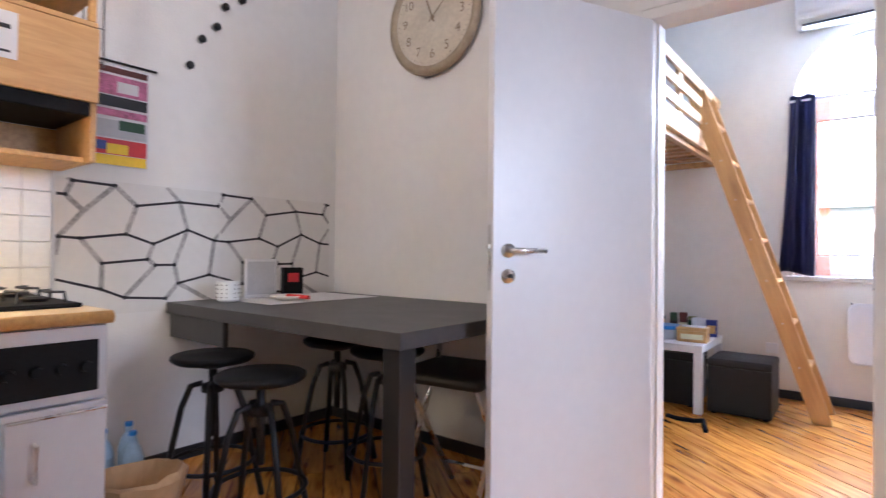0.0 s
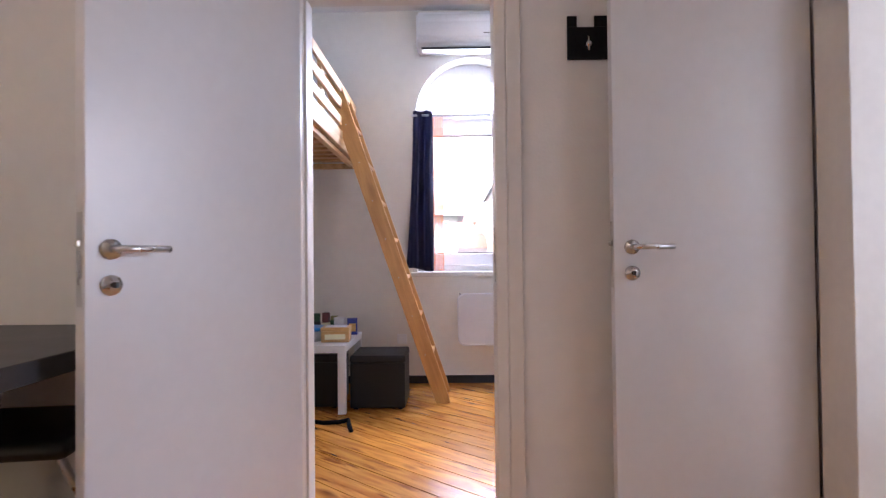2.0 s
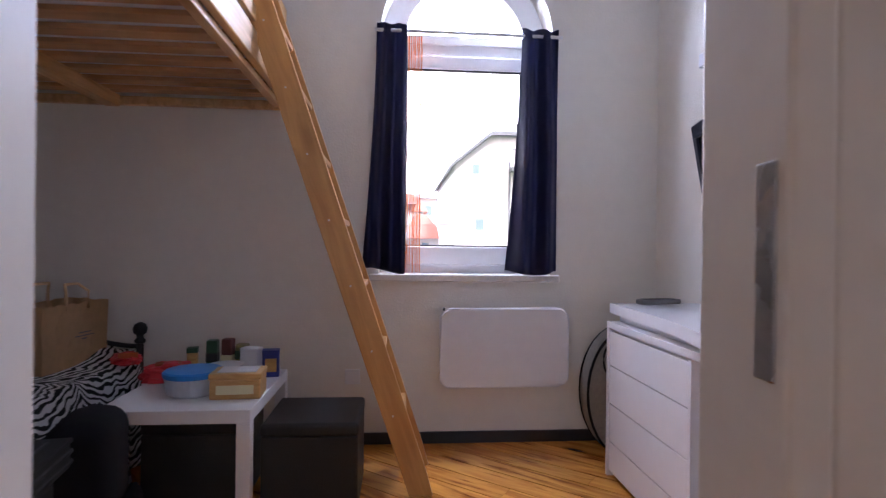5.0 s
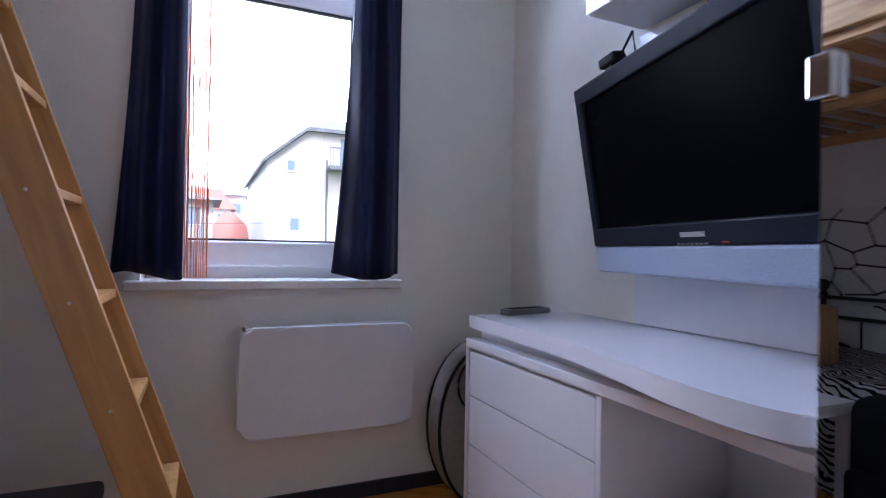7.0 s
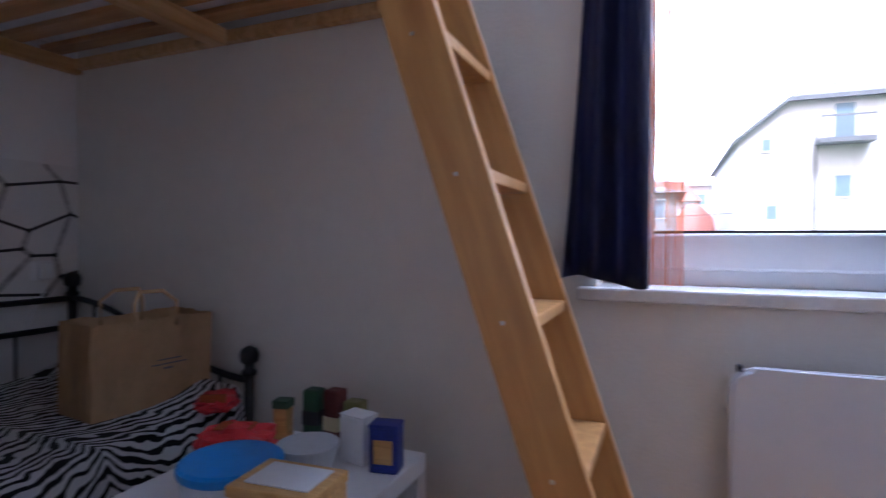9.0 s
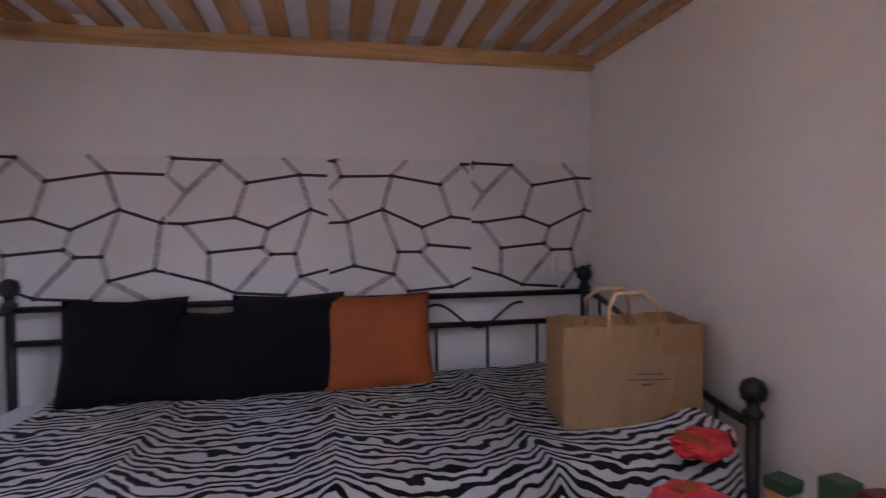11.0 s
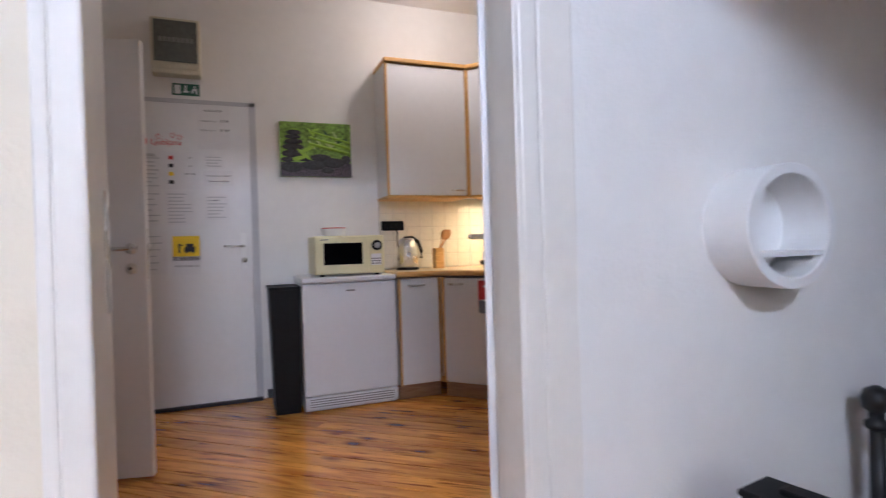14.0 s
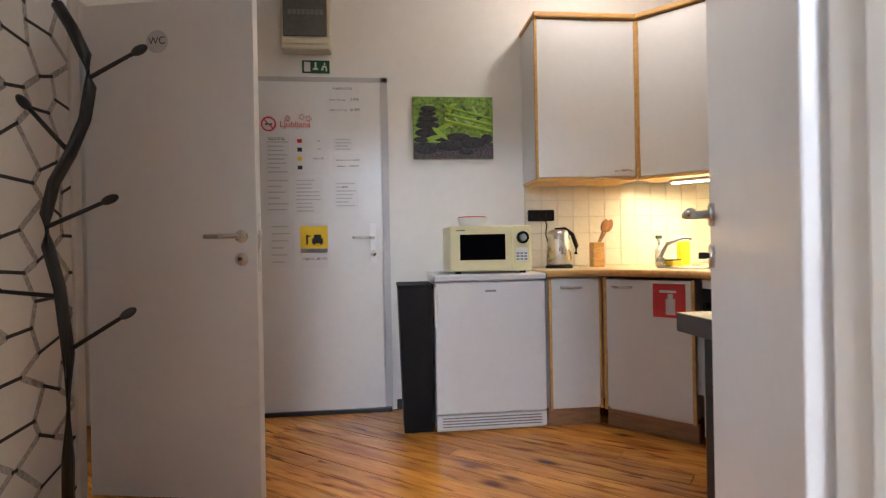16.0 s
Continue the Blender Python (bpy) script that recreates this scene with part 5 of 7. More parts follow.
tube(cb, [(XR - 0.03, 1.62, 1.775), (XR - 0.035, 1.66, 1.72), (XR - 0.03, 1.63, 1.66), (XR - 0.04, 1.66, 1.60), (XR - 0.03, 1.64, 1.52), (XR - 0.05, 1.60, 1.42)], 0.005, 6)
tube(cb, [(XR - 0.03, 1.62, 1.775), (XR - 0.035, 1.60, 1.70), (XR - 0.03, 1.64, 1.62), (XR - 0.04, 1.63, 1.5)], 0.004, 6)
tagged(part("power_cable", cb, "plastic", None, "", True), "black cables running up the wall to the shelf", "cable")
# grey hamper between desk and wall
hm = thing("laundry_hamper", "grey fabric pop-up hamper with black rim beside the desk", "hamper", pose(0.835, 2.20, 0))
bm = bmesh.new()
prism(bm, [(0.215 * math.cos(a), 0.33 + 0.33 * math.sin(a)) for a in np.linspace(0, math.tau, 36, endpoint=False)], -0.06, 0.06, Matrix.Rotation(radians(90), 4, 'X'))
part("fabric", bm, "hamper", hm)
for y in (-0.06, 0.06):
    bm = bmesh.new()
    tube(bm, [(0.215 * math.cos(a), y, 0.33 + 0.325 * math.sin(a)) for a in np.linspace(0, math.tau, 36, endpoint=False)], 0.007, 6, True)
    part("rim", bm, "plastic", hm, "black rim", True)
bm = bmesh.new()
tube(bm, [(-0.09 + 0.05 * math.cos(a), -0.068, 0.50 + 0.085 * math.sin(a)) for a in np.linspace(1.2, 5.6, 16)], 0.005, 6)
part("strap", bm, "plastic", hm, "black strap loop")
# mirrored wardrobe
wd = thing("wardrobe", "white wardrobe with a full-height mirror door", "wardrobe", pose(0, 0, 0))
MX, MY = 0.40, 0.615
part("carcass", one(MX + 0.022, XR - 0.003, P1 + 0.022, MY - 0.01, 0.0, 2.35, 0.003), "board", wd)
mdoor = part("door", one(MX + 0.006, MX + 0.02, P1 + 0.024, MY, 0.02, 2.33, 0.002), "frame", wd)
part("mirror", one(MX, MX + 0.005, P1 + 0.026, MY - 0.002, 0.024, 2.326), "mirror", mdoor, "silvered mirror sheet")
part("handle", one(MX - 0.016, MX - 0.001, MY - 0.022, MY + 0.006, 1.20, 1.25, 0.003), "chrome", mdoor, "chrome clip handle")

# wall socket and a dark strap lying on the floor
st = bmesh.new()
tube(st, [(-1.02, 1.36, 0.012), (-0.95, 1.33, 0.013), (-0.86, 1.34, 0.012), (-0.80, 1.36, 0.02), (-0.78, 1.28, 0.012), (-0.75, 1.18, 0.01)], 0.014, 8)
tagged(part("strap", st, "blackcloth", None, "", True), "black backpack strap lying on the floor", "strap")
bp_ = thing("backpack", "black backpack leaning against the daybed", "backpack", pose(-1.30, 1.33, 0, 0, 0, 105))
bm = one(-0.16, 0.16, -0.10, 0.10, 0.0, 0.51, 0.075, 4)
part("bag_body", bm, "blackcloth", bp_, "", True)
part("pocket", one(-0.12, 0.12, -0.145, -0.085, 0.04, 0.24, 0.04, 3), "blackcloth", bp_, "", True)
for sx in (-0.08, 0.08):
    bm = bmesh.new()
    tube(bm, [(sx, 0.09, 0.43), (sx, 0.15, 0.40), (sx, 0.16, 0.25), (sx * 1.3, 0.11, 0.06)], 0.018, 8)
    part("strap", bm, "blackcloth", bp_, "", True)
tagged(part("wall_socket", one(-0.60, -0.52, W - 0.010, W, 0.32, 0.40, 0.004), "white"), "white wall socket low on the wall", "socket")

# ---- kitchen ----
FYK = -2.40
fr = thing("refrigerator", "white under-counter refrigerator beside the worktop", "refrigerator", pose(-1.16, FYK, 0))
part("body", one(0, 0.60, -0.50, -0.045, 0.0, 0.81, 0.004), "enamel", fr)
part("door", one(0, 0.60, -0.043, 0.0, 0.105, 0.805, 0.008), "enamel", fr)
part("worktop", one(-0.004, 0.604, -0.50, 0.006, 0.812, 0.846, 0.008), "enamel", fr)
grl = part("plinth_grille", one(0.0, 0.60, -0.05, -0.004, 0.02, 0.098, 0.004), "enamel", fr)
for z in (0.035, 0.05, 0.065, 0.08):
    part("slot", one(0.03, 0.57, -0.004, -0.0025, z, z + 0.006), "greyink", fr)
part("handle", one(0.588, 0.606, 0.0, 0.028, 0.57, 0.79, 0.006), "white", fr)
part("badge", one(0.27, 0.33, 0.0, 0.0015, 0.752, 0.762), "greyink", fr)

mw = thing("microwave_oven", "cream microwave oven with a dial on the refrigerator", "microwave", pose(-1.105, FYK - 0.06, 0.8465))
part("case", one(0, 0.455, -0.33, 0, 0.012, 0.262, 0.006), "cream", mw)
part("foot", boxes((0.03, 0.06, -0.05, -0.02, 0, 0.0125), (0.39, 0.42, -0.05, -0.02, 0, 0.0125), (0.03, 0.06, -0.31, -0.28, 0, 0.0125), (0.39, 0.42, -0.31, -0.28, 0, 0.0125)), "plastic", mw)
part("door", one(0.105, 0.452, 0.0005, 0.014, 0.018, 0.256, 0.005), "cream", mw)
part("door_glass", one(0.15, 0.40, 0.0145, 0.016, 0.075, 0.215, 0.001), "screen", mw, "dark door window")
bm = bmesh.new()
rod(bm, (0.05, 0.0, 0.195), (0.05, 0.012, 0.195), 0.034, 0.034, 28)
part("dial_ring", bm, "plastic", mw, "black dial ring")
bm = bmesh.new()
rod(bm, (0.05, 0.0125, 0.195), (0.05, 0.026, 0.195), 0.02, 0.018, 24)
part("dial", bm, "steel", mw)
part("badge", one(0.37, 0.42, 0.0145, 0.0155, 0.234, 0.240), "greyink", mw)
part("panel", one(0.02, 0.09, 0.0005, 0.002, 0.065, 0.14), "white", mw)
for i in range(3):
    for j in range(3):
        part("button", one(0.026 + i * 0.022, 0.042 + i * 0.022, 0.002, 0.004, 0.072 + j * 0.016, 0.080 + j * 0.016), "greyink", mw)
bm = bmesh.new()
lathe(bm, [(0.06, 0), (0.07, 0.004), (0.085, 0.045), (0.088, 0.05), (0.078, 0.05), (0.02, 0.046)], 28)
bl = bmesh.new()
lathe(bl, [(0.079, 0.0505), (0.079, 0.056), (0.04, 0.058)], 28)
small("food_box", "white", bm, -0.80, FYK - 0.2, 1.1090, 0, "white plastic bowl with a red lid", "bowl", [("lid", bl, "red", "red lid")])

bb = thing("storage_bin", "tall narrow black bin beside the refrigerator", "bin", pose(-0.553, -2.46, 0))
bm = bmesh.new()
v = [bm.verts.new(c) for c in ((0.01, -0.30, 0), (0.165, -0.30, 0), (0.165, 0, 0), (0.01, 0, 0), (0, -0.30, 0.79), (0.185, -0.30, 0.79), (0.185, 0.01, 0.79), (0, 0.01, 0.79))]
for f in ((0, 1, 2, 3), (0, 4, 5, 1), (1, 5, 6, 2), (2, 6, 7, 3), (3, 7, 4, 0), (4, 7, 6, 5)):
    bm.faces.new([v[k] for k in f])
part("body", bm, "plastic", bb)
part("rim", boxes((-0.004, 0.189, 0.0, 0.014, 0.775, 0.795, 0.003), (-0.004, 0.189, -0.304, -0.29, 0.775, 0.795, 0.003), (0.175, 0.189, -0.29, 0.0, 0.775, 0.795, 0.003), (-0.004, 0.01, -0.29, 0.0, 0.775, 0.795, 0.003)), "plastic", bb)

# base units
B1 = (-1.175, FYK)
B2 = (-1.475, FYK + 0.02)
B3 = (-1.79, -2.03)
CF = -1.81


def strip_handle(p, x, z, m="steel"):
    bm = bmesh.new()
    tube(bm, [(x - 0.055, 0.0, z), (x - 0.05, 0.016, z), (x - 0.02, 0.024, z), (x + 0.02, 0.024, z), (x + 0.05, 0.016, z), (x + 0.055, 0.0, z)], 0.0075, 8)
    part("handle", bm, m, p, "pale bow handle", True)


c1 = thing("base_cabinet", "narrow white base cabinet with beech edges", "cabinet", pose(B2[0], FYK, 0))
part("carcass", one(0, 0.295, YE + 0.01 - FYK, -0.022, 0.10, 0.815), "board", c1)
part("door", one(0.014, 0.281, -0.02, 0.0, 0.115, 0.805, 0.002), "board", c1)
part("edge_trim", one(0.0, 0.013, -0.021, 0.001, 0.10, 0.812), "beech", c1, "beech edge strip")
part("edge_trim", one(0.282, 0.295, -0.021, 0.001, 0.10, 0.812), "beech", c1, "beech edge strip")
part("plinth", one(0, 0.295, -0.08, -0.05, 0.0, 0.099), "beechdark", c1, "brown plinth")
strip_handle(c1, 0.17, 0.765)
ang = math.degrees(math.atan2(B3[1] - B2[1], B3[0] - B2[0]))
ln = math.hypot(B3[0] - B2[0], B3[1] - B2[1])
c2 = thing("corner_cabinet", "white diagonal corner cabinet with a fire sign on its door", "cabinet", pose(B2[0], B2[1], 0, 0, 0, ang))
part("door", one(0.02, ln - 0.015, 0.0, 0.02, 0.115, 0.805, 0.002), "board", c2)
part("edge_trim", one(0.0, 0.018, 0.0, 0.022, 0.10, 0.812), "beech", c2, "beech edge strip")
part("edge_trim", one(ln - 0.014, ln, 0.0, 0.022, 0.10, 0.812), "beech", c2, "beech edge strip")
part("plinth", one(0.0, ln, 0.04, 0.06, 0, 0.099), "beechdark", c2, "brown plinth")
part("carcass", one(0.02, ln - 0.02, 0.021, 0.25, 0.10, 0.80), "board", c2)
bm = bmesh.new()
tube(bm, [(0.05, 0.0, 0.765), (0.055, -0.016, 0.765), (0.08, -0.024, 0.765), (0.13, -0.024, 0.765), (0.155, -0.016, 0.765), (0.16, 0, 0.765)], 0.0075, 8)
part("handle", bm, "steel", c2, "pale bow handle", True)
fs = part("fire_sign", one(ln - 0.20, ln - 0.04, -0.0025, -0.0005, 0.62, 0.79, 0.001), "red", c2, "red fire extinguisher sign")
bm = boxes((ln - 0.135, ln - 0.09, -0.004, -0.0026, 0.635, 0.715), (ln - 0.125, ln - 0.10, -0.004, -0.0026, 0.715, 0.74), (ln - 0.165, ln - 0.085, -0.004, -0.0026, 0.745, 0.757))
part("extinguisher_mark", bm, "sheetpaper", c2, "white pictogram")
# cooker on the west wall
ck = thing("cooker", "white gas cooker with a black control panel and beech edge", "cooker", pose(CF, -2.0, 0))
part("body", one(XK + 0.002 - CF, -0.022, 0.01, 0.37, 0.0, 0.82), "enamel", ck)
part("panel_frame", one(-0.02, 0.004, 0.01, 0.37, 0.60, 0.815, 0.003), "enamel", ck)
part("control_panel", one(0.0045, 0.012, 0.02, 0.345, 0.625, 0.775, 0.003), "plastic", ck, "black control panel")
for y in (0.07, 0.13, 0.19, 0.25, 0.31):
    bm = bmesh.new()
    rod(bm, (0.012, y, 0.70), (0.032, y, 0.70), 0.017, 0.014, 16)
    part("knob", bm, "plastic", ck, "black knob")
part("oven_door", one(-0.02, 0.004, 0.01, 0.37, 0.06, 0.592, 0.004), "enamel", ck)
bm = bmesh.new()
tube(bm, [(0.004, 0.19, 0.50), (0.03, 0.19, 0.50), (0.03, 0.19, 0.40), (0.004, 0.19, 0.40)], 0.006, 8)
part("door_handle", bm, "steel", ck)
tw_ = bmesh.new()
n = 14
rows = []
for i in range(n + 1):
    y = 0.02 + 0.10 * i / n
    rows.append([tw_.verts.new((0.038 + 0.004 * math.sin(i * 1.1) * (0.3 + k / 5), y, 0.582 - k * 0.062)) for k in range(6)])
for a, b_ in zip(rows, rows[1:]):
    for k in range(5):
        tw_.faces.new((a[k], b_[k], b_[k + 1], a[k + 1]))
bmesh.ops.solidify(tw_, geom=tw_.faces[:], thickness=0.004)
rodb = bmesh.new()
rod(rodb, (0.03, 0.02, 0.575), (0.03, 0.36, 0.575), 0.005, 0.005, 8)
part("towel_rail", rodb, "steel", ck)
tagged(part("tea_towel", tw_, "towel"), "pale blue tea towel hanging from the cooker rail", "towel").matrix_world = pose(CF, -2.0, 0)
# worktop
bm = bmesh.new()
prism(bm, [(-1.165, YE + 0.002), (-1.165, FYK + 0.012), (B2[0], FYK + 0.03), (B3[0] + 0.012, B3[1] + 0.005), (CF + 0.02, -1.625), (XK + 0.002, -1.625), (XK + 0.002, YE + 0.002)], 0.822, 0.858)
wt = thing("worktop", "pale worktop with a rounded beech front edge", "worktop", pose(0, 0, 0))
part("board", bm, "counter", wt)
bm = bmesh.new()
tube(bm, [(-1.165, FYK + 0.014, 0.84), (B2[0], FYK + 0.032, 0.84), (B3[0] + 0.014, B3[1] + 0.005, 0.84), (CF + 0.022, -1.625, 0.84)], 0.019, 10)
part("front_edge", bm, "beech", wt, "beech front edge", True)
# hob
hb = thing("gas_hob", "black enamel gas hob with pan supports", "hob", pose(-2.22, -1.83, 0.8585))
part("plate", one(-0.27, 0.27, -0.18, 0.18, 0, 0.014, 0.005), "plastic", hb)
for cx in (-0.13, 0.13):
    for cy in (-0.09, 0.09):
        bm = bmesh.new()
        lathe(bm, [(0.035, 0.014), (0.04, 0.024), (0.02, 0.03)], 18, Matrix.Translation((cx, cy, 0)))
        part("burner", bm, "black", hb)
        bm = bmesh.new()
        for k in range(4):
            a = k * math.pi / 2 + 0.78
            tube(bm, [(cx + 0.03 * math.cos(a), cy + 0.03 * math.sin(a), 0.045), (cx + 0.10 * math.cos(a), cy + 0.085 * math.sin(a), 0.045), (cx + 0.105 * math.cos(a), cy + 0.09 * math.sin(a), 0.014)], 0.005, 6)
        part("pan_support", bm, "black", hb)
# sink
sk = thing("sink", "steel sink with a mixer tap in the corner worktop", "sink", pose(-2.02, -2.34, 0.8585, 0, 0, 40))
bm = bmesh.new()
lathe(bm, [(0.13, 0.001), (0.225, 0.001), (0.225, 0.007), (0.20, 0.008), (0.19, 0.003), (0.05, 0.002)], 36)
part("basin", bm, "steel", sk, "", True)
bm = bmesh.new()
tube(bm, [(0.05, -0.20, 0.0), (0.05, -0.20, 0.06), (0.03, -0.17, 0.13), (-0.0, -0.08, 0.165), (-0.01, -0.05, 0.15)], 0.012, 10)
part("tap", bm, "chrome", sk, "chrome curved tap", True)
bm = bmesh.new()
lathe(bm, [(0.027, 0.0), (0.027, 0.05), (0.015, 0.06)], 16, Matrix.Translation((0.05, -0.20, 0)))
part("tap_base", bm, "chrome", sk, "", True)
bm = bmesh.new()
lathe(bm, [(0.032, 0), (0.034, 0.01), (0.03, 0.1), (0.012, 0.125), (0.012, 0.15), (0.02, 0.152), (0.018, 0.165)], 18)
small("soap_bottle", "clear", bm, -1.98, -2.70, 0.8585, 0, "clear dish soap bottle with a green cap", "bottle", [("cap", one(-0.012, 0.025, -0.01, 0.01, 0.165, 0.185, 0.003), "green", "green pump cap"), ("label_band", one(-0.02, 0.02, 0.0322, 0.0335, 0.03, 0.08), "sheetpaper", "white label")])
small("detergent_bottle", "yellow", one(-0.04, 0.04, -0.025, 0.025, 0, 0.15, 0.015, 3), -2.12, -2.68, 0.8585, 25, "yellow detergent bottle by the sink", "bottle", [("cap", one(-0.015, 0.015, -0.012, 0.012, 0.15, 0.18, 0.004), "red", "red cap")])
small("sponge", "yellow", one(-0.045, 0.045, -0.03, 0.03, 0, 0.028, 0.005), -1.93, -2.47, 0.8665, 30, "yellow and green sponge at the sink", "sponge", [("scourer", one(-0.045, 0.045, -0.03, 0.03, 0.0282, 0.036, 0.002), "green", "green scouring pad")])
# kettle
kt = thing("kettle", "brushed steel electric kettle on the worktop", "kettle", pose(-1.34, -2.70, 0.8585))
bm = bmesh.new()
lathe(bm, [(0.072, 0.018), (0.076, 0.03), (0.070, 0.12), (0.060, 0.20), (0.052, 0.222), (0.03, 0.23)], 28)
part("body", bm, "steel", kt, "", True)
bm = bmesh.new()
lathe(bm, [(0.08, 0.0), (0.082, 0.008), (0.074, 0.017)], 28)
part("base", bm, "plastic", kt, "black base")
bm = bmesh.new()
tube(bm, [(0.02, 0.0, 0.228), (-0.04, 0.0, 0.232), (-0.085, 0, 0.20), (-0.11, 0.0, 0.13), (-0.105, 0, 0.08)], 0.013, 10)
part("handle", bm, "plastic", kt, "black curved handle", True)
part("gauge", one(0.02, 0.045, 0.058, 0.067, 0.07, 0.17, 0.004), "sheetpaper", kt, "pale water gauge")
us = thing("utensil_holder", "wooden utensil holder with two wooden spatulas", "holder", pose(-1.585, -2.72, 0.8585))
part("box", one(-0.035, 0.035, -0.035, 0.035, 0, 0.15, 0.004), "beech", us)
for top, wide in ((-0.055, 0.026), (-0.085, 0.022)):
    bm = bmesh.new()
    rod(bm, (0.008, 0.0, 0.10), (top * 0.75, 0.004 + top * 0.1, 0.215), 0.006, 0.007, 8)
    ball(bm, (0, 0, 0), 0.03, wide / 0.03, 0.25, 1.35, 14)
    bmesh.ops.transform(bm, matrix=Matrix.Translation((top, 0.004 + top * 0.1, 0.25)) @ Matrix.Rotation(-0.38, 4, 'Y'), verts=[v for v in bm.verts if v.co.length < 0.05])
    part("spatula", bm, "spoonwood", us, "brown wooden spatula", True)
so = thing("power_socket", "black double socket on the tiles", "socket", pose(-1.29, YE + 0.012, 1.185))
part("plate", one(-0.085, 0.085, 0, 0.022, -0.035, 0.035, 0.006), "plastic", so)
for x in (-0.045, 0.0, 0.045):
    bm = bmesh.new()
    rod(bm, (x, 0.022, 0), (x, 0.026, 0), 0.02, 0.02, 18)
    part("outlet", bm, "plastic", so)
bm = bmesh.new()
tube(bm, [(-0.02, 0.03, -0.03), (-0.025, 0.05, -0.06), (-0.02, 0.04, -0.12), (-0.05, 0.10, -0.32)], 0.004, 6)
part("cord", bm, "plastic", so)

# upper cabinets
u1 = thing("wall_cabinet", "white wall cabinet with beech edges above the worktop", "cabinet", pose(-1.795, -2.60, 1.37))
part("carcass", one(0, 0.61, YE + 0.004 + 2.60, -0.021, 0.018, 0.945), "board", u1)
part("door", one(0.012, 0.598, -0.019, 0.001, 0.022, 0.938, 0.002), "board", u1)
part("edge_trim", one(0.0, 0.011, -0.02, 0.003, 0.018, 0.945), "beech", u1, "beech edge strip")
part("edge_trim", one(0.599, 0.612, -0.02, 0.003, 0.018, 0.945), "beech", u1, "beech edge strip")
part("light_pelmet", one(0, 0.612, -0.31, 0.006, 0.0, 0.018, 0.004), "beech", u1, "beech lower edge")
part("cornice", one(0, 0.62, -0.31, 0.022, 0.946, 0.975, 0.006), "beech", u1, "beech top moulding")
strip_handle(u1, 0.08, 0.055)
V1, V2 = (-1.797, -2.60), (-2.30, -2.06)
an2 = math.degrees(math.atan2(V2[1] - V1[1], V2[0] - V1[0]))
l2 = math.hypot(V2[0] - V1[0], V2[1] - V1[1])
u2 = thing("corner_wall_cabinet", "white diagonal wall cabinet with beech edges", "cabinet", pose(V1[0], V1[1], 1.37, 0, 0, an2))
part("carcass", one(0.0, l2, 0.022, 0.24, 0.018, 0.945), "board", u2)
part("door", one(0.016, l2 - 0.016, 0.0, 0.02, 0.022, 0.938, 0.002), "board", u2)
part("edge_trim", one(0.0, 0.014, -0.001, 0.021, 0.018, 0.945), "beech", u2, "beech edge strip")
part("edge_trim", one(l2 - 0.014, l2, -0.001, 0.021, 0.018, 0.945), "beech", u2, "beech edge strip")
part("light_pelmet", one(0, l2, -0.004, 0.24, 0.0, 0.018, 0.004), "beech", u2, "beech lower edge")
part("cornice", one(-0.005, l2, -0.022, 0.24, 0.946, 0.975, 0.006), "beech", u2, "beech top moulding")
bm = bmesh.new()
tube(bm, [(l2 - 0.19, 0.0, 0.055), (l2 - 0.185, -0.016, 0.055), (l2 - 0.155, -0.024, 0.055), (l2 - 0.115, -0.024, 0.055), (l2 - 0.085, -0.016, 0.055), (l2 - 0.08, 0.0, 0.055)], 0.0075, 8)
part("handle", bm, "steel", u2, "pale bow handle", True)
ul = thing("under_cabinet_light", "glowing tube light under the corner cabinet", "lamp", pose(-2.17, -2.41, 1.346, 0, 0, an2))
part("housing", one(-0.26, 0.26, 0.0, 0.05, 0.008, 0.022, 0.003), "white", ul)
part("tube", one(-0.25, 0.25, 0.008, 0.042, 0.0, 0.0078, 0.003), "tube", ul, "glowing tube")
# extractor hood cabinet over the hob
hd = thing("hood_cabinet", "beech cabinet with an extractor hood above the hob", "cabinet", pose(-2.28, -2.02, 1.37))
part("front", one(-0.02, 0.0, 0.01, 0.52, 0.22, 0.50, 0.004), "beechlight", hd)
part("side", one(XK + 0.004 + 2.28, -0.021, 0.50, 0.52, 0.0, 0.50, 0.003), "beechlight", hd)
part("upper_shelf", one(XK + 0.004 + 2.28, -0.002, 0.01, 0.515, 0.502, 0.522, 0.003), "beechlight", hd)
part("hood", one(XK + 0.01 + 2.28, -0.022, 0.02, 0.498, 0.17, 0.24, 0.006), "plastic", hd, "dark hood underside")
part("lower_shelf", one(XK + 0.01 + 2.28, -0.07, 0.02, 0.498, 0.0, 0.02, 0.003), "beech", hd, "brown lower shelf")
part("back", one(XK + 0.004 + 2.28, XK + 0.016 + 2.28, 0.02, 0.498, 0.021, 0.168), "beech", hd)
part("label_sheet", one(0.0005, 0.002, 0.12, 0.27, 0.31, 0.47), "sheetpaper", hd, "white printed label")
part("label_text", one(0.002, 0.0028, 0.17, 0.25, 0.41, 0.425), "ink", hd)
part("label_text", one(0.002, 0.0028, 0.15, 0.25, 0.33, 0.338), "ink", hd)
part("post", one(-0.03, -0.005, 0.485, 0.51, 0.523, 1.2, 0.003), "beech", hd)
part("top_shelf", one(XK + 0.004 + 2.28, -0.002, 0.01, 0.515, 0.62, 0.64, 0.003), "yellowwood", hd)
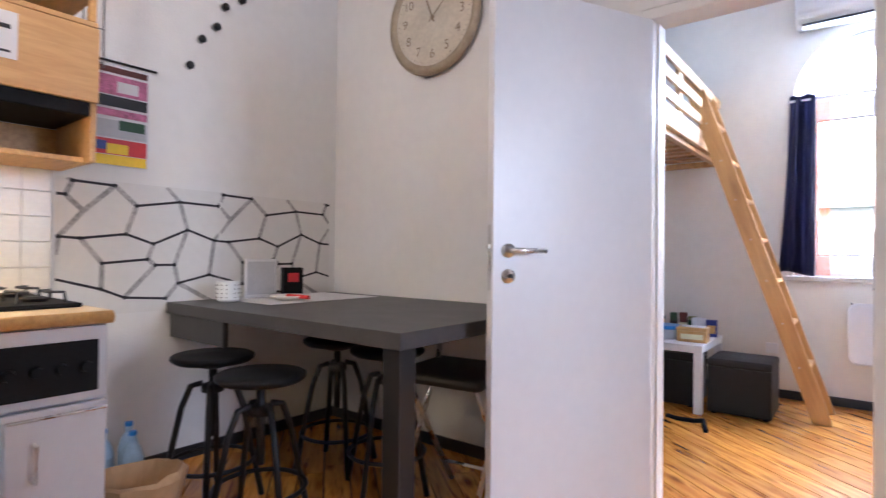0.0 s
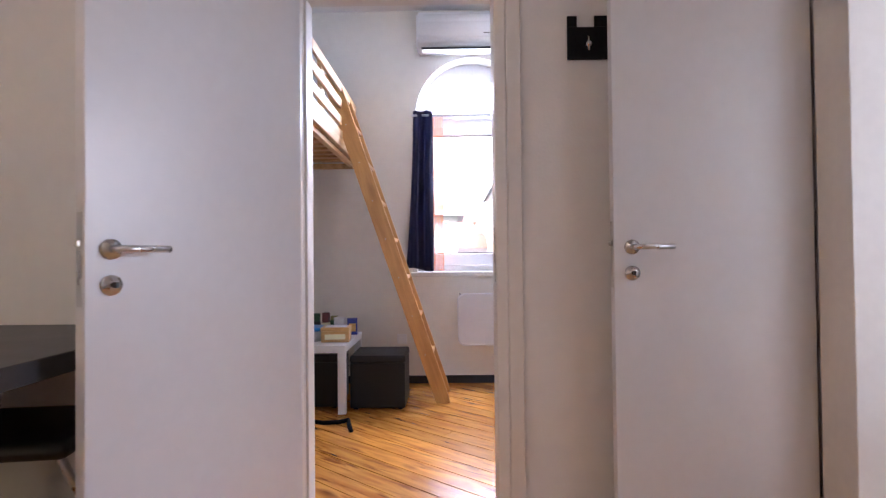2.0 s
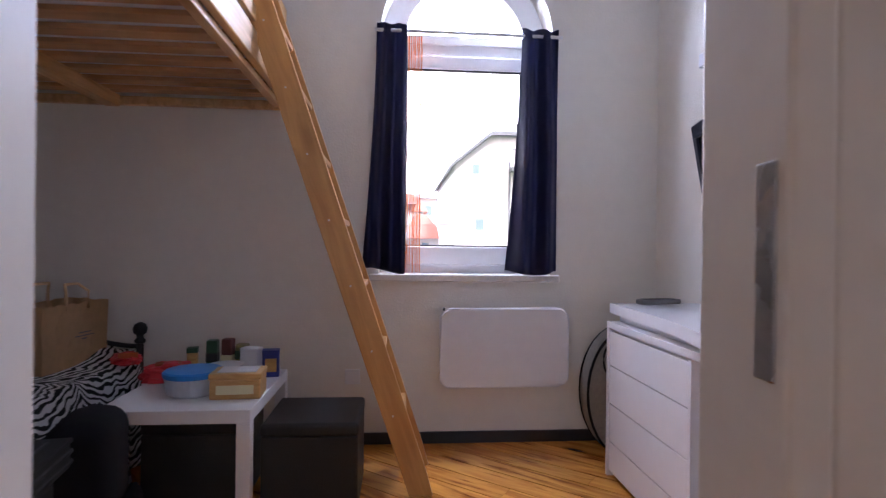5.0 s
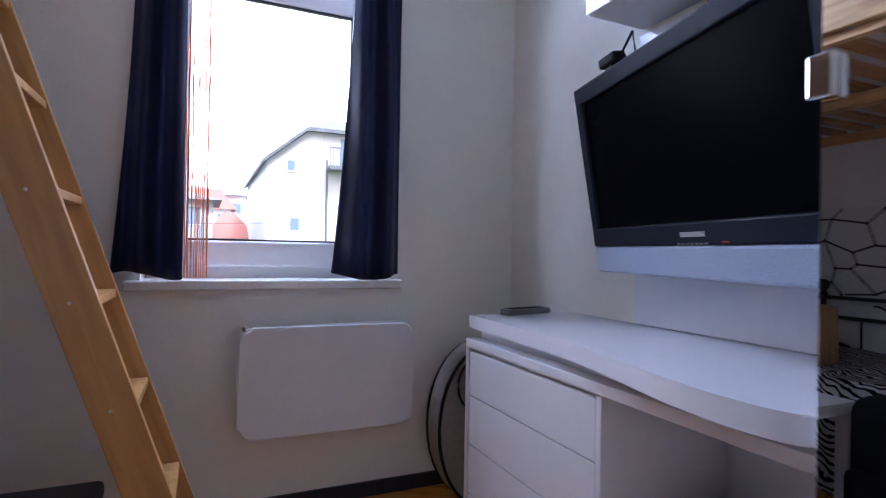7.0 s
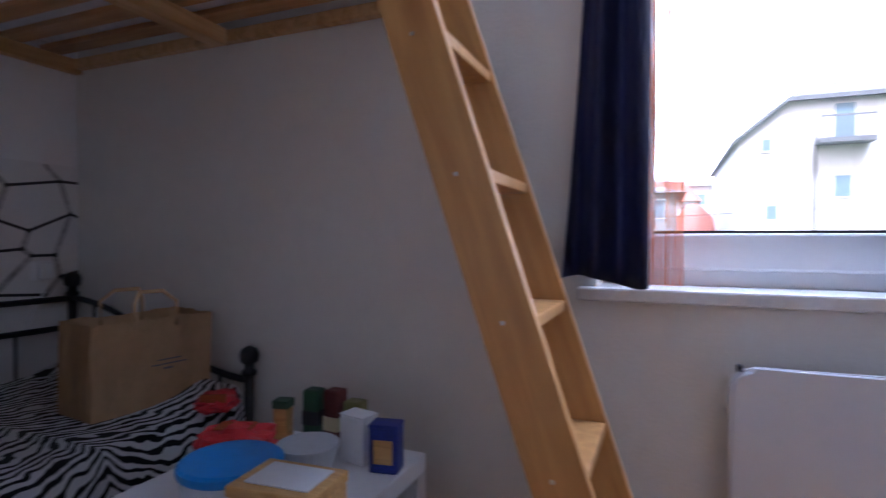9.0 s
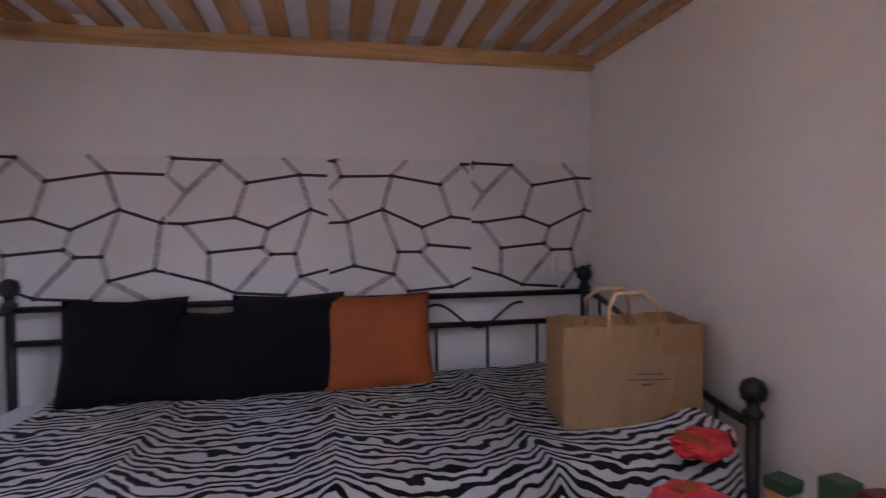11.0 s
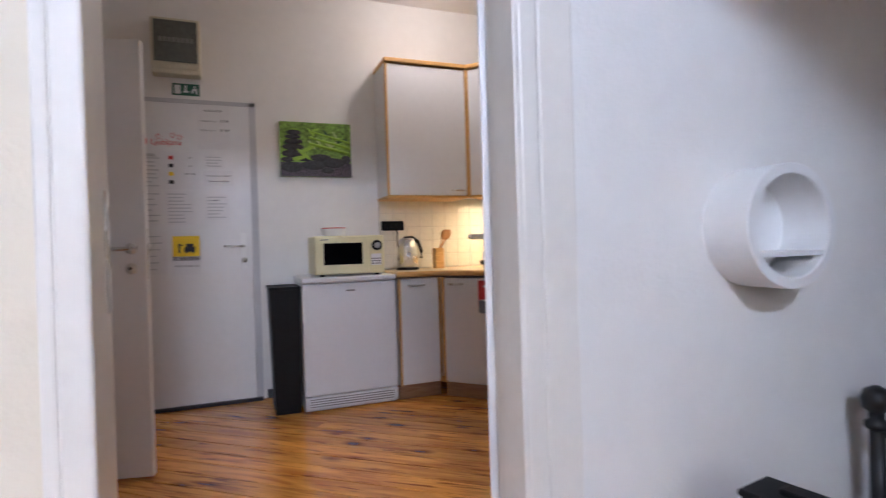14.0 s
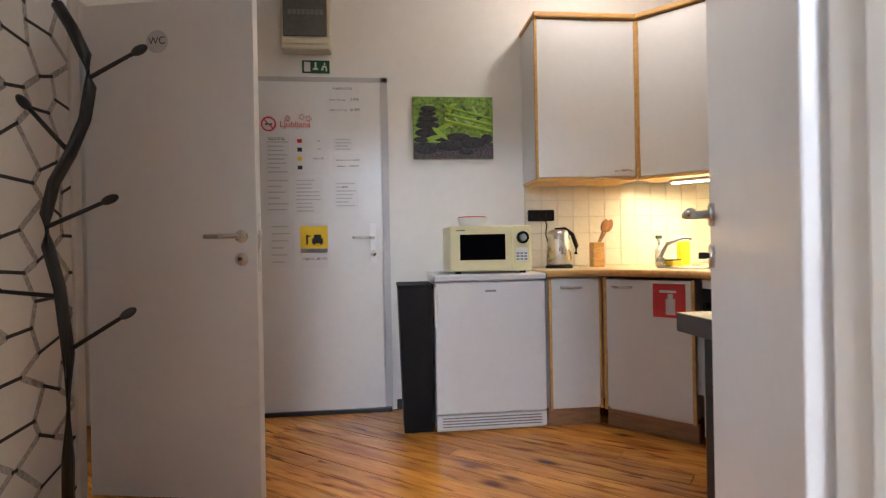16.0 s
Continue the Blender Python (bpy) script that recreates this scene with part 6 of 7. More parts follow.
# calendar poster, studs, clock
po = thing("wall_calendar", "colourful printed calendar sheets hanging from a wire", "calendar", pose(XK + 0.004, -1.43, 1.42, 0, 0, 90))
part("sheet", one(0.0, 0.28, -0.004, 0.0, 0.0, 0.46), "sheetpaper", po)
for z0, z1, mt in ((0.004, 0.045, "yellow"), (0.047, 0.112, "red"), (0.118, 0.19, "greylight"), (0.205, 0.235, "pinkprint"), (0.245, 0.29, "ink"), (0.295, 0.375, "pinkprint"), (0.385, 0.41, "maroon")):
    part("picture", one(0.01, 0.27, -0.0055, -0.0042, z0 * 1.09, z1 * 1.09), mt, po, "coloured printed picture")
part("blue_picture", one(0.02, 0.10, -0.0068, -0.0056, 0.07, 0.11), "navybox", po)
part("pale_picture", one(0.14, 0.23, -0.0068, -0.0056, 0.335, 0.385), "sheetpaper", po)
part("yellow_picture", one(0.10, 0.19, -0.0068, -0.0056, 0.055, 0.10), "yellow", po)
part("green_picture", one(0.15, 0.26, -0.0068, -0.0056, 0.165, 0.21), "green", po)
bm = bmesh.new()
rod(bm, (-0.02, -0.008, 0.47), (0.31, -0.008, 0.47), 0.006, 0.006, 8)
part("rail", bm, "black", po)
bm = bmesh.new()
for zz in (0.45, 0.6, 0.75):
    tube(bm, [(0.0, -0.01, zz), (0.08, -0.01, zz)], 0.003, 6)
tube(bm, [(0.0, -0.01, 0.43), (0.0, -0.01, 0.9)], 0.003, 6)
tube(bm, [(0.08, -0.01, 0.43), (0.08, -0.01, 0.9)], 0.003, 6)
part("wire", bm, "greyink", po)
for k, (y, z) in enumerate(((-0.965, 1.97), (-0.905, 2.12), (-0.825, 2.21), (-0.78, 2.33), (-0.685, 2.40))):
    s = thing("coat_stud", "small black wall stud", "hook", pose(XK, y, z, 0, 90, 0), group="row of wall studs")
    bm = bmesh.new()
    lathe(bm, [(0.010, 0.0), (0.010, 0.014), (0.018, 0.018), (0.020, 0.030), (0.011, 0.036)], 16)
    part("knob", bm, "black", s, "", True)
    bm = bmesh.new()
    lathe(bm, [(0.02, 0.0), (0.02, 0.003), (0.012, 0.004)], 16)
    part("base", bm, "steel", s)
ckm = Matrix.Translation((-1.87, P0 - 0.001, 2.33)) @ Matrix.Rotation(radians(90), 4, 'X')
cl = thing("wall_clock", "large round antique cream wall clock", "clock", ckm)
bm = bmesh.new()
lathe(bm, [(0.29, 0), (0.31, 0.006), (0.318, 0.025), (0.305, 0.045), (0.285, 0.05), (0.27, 0.035), (0.262, 0.03)], 56)
part("rim", bm, "clockrim", cl, "aged bronze rim", True)
bm = bmesh.new()
rod(bm, (0, 0, 0.028), (0, 0, 0.031), 0.262, 0.262, 56)
part("dial", bm, "clockface", cl, "aged cream dial")
for k in range(12):
    a = math.pi / 2 - (k + 1) * math.tau / 12
    writing(str(k + 1), cl, pose(0.20 * math.cos(a), 0.20 * math.sin(a), 0.0315, 0, 0, 0), 0.072, "clockink", "numeral")
bm = bmesh.new()
for k in range(60):
    a = k * math.tau / 60
    ball(bm, (0.247 * math.cos(a), 0.247 * math.sin(a), 0.031), 0.0025 if k % 5 else 0.004, 1, 1, 0.3, 6)
part("minute_marks", bm, "clockink", cl)
for a, L_, w in ((48, 0.19, 0.006), (-22, 0.11, 0.009)):
    bm = bmesh.new()
    box(bm, -0.03, L_, -w / 2, w / 2, 0.034, 0.036)
    hnd = part("clock_hand", bm, "clockink", cl)
    hnd.matrix_local = pose(0, 0, 0, 0, 0, 90 - a)
bm = bmesh.new()
lathe(bm, [(0.012, 0.031), (0.012, 0.038), (0.004, 0.04)], 14)
part("hub", bm, "clockink", cl)

# bar table in the corner
bt = thing("bar_table", "dark grey bar table fixed to the corner walls", "table", pose(0, 0, 0))
part("tabletop", one(XK + 0.003, -1.14, -1.055, P0 - 0.016, 0.735, 0.79, 0.003), "darktop", bt)
part("leg", one(-1.27, -1.19, -1.00, -0.92, 0, 0.734, 0.004), "black", bt)
part("wall_bracket", one(XK + 0.003, -2.20, -1.035, -1.01, 0.62, 0.734, 0.003), "darktop", bt)
part("place_mat", one(XK + 0.02, -2.20, -0.80, -0.10, 0.7903, 0.7925), "sheetpaper", bt, "white paper runner")


def stool(x, y, h, rz, label):
    s = thing("bar_stool", label, "stool", pose(x, y, 0, 0, 0, rz), group="black bar stools")
    bm = bmesh.new()
    lathe(bm, [(0.02, h - 0.028), (0.15, h - 0.03), (0.165, h - 0.018), (0.165, h - 0.006), (0.155, h), (0.02, h + 0.001)], 32)
    part("seat", bm, "plastic", s, "", True)
    bm = bmesh.new()
    rod(bm, (0, 0, h - 0.34), (0, 0, h - 0.028), 0.016, 0.016, 14)
    lathe(bm, [(0.03, h - 0.16), (0.045, h - 0.155), (0.045, h - 0.125), (0.03, h - 0.12)], 18)
    lathe(bm, [(0.10, h - 0.032), (0.10, h - 0.04), (0.03, h - 0.06)], 18)
    part("column", bm, "black", s, "", True)
    for k in range(4):
        a = k * math.pi / 2 + 0.785
        c, sn = math.cos(a), math.sin(a)
        bm = bmesh.new()
        tube(bm, [(0.04 * c, 0.04 * sn, h - 0.12), (0.085 * c, 0.085 * sn, h - 0.13), (0.12 * c, 0.12 * sn, h - 0.22), (0.20 * c, 0.20 * sn, 0.0)], 0.0125, 8)
        part("leg", bm, "black", s, "", True)
    bm = bmesh.new()
    r = 0.20 - (0.20 - 0.12) * 0.16 / (h - 0.22)
    tube(bm, [(r * math.cos(a), r * math.sin(a), 0.165) for a in np.linspace(0, math.tau, 28, endpoint=False)], 0.009, 8, True)
    part("foot_ring", bm, "black", s, "", True)


stool(-2.16, -1.10, 0.61, 10, "black metal bar stool with a round seat before the table")
stool(-1.78, -1.12, 0.59, 35, "black metal bar stool beside the table corner")
stool(-2.05, -0.52, 0.62, 20, "black metal bar stool under the table")
stool(-1.68, -0.55, 0.62, 60, "black metal bar stool under the table")
fd = thing("folding_stool", "black padded folding stool with grey metal legs under the table", "stool", pose(-1.33, -0.50, 0, 0, 0, 8))
bm = one(-0.20, 0.20, -0.20, 0.20, 0.53, 0.575, 0.022, 3)
part("seat", bm, "leather", fd, "", True)
for sx in (-0.17, 0.17):
    bm = bmesh.new()
    tube(bm, [(sx, -0.22, 0.0), (sx, 0.12, 0.53), (sx, 0.165, 0.70)], 0.011, 8)
    part("leg", bm, "steel", fd, "grey metal tube", True)
    bm = bmesh.new()
    tube(bm, [(sx * 0.9, 0.24, 0.0), (sx * 0.9, -0.14, 0.53)], 0.011, 8)
    part("leg", bm, "steel", fd, "grey metal tube", True)
bm = bmesh.new()
rod(bm, (-0.155, 0.16, 0.11), (0.155, 0.16, 0.11), 0.008, 0.008, 8)
part("stretcher", bm, "steel", fd)
bm = bmesh.new()
lathe(bm, [(0.04, 0), (0.055, 0.01), (0.055, 0.10), (0.05, 0.10), (0.046, 0.012)], 24)
small("cup", "white", bm, -2.48, -0.85, 0.7927, 0, "white patterned mug on the bar table", "cup", [("dots", boxes(*[(0.0555 * math.cos(a) - 0.002, 0.0555 * math.cos(a) + 0.002, 0.0555 * math.sin(a) - 0.002, 0.0555 * math.sin(a) + 0.002, z, z + 0.006) for a in np.linspace(0, 5.6, 14) for z in (0.02, 0.04, 0.06, 0.08)]), "greyink", "printed dots")])
small("card_stand", "sheetpaper", one(-0.085, 0.085, -0.012, 0.012, 0, 0.21, 0.003), -2.56, -0.62, 0.7927, 78, "grey card standing on the bar table", "card", [("grey_face", one(-0.075, 0.075, -0.0135, -0.0122, 0.02, 0.195), "greylight", "grey face")])
small("tea_carton", "plastic", one(-0.055, 0.055, -0.03, 0.03, 0, 0.16, 0.003), -2.56, -0.42, 0.7927, 70, "dark printed tea carton on the bar table", "carton", [("print_mark", one(-0.03, 0.03, -0.0312, -0.0302, 0.08, 0.13), "red", "red print")])
bm = bmesh.new()
lathe(bm, [(0.05, 0), (0.06, 0.006), (0.10, 0.02), (0.10, 0.025), (0.03, 0.012)], 28)
small("saucer", "white", bm, -2.36, -0.58, 0.7927, 0, "white saucer on the bar table", "saucer", [("paste_tube", one(-0.02, 0.16, -0.01, 0.01, 0.012, 0.03, 0.004), "red", "red tube")])
# bottles and a bag on the floor by the cooker
pk = thing("paper_bag", "crumpled brown paper bag on the kitchen floor", "bag", pose(-2.08, -1.42, 0, 0, 0, 15))
bm = bmesh.new()
rng = random.Random(5)
lathe(bm, [(0.11, 0), (0.13, 0.01), (0.14, 0.12), (0.15, 0.22), (0.14, 0.235), (0.12, 0.12)], 18)
for v in bm.verts:
    v.co += Vector((rng.uniform(-0.012, 0.012), rng.uniform(-0.012, 0.012), rng.uniform(-0.008, 0.008) if v.co.z > 0.02 else 0))
part("bag_body", bm, "paper", pk)
for k, (x, y) in enumerate(((-2.47, -1.40), (-2.36, -1.33), (-2.50, -1.29))):
    bm = bmesh.new()
    lathe(bm, [(0.038, 0), (0.042, 0.01), (0.042, 0.19), (0.03, 0.235), (0.014, 0.26), (0.014, 0.285)], 18)
    bl = bmesh.new()
    lathe(bl, [(0.016, 0.286), (0.016, 0.302), (0.008, 0.303)], 14)
    small("plastic_bottle", "bottleblue", bm, x, y, 0, 0, "pale blue plastic bottle on the kitchen floor", "bottle", [("cap", bl, "blue", "blue cap")])

# entrance wall pieces
fb = thing("fuse_box", "beige fuse box with a smoked flap above the entrance door", "fuse box", pose(-0.005, YE, 2.18))
part("housing", one(0, 0.29, 0.001, 0.10, 0, 0.36, 0.01, 2), "beige", fb)
part("flap", one(0.018, 0.272, 0.1005, 0.112, 0.075, 0.34, 0.004), "smoke", fb, "smoked plastic flap")
for k in range(8):
    part("breaker", one(0.04 + k * 0.026, 0.06 + k * 0.026, 0.1122, 0.1135, 0.20, 0.23), "greyink", fb)
part("ridge", one(0.01, 0.28, 0.1005, 0.108, 0.03, 0.06, 0.003), "beige", fb)
ex = thing("exit_sign", "green emergency exit sign above the door", "sign", pose(0.012, YE, 2.07))
part("plate", one(0, 0.165, 0.0, 0.004, 0, 0.078, 0.001), "exitgreen", ex)
part("white_door_mark", one(0.115, 0.152, 0.0041, 0.005, 0.010, 0.068), "sheetpaper", ex, "white door mark")
part("arrow_mark", boxes((0.078, 0.090, 0.0041, 0.005, 0.026, 0.066), (0.068, 0.10, 0.0041, 0.005, 0.020, 0.030)), "sheetpaper", ex, "white arrow")
part("running_mark", boxes((0.025, 0.035, 0.0041, 0.005, 0.05, 0.064), (0.018, 0.045, 0.0041, 0.005, 0.034, 0.046), (0.015, 0.024, 0.0041, 0.005, 0.012, 0.034), (0.036, 0.05, 0.0041, 0.005, 0.018, 0.032)), "sheetpaper", ex, "white pictogram")
# picture of stones and bamboo
pc = thing("canvas_picture", "canvas print of black stones and green bamboo", "picture", pose(-0.99, YE + 0.001, 1.545))
part("canvas", one(0, 0.50, 0.0, 0.025, 0, 0.385, 0.002), "bamboo", pc, "green blurred background")
part("wet_ground", one(0.0, 0.50, 0.0252, 0.0262, 0.0, 0.10), "gravel", pc, "dark wet gravel")
for x, z, a, b_ in ((0.42, 0.066, 0.075, 0.036), (0.27, 0.082, 0.085, 0.034), (0.13, 0.10, 0.085, 0.036), (0.04, 0.125, 0.06, 0.03), (0.22, 0.135, 0.075, 0.026), (0.33, 0.128, 0.055, 0.02), (0.45, 0.118, 0.05, 0.018),
                    (0.41, 0.160, 0.080, 0.028), (0.41, 0.207, 0.076, 0.024), (0.405, 0.246, 0.064, 0.019), (0.41, 0.279, 0.055, 0.016), (0.405, 0.309, 0.050, 0.020), (0.17, 0.045, 0.045, 0.02)):
    bm = bmesh.new()
    ball(bm, (x, 0.0262, z), 1.0, min(a, 0.498 - x, x - 0.002), 0.004, b_, 20)
    part("stone", bm, "stonedark", pc, "black pebble", True)
rng = random.Random(9)
for k in range(16):
    x, z = rng.uniform(0.06, 0.44), rng.uniform(0.20, 0.35)
    bm = bmesh.new()
    L_ = rng.uniform(0.05, 0.10)
    ball(bm, (0, 0, 0), 1.0, L_ / 2, 0.0008, rng.uniform(0.005, 0.011), 12)
    lf = part("blurred_leaf", bm, ("palegreen", "leafbright", "green")[k % 3], pc, "", True)
    lf.matrix_local = pose(min(max(x, L_ / 2), 0.5 - L_ / 2), 0.0258, z, 0, rng.uniform(-60, 60), 0)
for k in range(3):
    bm = bmesh.new()
    rod(bm, (0.30, 0.0240, 0.235 + 0.045 * k), (0.01, 0.0240, 0.17 + 0.04 * k), 0.011 - 0.002 * k, 0.012 - 0.002 * k, 10)
    part("bamboo_stem", bm, "leafbright", pc)
for x, z, a, L_ in ((0.335, 0.155, -38, 0.12), (0.30, 0.20, 28, 0.11), (0.37, 0.13, 12, 0.10)):
    bm = bmesh.new()
    ball(bm, (0, 0, 0), 1.0, L_ / 2, 0.0012, 0.014, 16)
    lf = part("leaf", bm, "leafbright", pc, "bright green leaf", True)
    lf.matrix_local = pose(x, 0.0312, z, 0, a, 0)

# coat rack, sign, wallpaper by the toilet door
network_panel("wallpaper_panel", 0.60, 1.9, pose(0.924, -1.825 + 0.60, 0.02, 0, 0, -90), 41, "white wallpaper strip with a black bar network beside the toilet door", cell=0.24)
rk = thing("coat_rack", "black metal tree-shaped coat rack beside the toilet door", "coat rack", pose(0.71, -1.38, 0))
trunk = [(0.0, 0, 0.02), (-0.005, 0, 0.35), (-0.012, 0, 0.68), (0.010, 0, 0.89), (0.042, 0, 1.02), (0.045, 0, 1.12), (0.02, 0, 1.22), (-0.03, 0, 1.31), (-0.075, 0, 1.42), (-0.092, 0, 1.52), (-0.08, 0, 1.62), (-0.04, 0, 1.71), (0.0, 0, 1.78)]
bm = bmesh.new()
tube(bm, trunk, 0.018, 10)
part("trunk", bm, "black", rk, "", True)
for (x0, z0), (x1, z1), dyb in (((-0.09, 1.55), (-0.22, 1.64), -0.02), ((-0.03, 1.31), (0.075, 1.45), 0.03), ((0.045, 1.08), (-0.12, 1.16), -0.02), ((0.0, 0.86), (0.17, 0.885), 0.03), ((-0.012, 0.69), (-0.165, 0.79), -0.03), ((0.0, 1.78), (0.06, 1.90), 0.0)):
    bm = bmesh.new()
    rod(bm, (x0, 0, z0), (x1, dyb, z1), 0.0075, 0.0065, 8)
    part("branch", bm, "black", rk, "", True)
    bm = bmesh.new()
    d = Vector((x1 - x0, dyb, z1 - z0)).normalized()
    ball(bm, (0, 0, 0), 0.015, 1, 1, 1.9, 12)
    bmesh.ops.transform(bm, matrix=Matrix.Translation(Vector((x1, dyb, z1)) + d * 0.015) @ d.to_track_quat('Z', 'Y').to_matrix().to_4x4(), verts=bm.verts)
    part("bud", bm, "black", rk, "", True)
bm = bmesh.new()
lathe(bm, [(0.15, 0), (0.15, 0.012), (0.03, 0.02)], 28)
part("base", bm, "black", rk)
sg = thing("door_sign", "black hanging sign board with steel hooks", "sign", pose(0.285, P0 - 0.002, 1.745))
part("board", one(0, 0.20, -0.010, 0.0, 0, 0.12, 0.002), "plastic", sg)
bm = bmesh.new()
rod(bm, (0.075, -0.011, 0.055), (0.075, -0.03, 0.05), 0.013, 0.01, 12)
rod(bm, (0.075, -0.02, 0.03), (0.075, -0.02, 0.08), 0.005, 0.005, 8)
part("hook", bm, "chrome", sg, "steel hook", True)
part("sign_text", boxes((0.165, 0.195, -0.0115, -0.0102, 0.085, 0.09), (0.172, 0.178, -0.0115, -0.0102, 0.07, 0.09)), "sheetpaper", sg)
for ta, tb in ((0.0, 0.035), (0.10, 0.20)):
    part("top_tab", one(ta, tb, -0.010, 0.0, 0.121, 0.16), "plastic", sg)
kc = thing("ceiling_lamp", "round white ceiling lamp in the kitchen", "lamp", pose(-1.50, -2.16, HK))
bm = bmesh.new()
lathe(bm, [(0.06, -0.02), (0.07, 0.0), (0.02, 0.0)], 24)
part("base", bm, "white", kc)

# tiles on the kitchen walls
tl = thing("tile_splashback", "cream square wall tiles above the worktop", "tiles", pose(0, 0, 0), kind="structure")
part("grout_bed", boxes((XK + 0.008, -1.19, YE, YE + 0.006, 0.859, 1.388), (XK, XK + 0.006, YE + 0.006, -1.53, 0.859, 1.388)), "grout", tl)
ts = 0.105


def tile_mesh(name, w, h):
    bm = one(0.0015, w - 0.0015, 0, 0.005, 0.0015, h - 0.0015, 0.0015, 1)
    me = bpy.data.meshes.new(name)
    bm.to_mesh(me)
    bm.free()
    me.materials.append(M["tile"])
    return me


tile_me = tile_mesh("tile", ts, ts)
for r in range(5):
    for c in range(14):
        o = new("tile", tile_me)
        o.parent, o.matrix_local = tl, pose(-1.19 - (c + 1) * ts, YE + 0.006, 0.86 + r * ts)
    for c in range(12):
        o = new("tile", tile_me)
        o.parent, o.matrix_local = tl, pose(XK + 0.006, -1.53 - c * ts, 0.86 + r * ts, 0, 0, -90)

# ---- bedroom seen through its doorway ----
b2 = thing("double_bed", "bed with pale blue sheet in the next bedroom", "bed", pose(1.75, -1.35, 0))
part("frame", one(0, 1.6, 0, 1.30, 0.05, 0.28, 0.01), "plastic", b2)
part("leg", boxes((0.05, 0.12, 0.05, 0.12, 0, 0.05), (1.45, 1.52, 0.05, 0.12, 0, 0.05), (0.05, 0.12, 1.18, 1.25, 0, 0.05), (1.45, 1.52, 1.18, 1.25, 0, 0.05)), "plastic", b2)
part("mattress", one(0.02, 1.58, 0.02, 1.28, 0.281, 0.45, 0.04, 3), "sheetblue", b2, "pale blue sheet")
bm = lump(0.62, 0.66, 0.17, 6.0)
bmesh.ops.translate(bm, vec=(0.42, 0.86, 0.451), verts=bm.verts)
dv = part("duvet", bm, "mattress", None, "", True)
dv.matrix_world = pose(1.75, -1.35, 0)
tagged(dv, "crumpled white duvet on the bedroom bed", "bedding")
pl = part("pillow", pillow_mesh(0.5, 0.4, 0.16), "red", None, "", True)
pl.matrix_world = pose(2.05, -0.22, 0.66, 60, 0, 10)
tagged(pl, "red pillow on the bedroom bed", "pillow")
pl = part("pillow", pillow_mesh(0.5, 0.4, 0.14), "blackcloth", None, "", True)
pl.matrix_world = pose(2.05, -0.12, 0.74, 75, 0, 6)
tagged(pl, "dark grey pillow behind the red one", "pillow")

# ---- outside ----
GZ = -4.5
bm = bmesh.new()
v = [bm.verts.new(c) for c in ((-900, W + 0.6, GZ), (900, W + 0.6, GZ), (900, 2500, GZ), (-900, 2500, GZ))]
bm.faces.new(v)
tagged(part("ground", bm, "grass"), "grassy ground outside", "ground", kind="structure")


def house(name, x0, x1, y0, y1, ze, zr, mat, roof, label, gable_x=True, wins=()):
    h = thing(name, label, "house", pose(0, 0, 0))
    bm = one(x0, x1, y0, y1, GZ, ze)
    part("wall", bm, mat, h)
    bm = bmesh.new()
    o = 0.5
    xm, ym = (x0 + x1) / 2, (y0 + y1) / 2
    if gable_x:
        a = [bm.verts.new(c) for c in ((x0 - o, y0 - o, ze - 0.15), (x1 + o, y0 - o, ze - 0.15), (x1 + o, y1 + o, ze - 0.15), (x0 - o, y1 + o, ze - 0.15), (xm, y0 + 2.2, zr), (xm, y1 - 2.2, zr))]
        for f in ((0, 1, 4), (1, 2, 5, 4), (2, 3, 5), (3, 0, 4, 5), (0, 3, 2, 1)):
            bm.faces.new([a[k] for k in f])
    else:
        a = [bm.verts.new(c) for c in ((x0 - o, y0 - o, ze - 0.15), (x1 + o, y0 - o, ze - 0.15), (x1 + o, y1 + o, ze - 0.15), (x0 - o, y1 + o, ze - 0.15), (x0 + 1.0, ym, zr), (x1 - 1.0, ym, zr))]
        for f in ((0, 1, 5, 4), (1, 2, 5), (2, 3, 4, 5), (3, 0, 4), (0, 3, 2, 1)):
            bm.faces.new([a[k] for k in f])
    part("roof", bm, roof, h)
    for wx, wz, ww, wh in wins:
        w = part("window", one(wx, wx + ww, y0 - 0.06, y0 - 0.005, wz, wz + wh), "white", h, "white framed window")
        part("pane", one(wx + 0.08, wx + ww - 0.08, y0 - 0.075, y0 - 0.062, wz + 0.08, wz + wh - 0.08), "pane", w)
    return h


h1 = thing("house", "white rendered gabled house with a grey tiled roof", "house")
bm = bmesh.new()
to_y = Matrix.Translation((0, 44, 0)) @ Matrix.Rotation(radians(90), 4, 'X')
prism(bm, [(2.8, GZ), (12.8, GZ), (12.8, 5.75), (10.7, 7.5), (4.9, 7.5), (2.8, 5.75)], 0, 14, to_y)
part("wall", bm, "facade", h1)
bm = bmesh.new()
lo = [(2.5, 29.6, 5.55), (4.8, 29.6, 7.45), (10.8, 29.6, 7.45), (13.1, 29.6, 5.55), (13.1, 44.4, 5.55), (2.5, 44.4, 5.55), (7.0, 33, 8.75), (8.8, 33, 8.75), (8.8, 44.4, 8.75), (7.0, 44.4, 8.75)]
for dz in (0.0, 0.2):
    a = [bm.verts.new((x, y, z + dz)) for x, y, z in lo]
    for f in ((1, 2, 7, 6), (0, 1, 6), (0, 6, 9, 5), (2, 3, 7), (3, 4, 8, 7), (6, 7, 8, 9)):
        bm.faces.new([a[k] for k in f])
    rim = a if dz == 0 else list(zip(rim, a))
for u, v in ((0, 1), (1, 2), (2, 3), (3, 4), (5, 0)):
    bm.faces.new((rim[u][0], rim[v][0], rim[v][1], rim[u][1]))
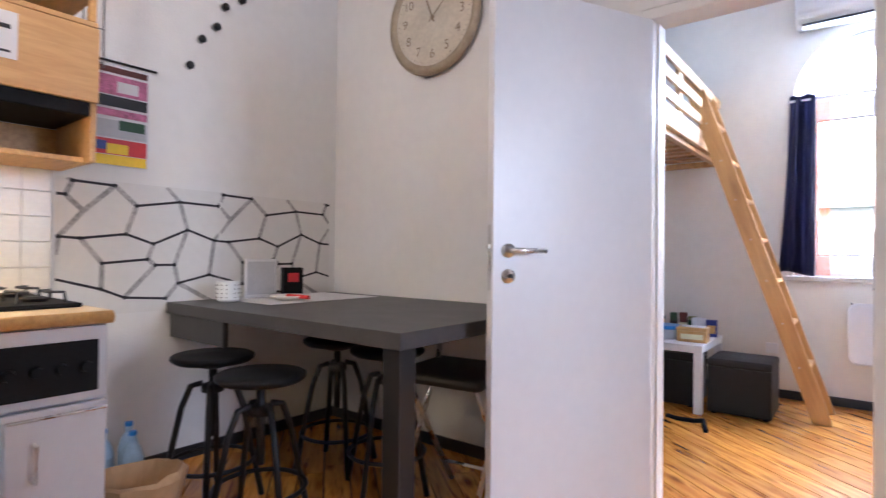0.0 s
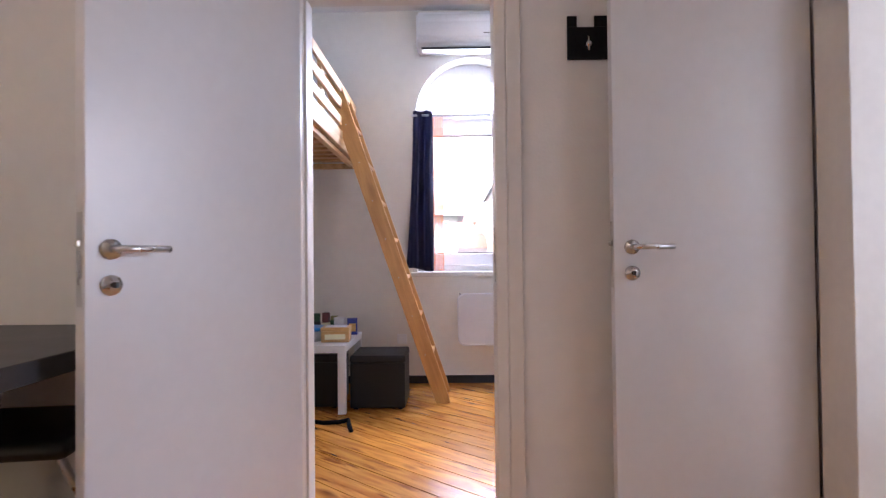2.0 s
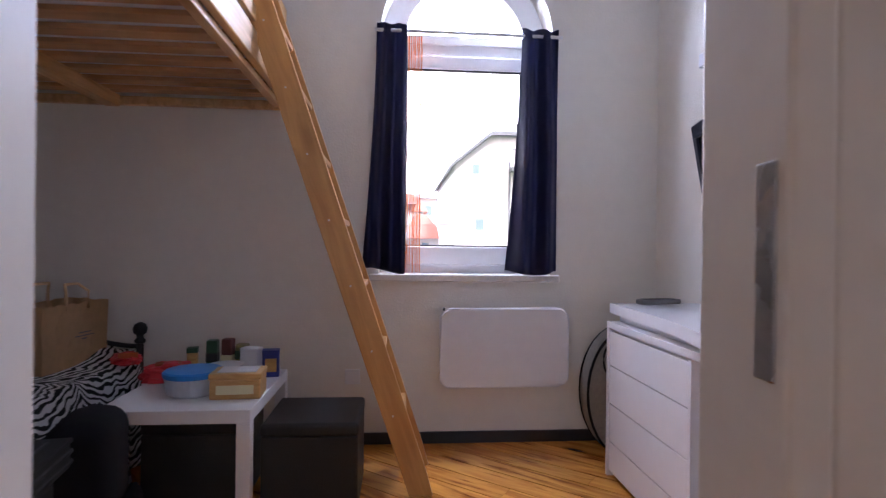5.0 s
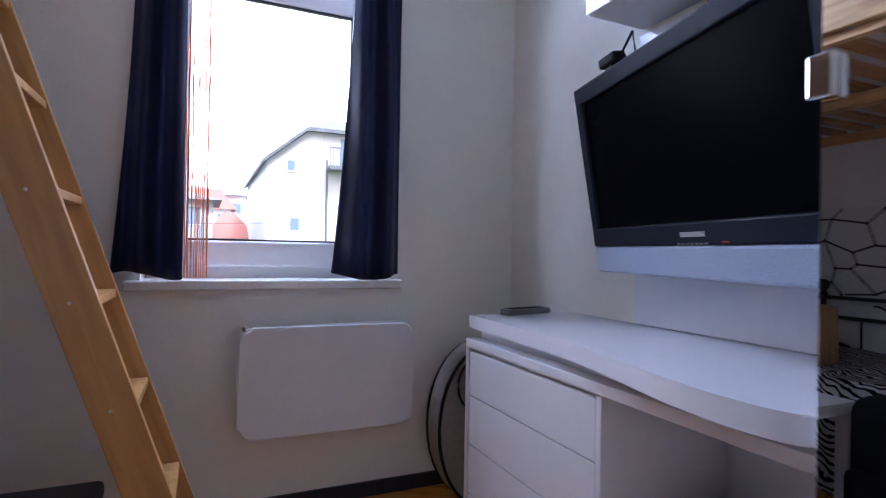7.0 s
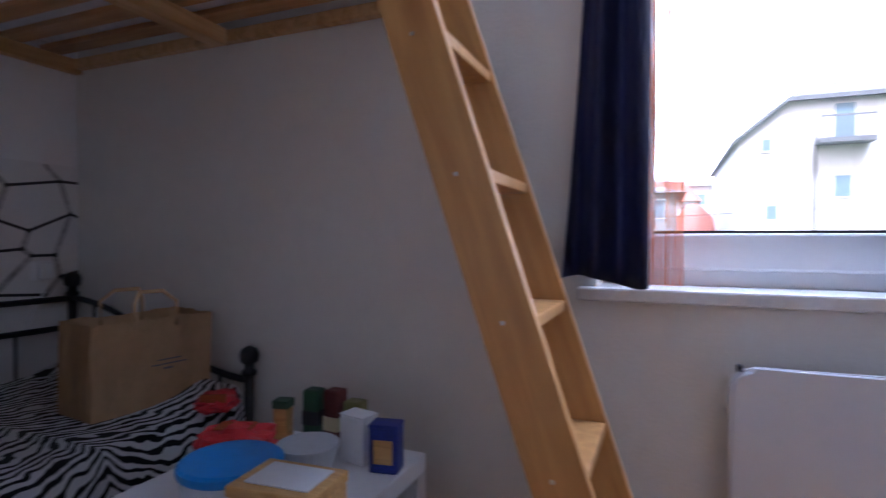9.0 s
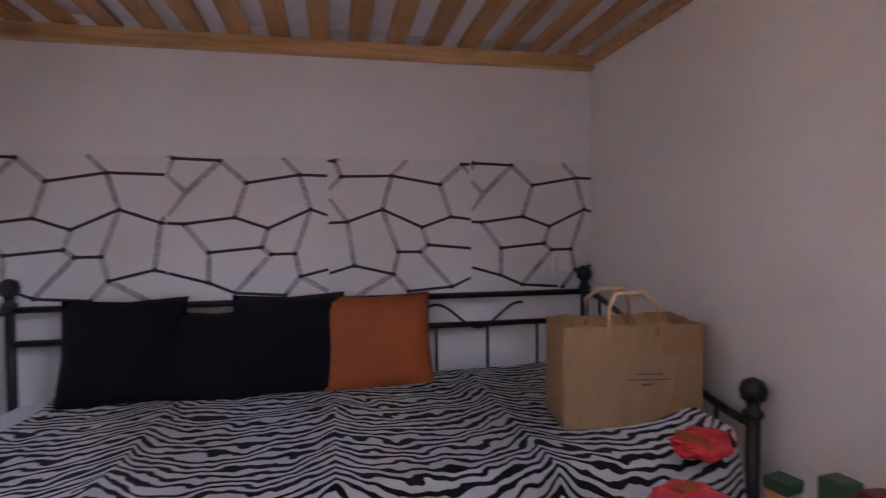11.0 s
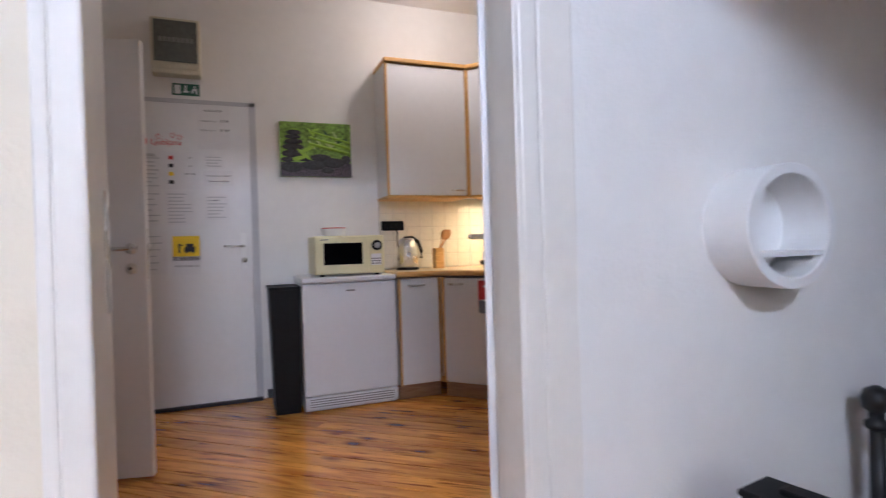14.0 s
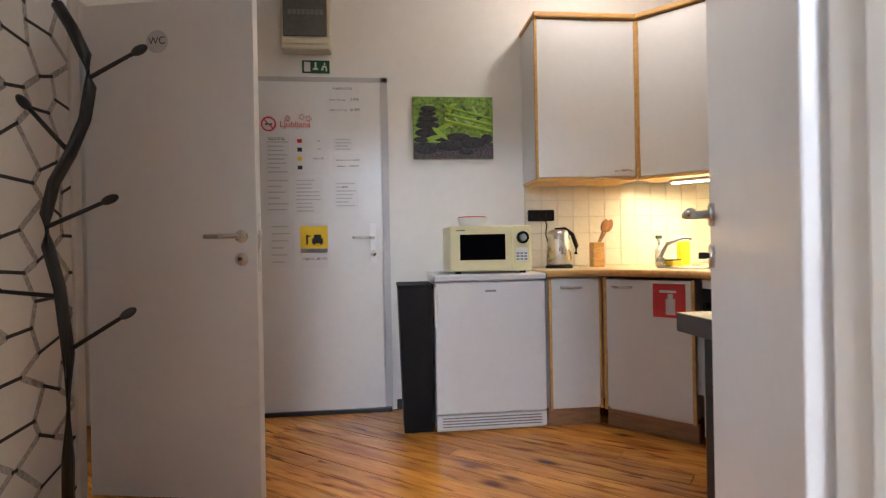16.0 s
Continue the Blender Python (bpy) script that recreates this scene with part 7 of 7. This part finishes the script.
part("roof", bm, "rooftile", h1, "grey tiled half-hipped roof")
for wx, wz, ww, wh in ((3.75, 5.2, 0.55, 0.7), (6.6, 5.62, 0.9, 1.7), (6.6, 3.0, 0.8, 1.1), (6.6, 0.4, 0.8, 1.2), (3.95, 2.0, 0.62, 0.8)):
    w = part("window", one(wx, wx + ww, 29.94, 29.995, wz, wz + wh), "white", h1, "white framed window")
    part("pane", one(wx + 0.08, wx + ww - 0.08, 29.925, 29.938, wz + 0.08, wz + wh - 0.08), "pane", w)
bm = bmesh.new()
rod(bm, (5.95, 29.9, GZ), (5.95, 29.9, 6.0), 0.06, 0.06, 8)
part("drainpipe", bm, "rooftile", h1)
bl_ = part("balcony", one(5.9, 8.0, 29.0, 30.0, 5.4, 5.6), "rooftile", h1)
for k in range(12):
    part("rail_bar", one(5.9 + k * 0.18, 5.94 + k * 0.18, 28.98, 29.02, 5.6, 6.5), "rooftile", bl_)
part("balcony_rail", one(5.9, 8.0, 28.97, 29.03, 6.5, 6.58), "rooftile", bl_)
house("house", -3.0, 2.4, 60, 70, 5.2, 7.6, "facade", "redroof", "pale house with a red roof farther away", False, ((-0.6, 3.4, 1.0, 1.2), (1.0, 3.4, 1.0, 1.2)))
house("house", -6.0, 0.3, 36, 42, 4.1, 4.6, "greyrender", "rooftile", "low grey rendered house", False, ((-1.2, 2.4, 0.9, 1.2),))
house("house", 0.5, 4.5, 70, 80, 7.6, 8.6, "facade", "rooftile", "pale tower house farther away", False, ((1.2, 5.2, 1.2, 1.4), (2.8, 5.2, 1.2, 1.4)))
house("house", 0.2, 3.0, 42, 50, 1.9, 3.9, "facade", "redroof", "small house with a red tiled roof", False, ((1.4, 0.6, 0.7, 0.9),))
bm = bmesh.new()
rng = random.Random(2)
g = []
for i in range(40):
    row = []
    for j in range(4):
        x = -160 + i * 8
        z = GZ + (0, 14, 27, 34)[j] + (6 * noise.noise((i * 0.3, j, 2)) + 3 * noise.noise((i * 1.1, j, 7)) if j else 0)
        row.append(bm.verts.new((x, 230 + j * 14, z)))
    g.append(row)
for i in range(39):
    for j in range(3):
        bm.faces.new((g[i][j], g[i + 1][j], g[i + 1][j + 1], g[i][j + 1]))
tagged(part("wooded_hill", bm, "hill"), "distant wooded hill with haze put into its pale colour", "hill", kind="structure")
bm = bmesh.new()
v = [bm.verts.new(c) for c in ((-700, 420, -20), (700, 420, -20), (700, 420, 420), (-700, 420, 420))]
bm.faces.new(v)
tagged(part("backdrop", bm, "sky"), "bright overcast sky", "sky", kind="structure")
bm = bmesh.new()
rod(bm, (-6, 33, 2.1), (14, 29, 2.9), 0.012, 0.012, 5)
tagged(part("overhead_wire", bm, "ink"), "thin overhead wire across the street", "wire")

# ---- floor boards ----
floor = setting("floor", boxes((XK - T, 3.7, YE - T, W + 0.5, -0.25, -0.018)), "floorbed", "varnished pine floorboards laid diagonally", "floor")
ca, sa = math.cos(radians(-40)), math.sin(radians(-40))
RX0, RX1, RY0, RY1 = XK - 0.1, 3.65, YE - 0.1, W + 0.1


def clip(poly, ax, lim, sign):
    out = []
    for i, p in enumerate(poly):
        q = poly[(i + 1) % len(poly)]
        ip, iq = sign * (p[ax] - lim) <= 0, sign * (q[ax] - lim) <= 0
        if ip:
            out.append(p)
        if ip != iq:
            t = (lim - p[ax]) / (q[ax] - p[ax])
            out.append((p[0] + (q[0] - p[0]) * t, p[1] + (q[1] - p[1]) * t))
    return out


pw = 0.118
k = -45
while k < 48:
    o = k * pw
    n0 = (-sa * o, ca * o)
    n1 = (-sa * (o + pw - 0.006), ca * (o + pw - 0.006))
    s = -6.0 + random.Random(k).uniform(0, 2.0)
    while s < 6.5:
        e = s + random.Random(k * 31 + int(s * 10)).uniform(2.6, 4.2)
        poly = [(ca * s + n0[0], sa * s + n0[1]), (ca * (e - 0.002) + n0[0], sa * (e - 0.002) + n0[1]), (ca * (e - 0.002) + n1[0], sa * (e - 0.002) + n1[1]), (ca * s + n1[0], sa * s + n1[1])]
        for ax, lim, sg_ in ((0, RX0, -1), (0, RX1, 1), (1, RY0, -1), (1, RY1, 1)):
            if poly:
                poly = clip(poly, ax, lim, sg_)
        if len(poly) >= 3:
            bm = bmesh.new()
            prism(bm, poly, -0.0179, random.Random(k * 7 + int(s)).uniform(-0.0012, 0.0))
            part("plank", bm, "floorwood", floor)
        s = e
    k += 1
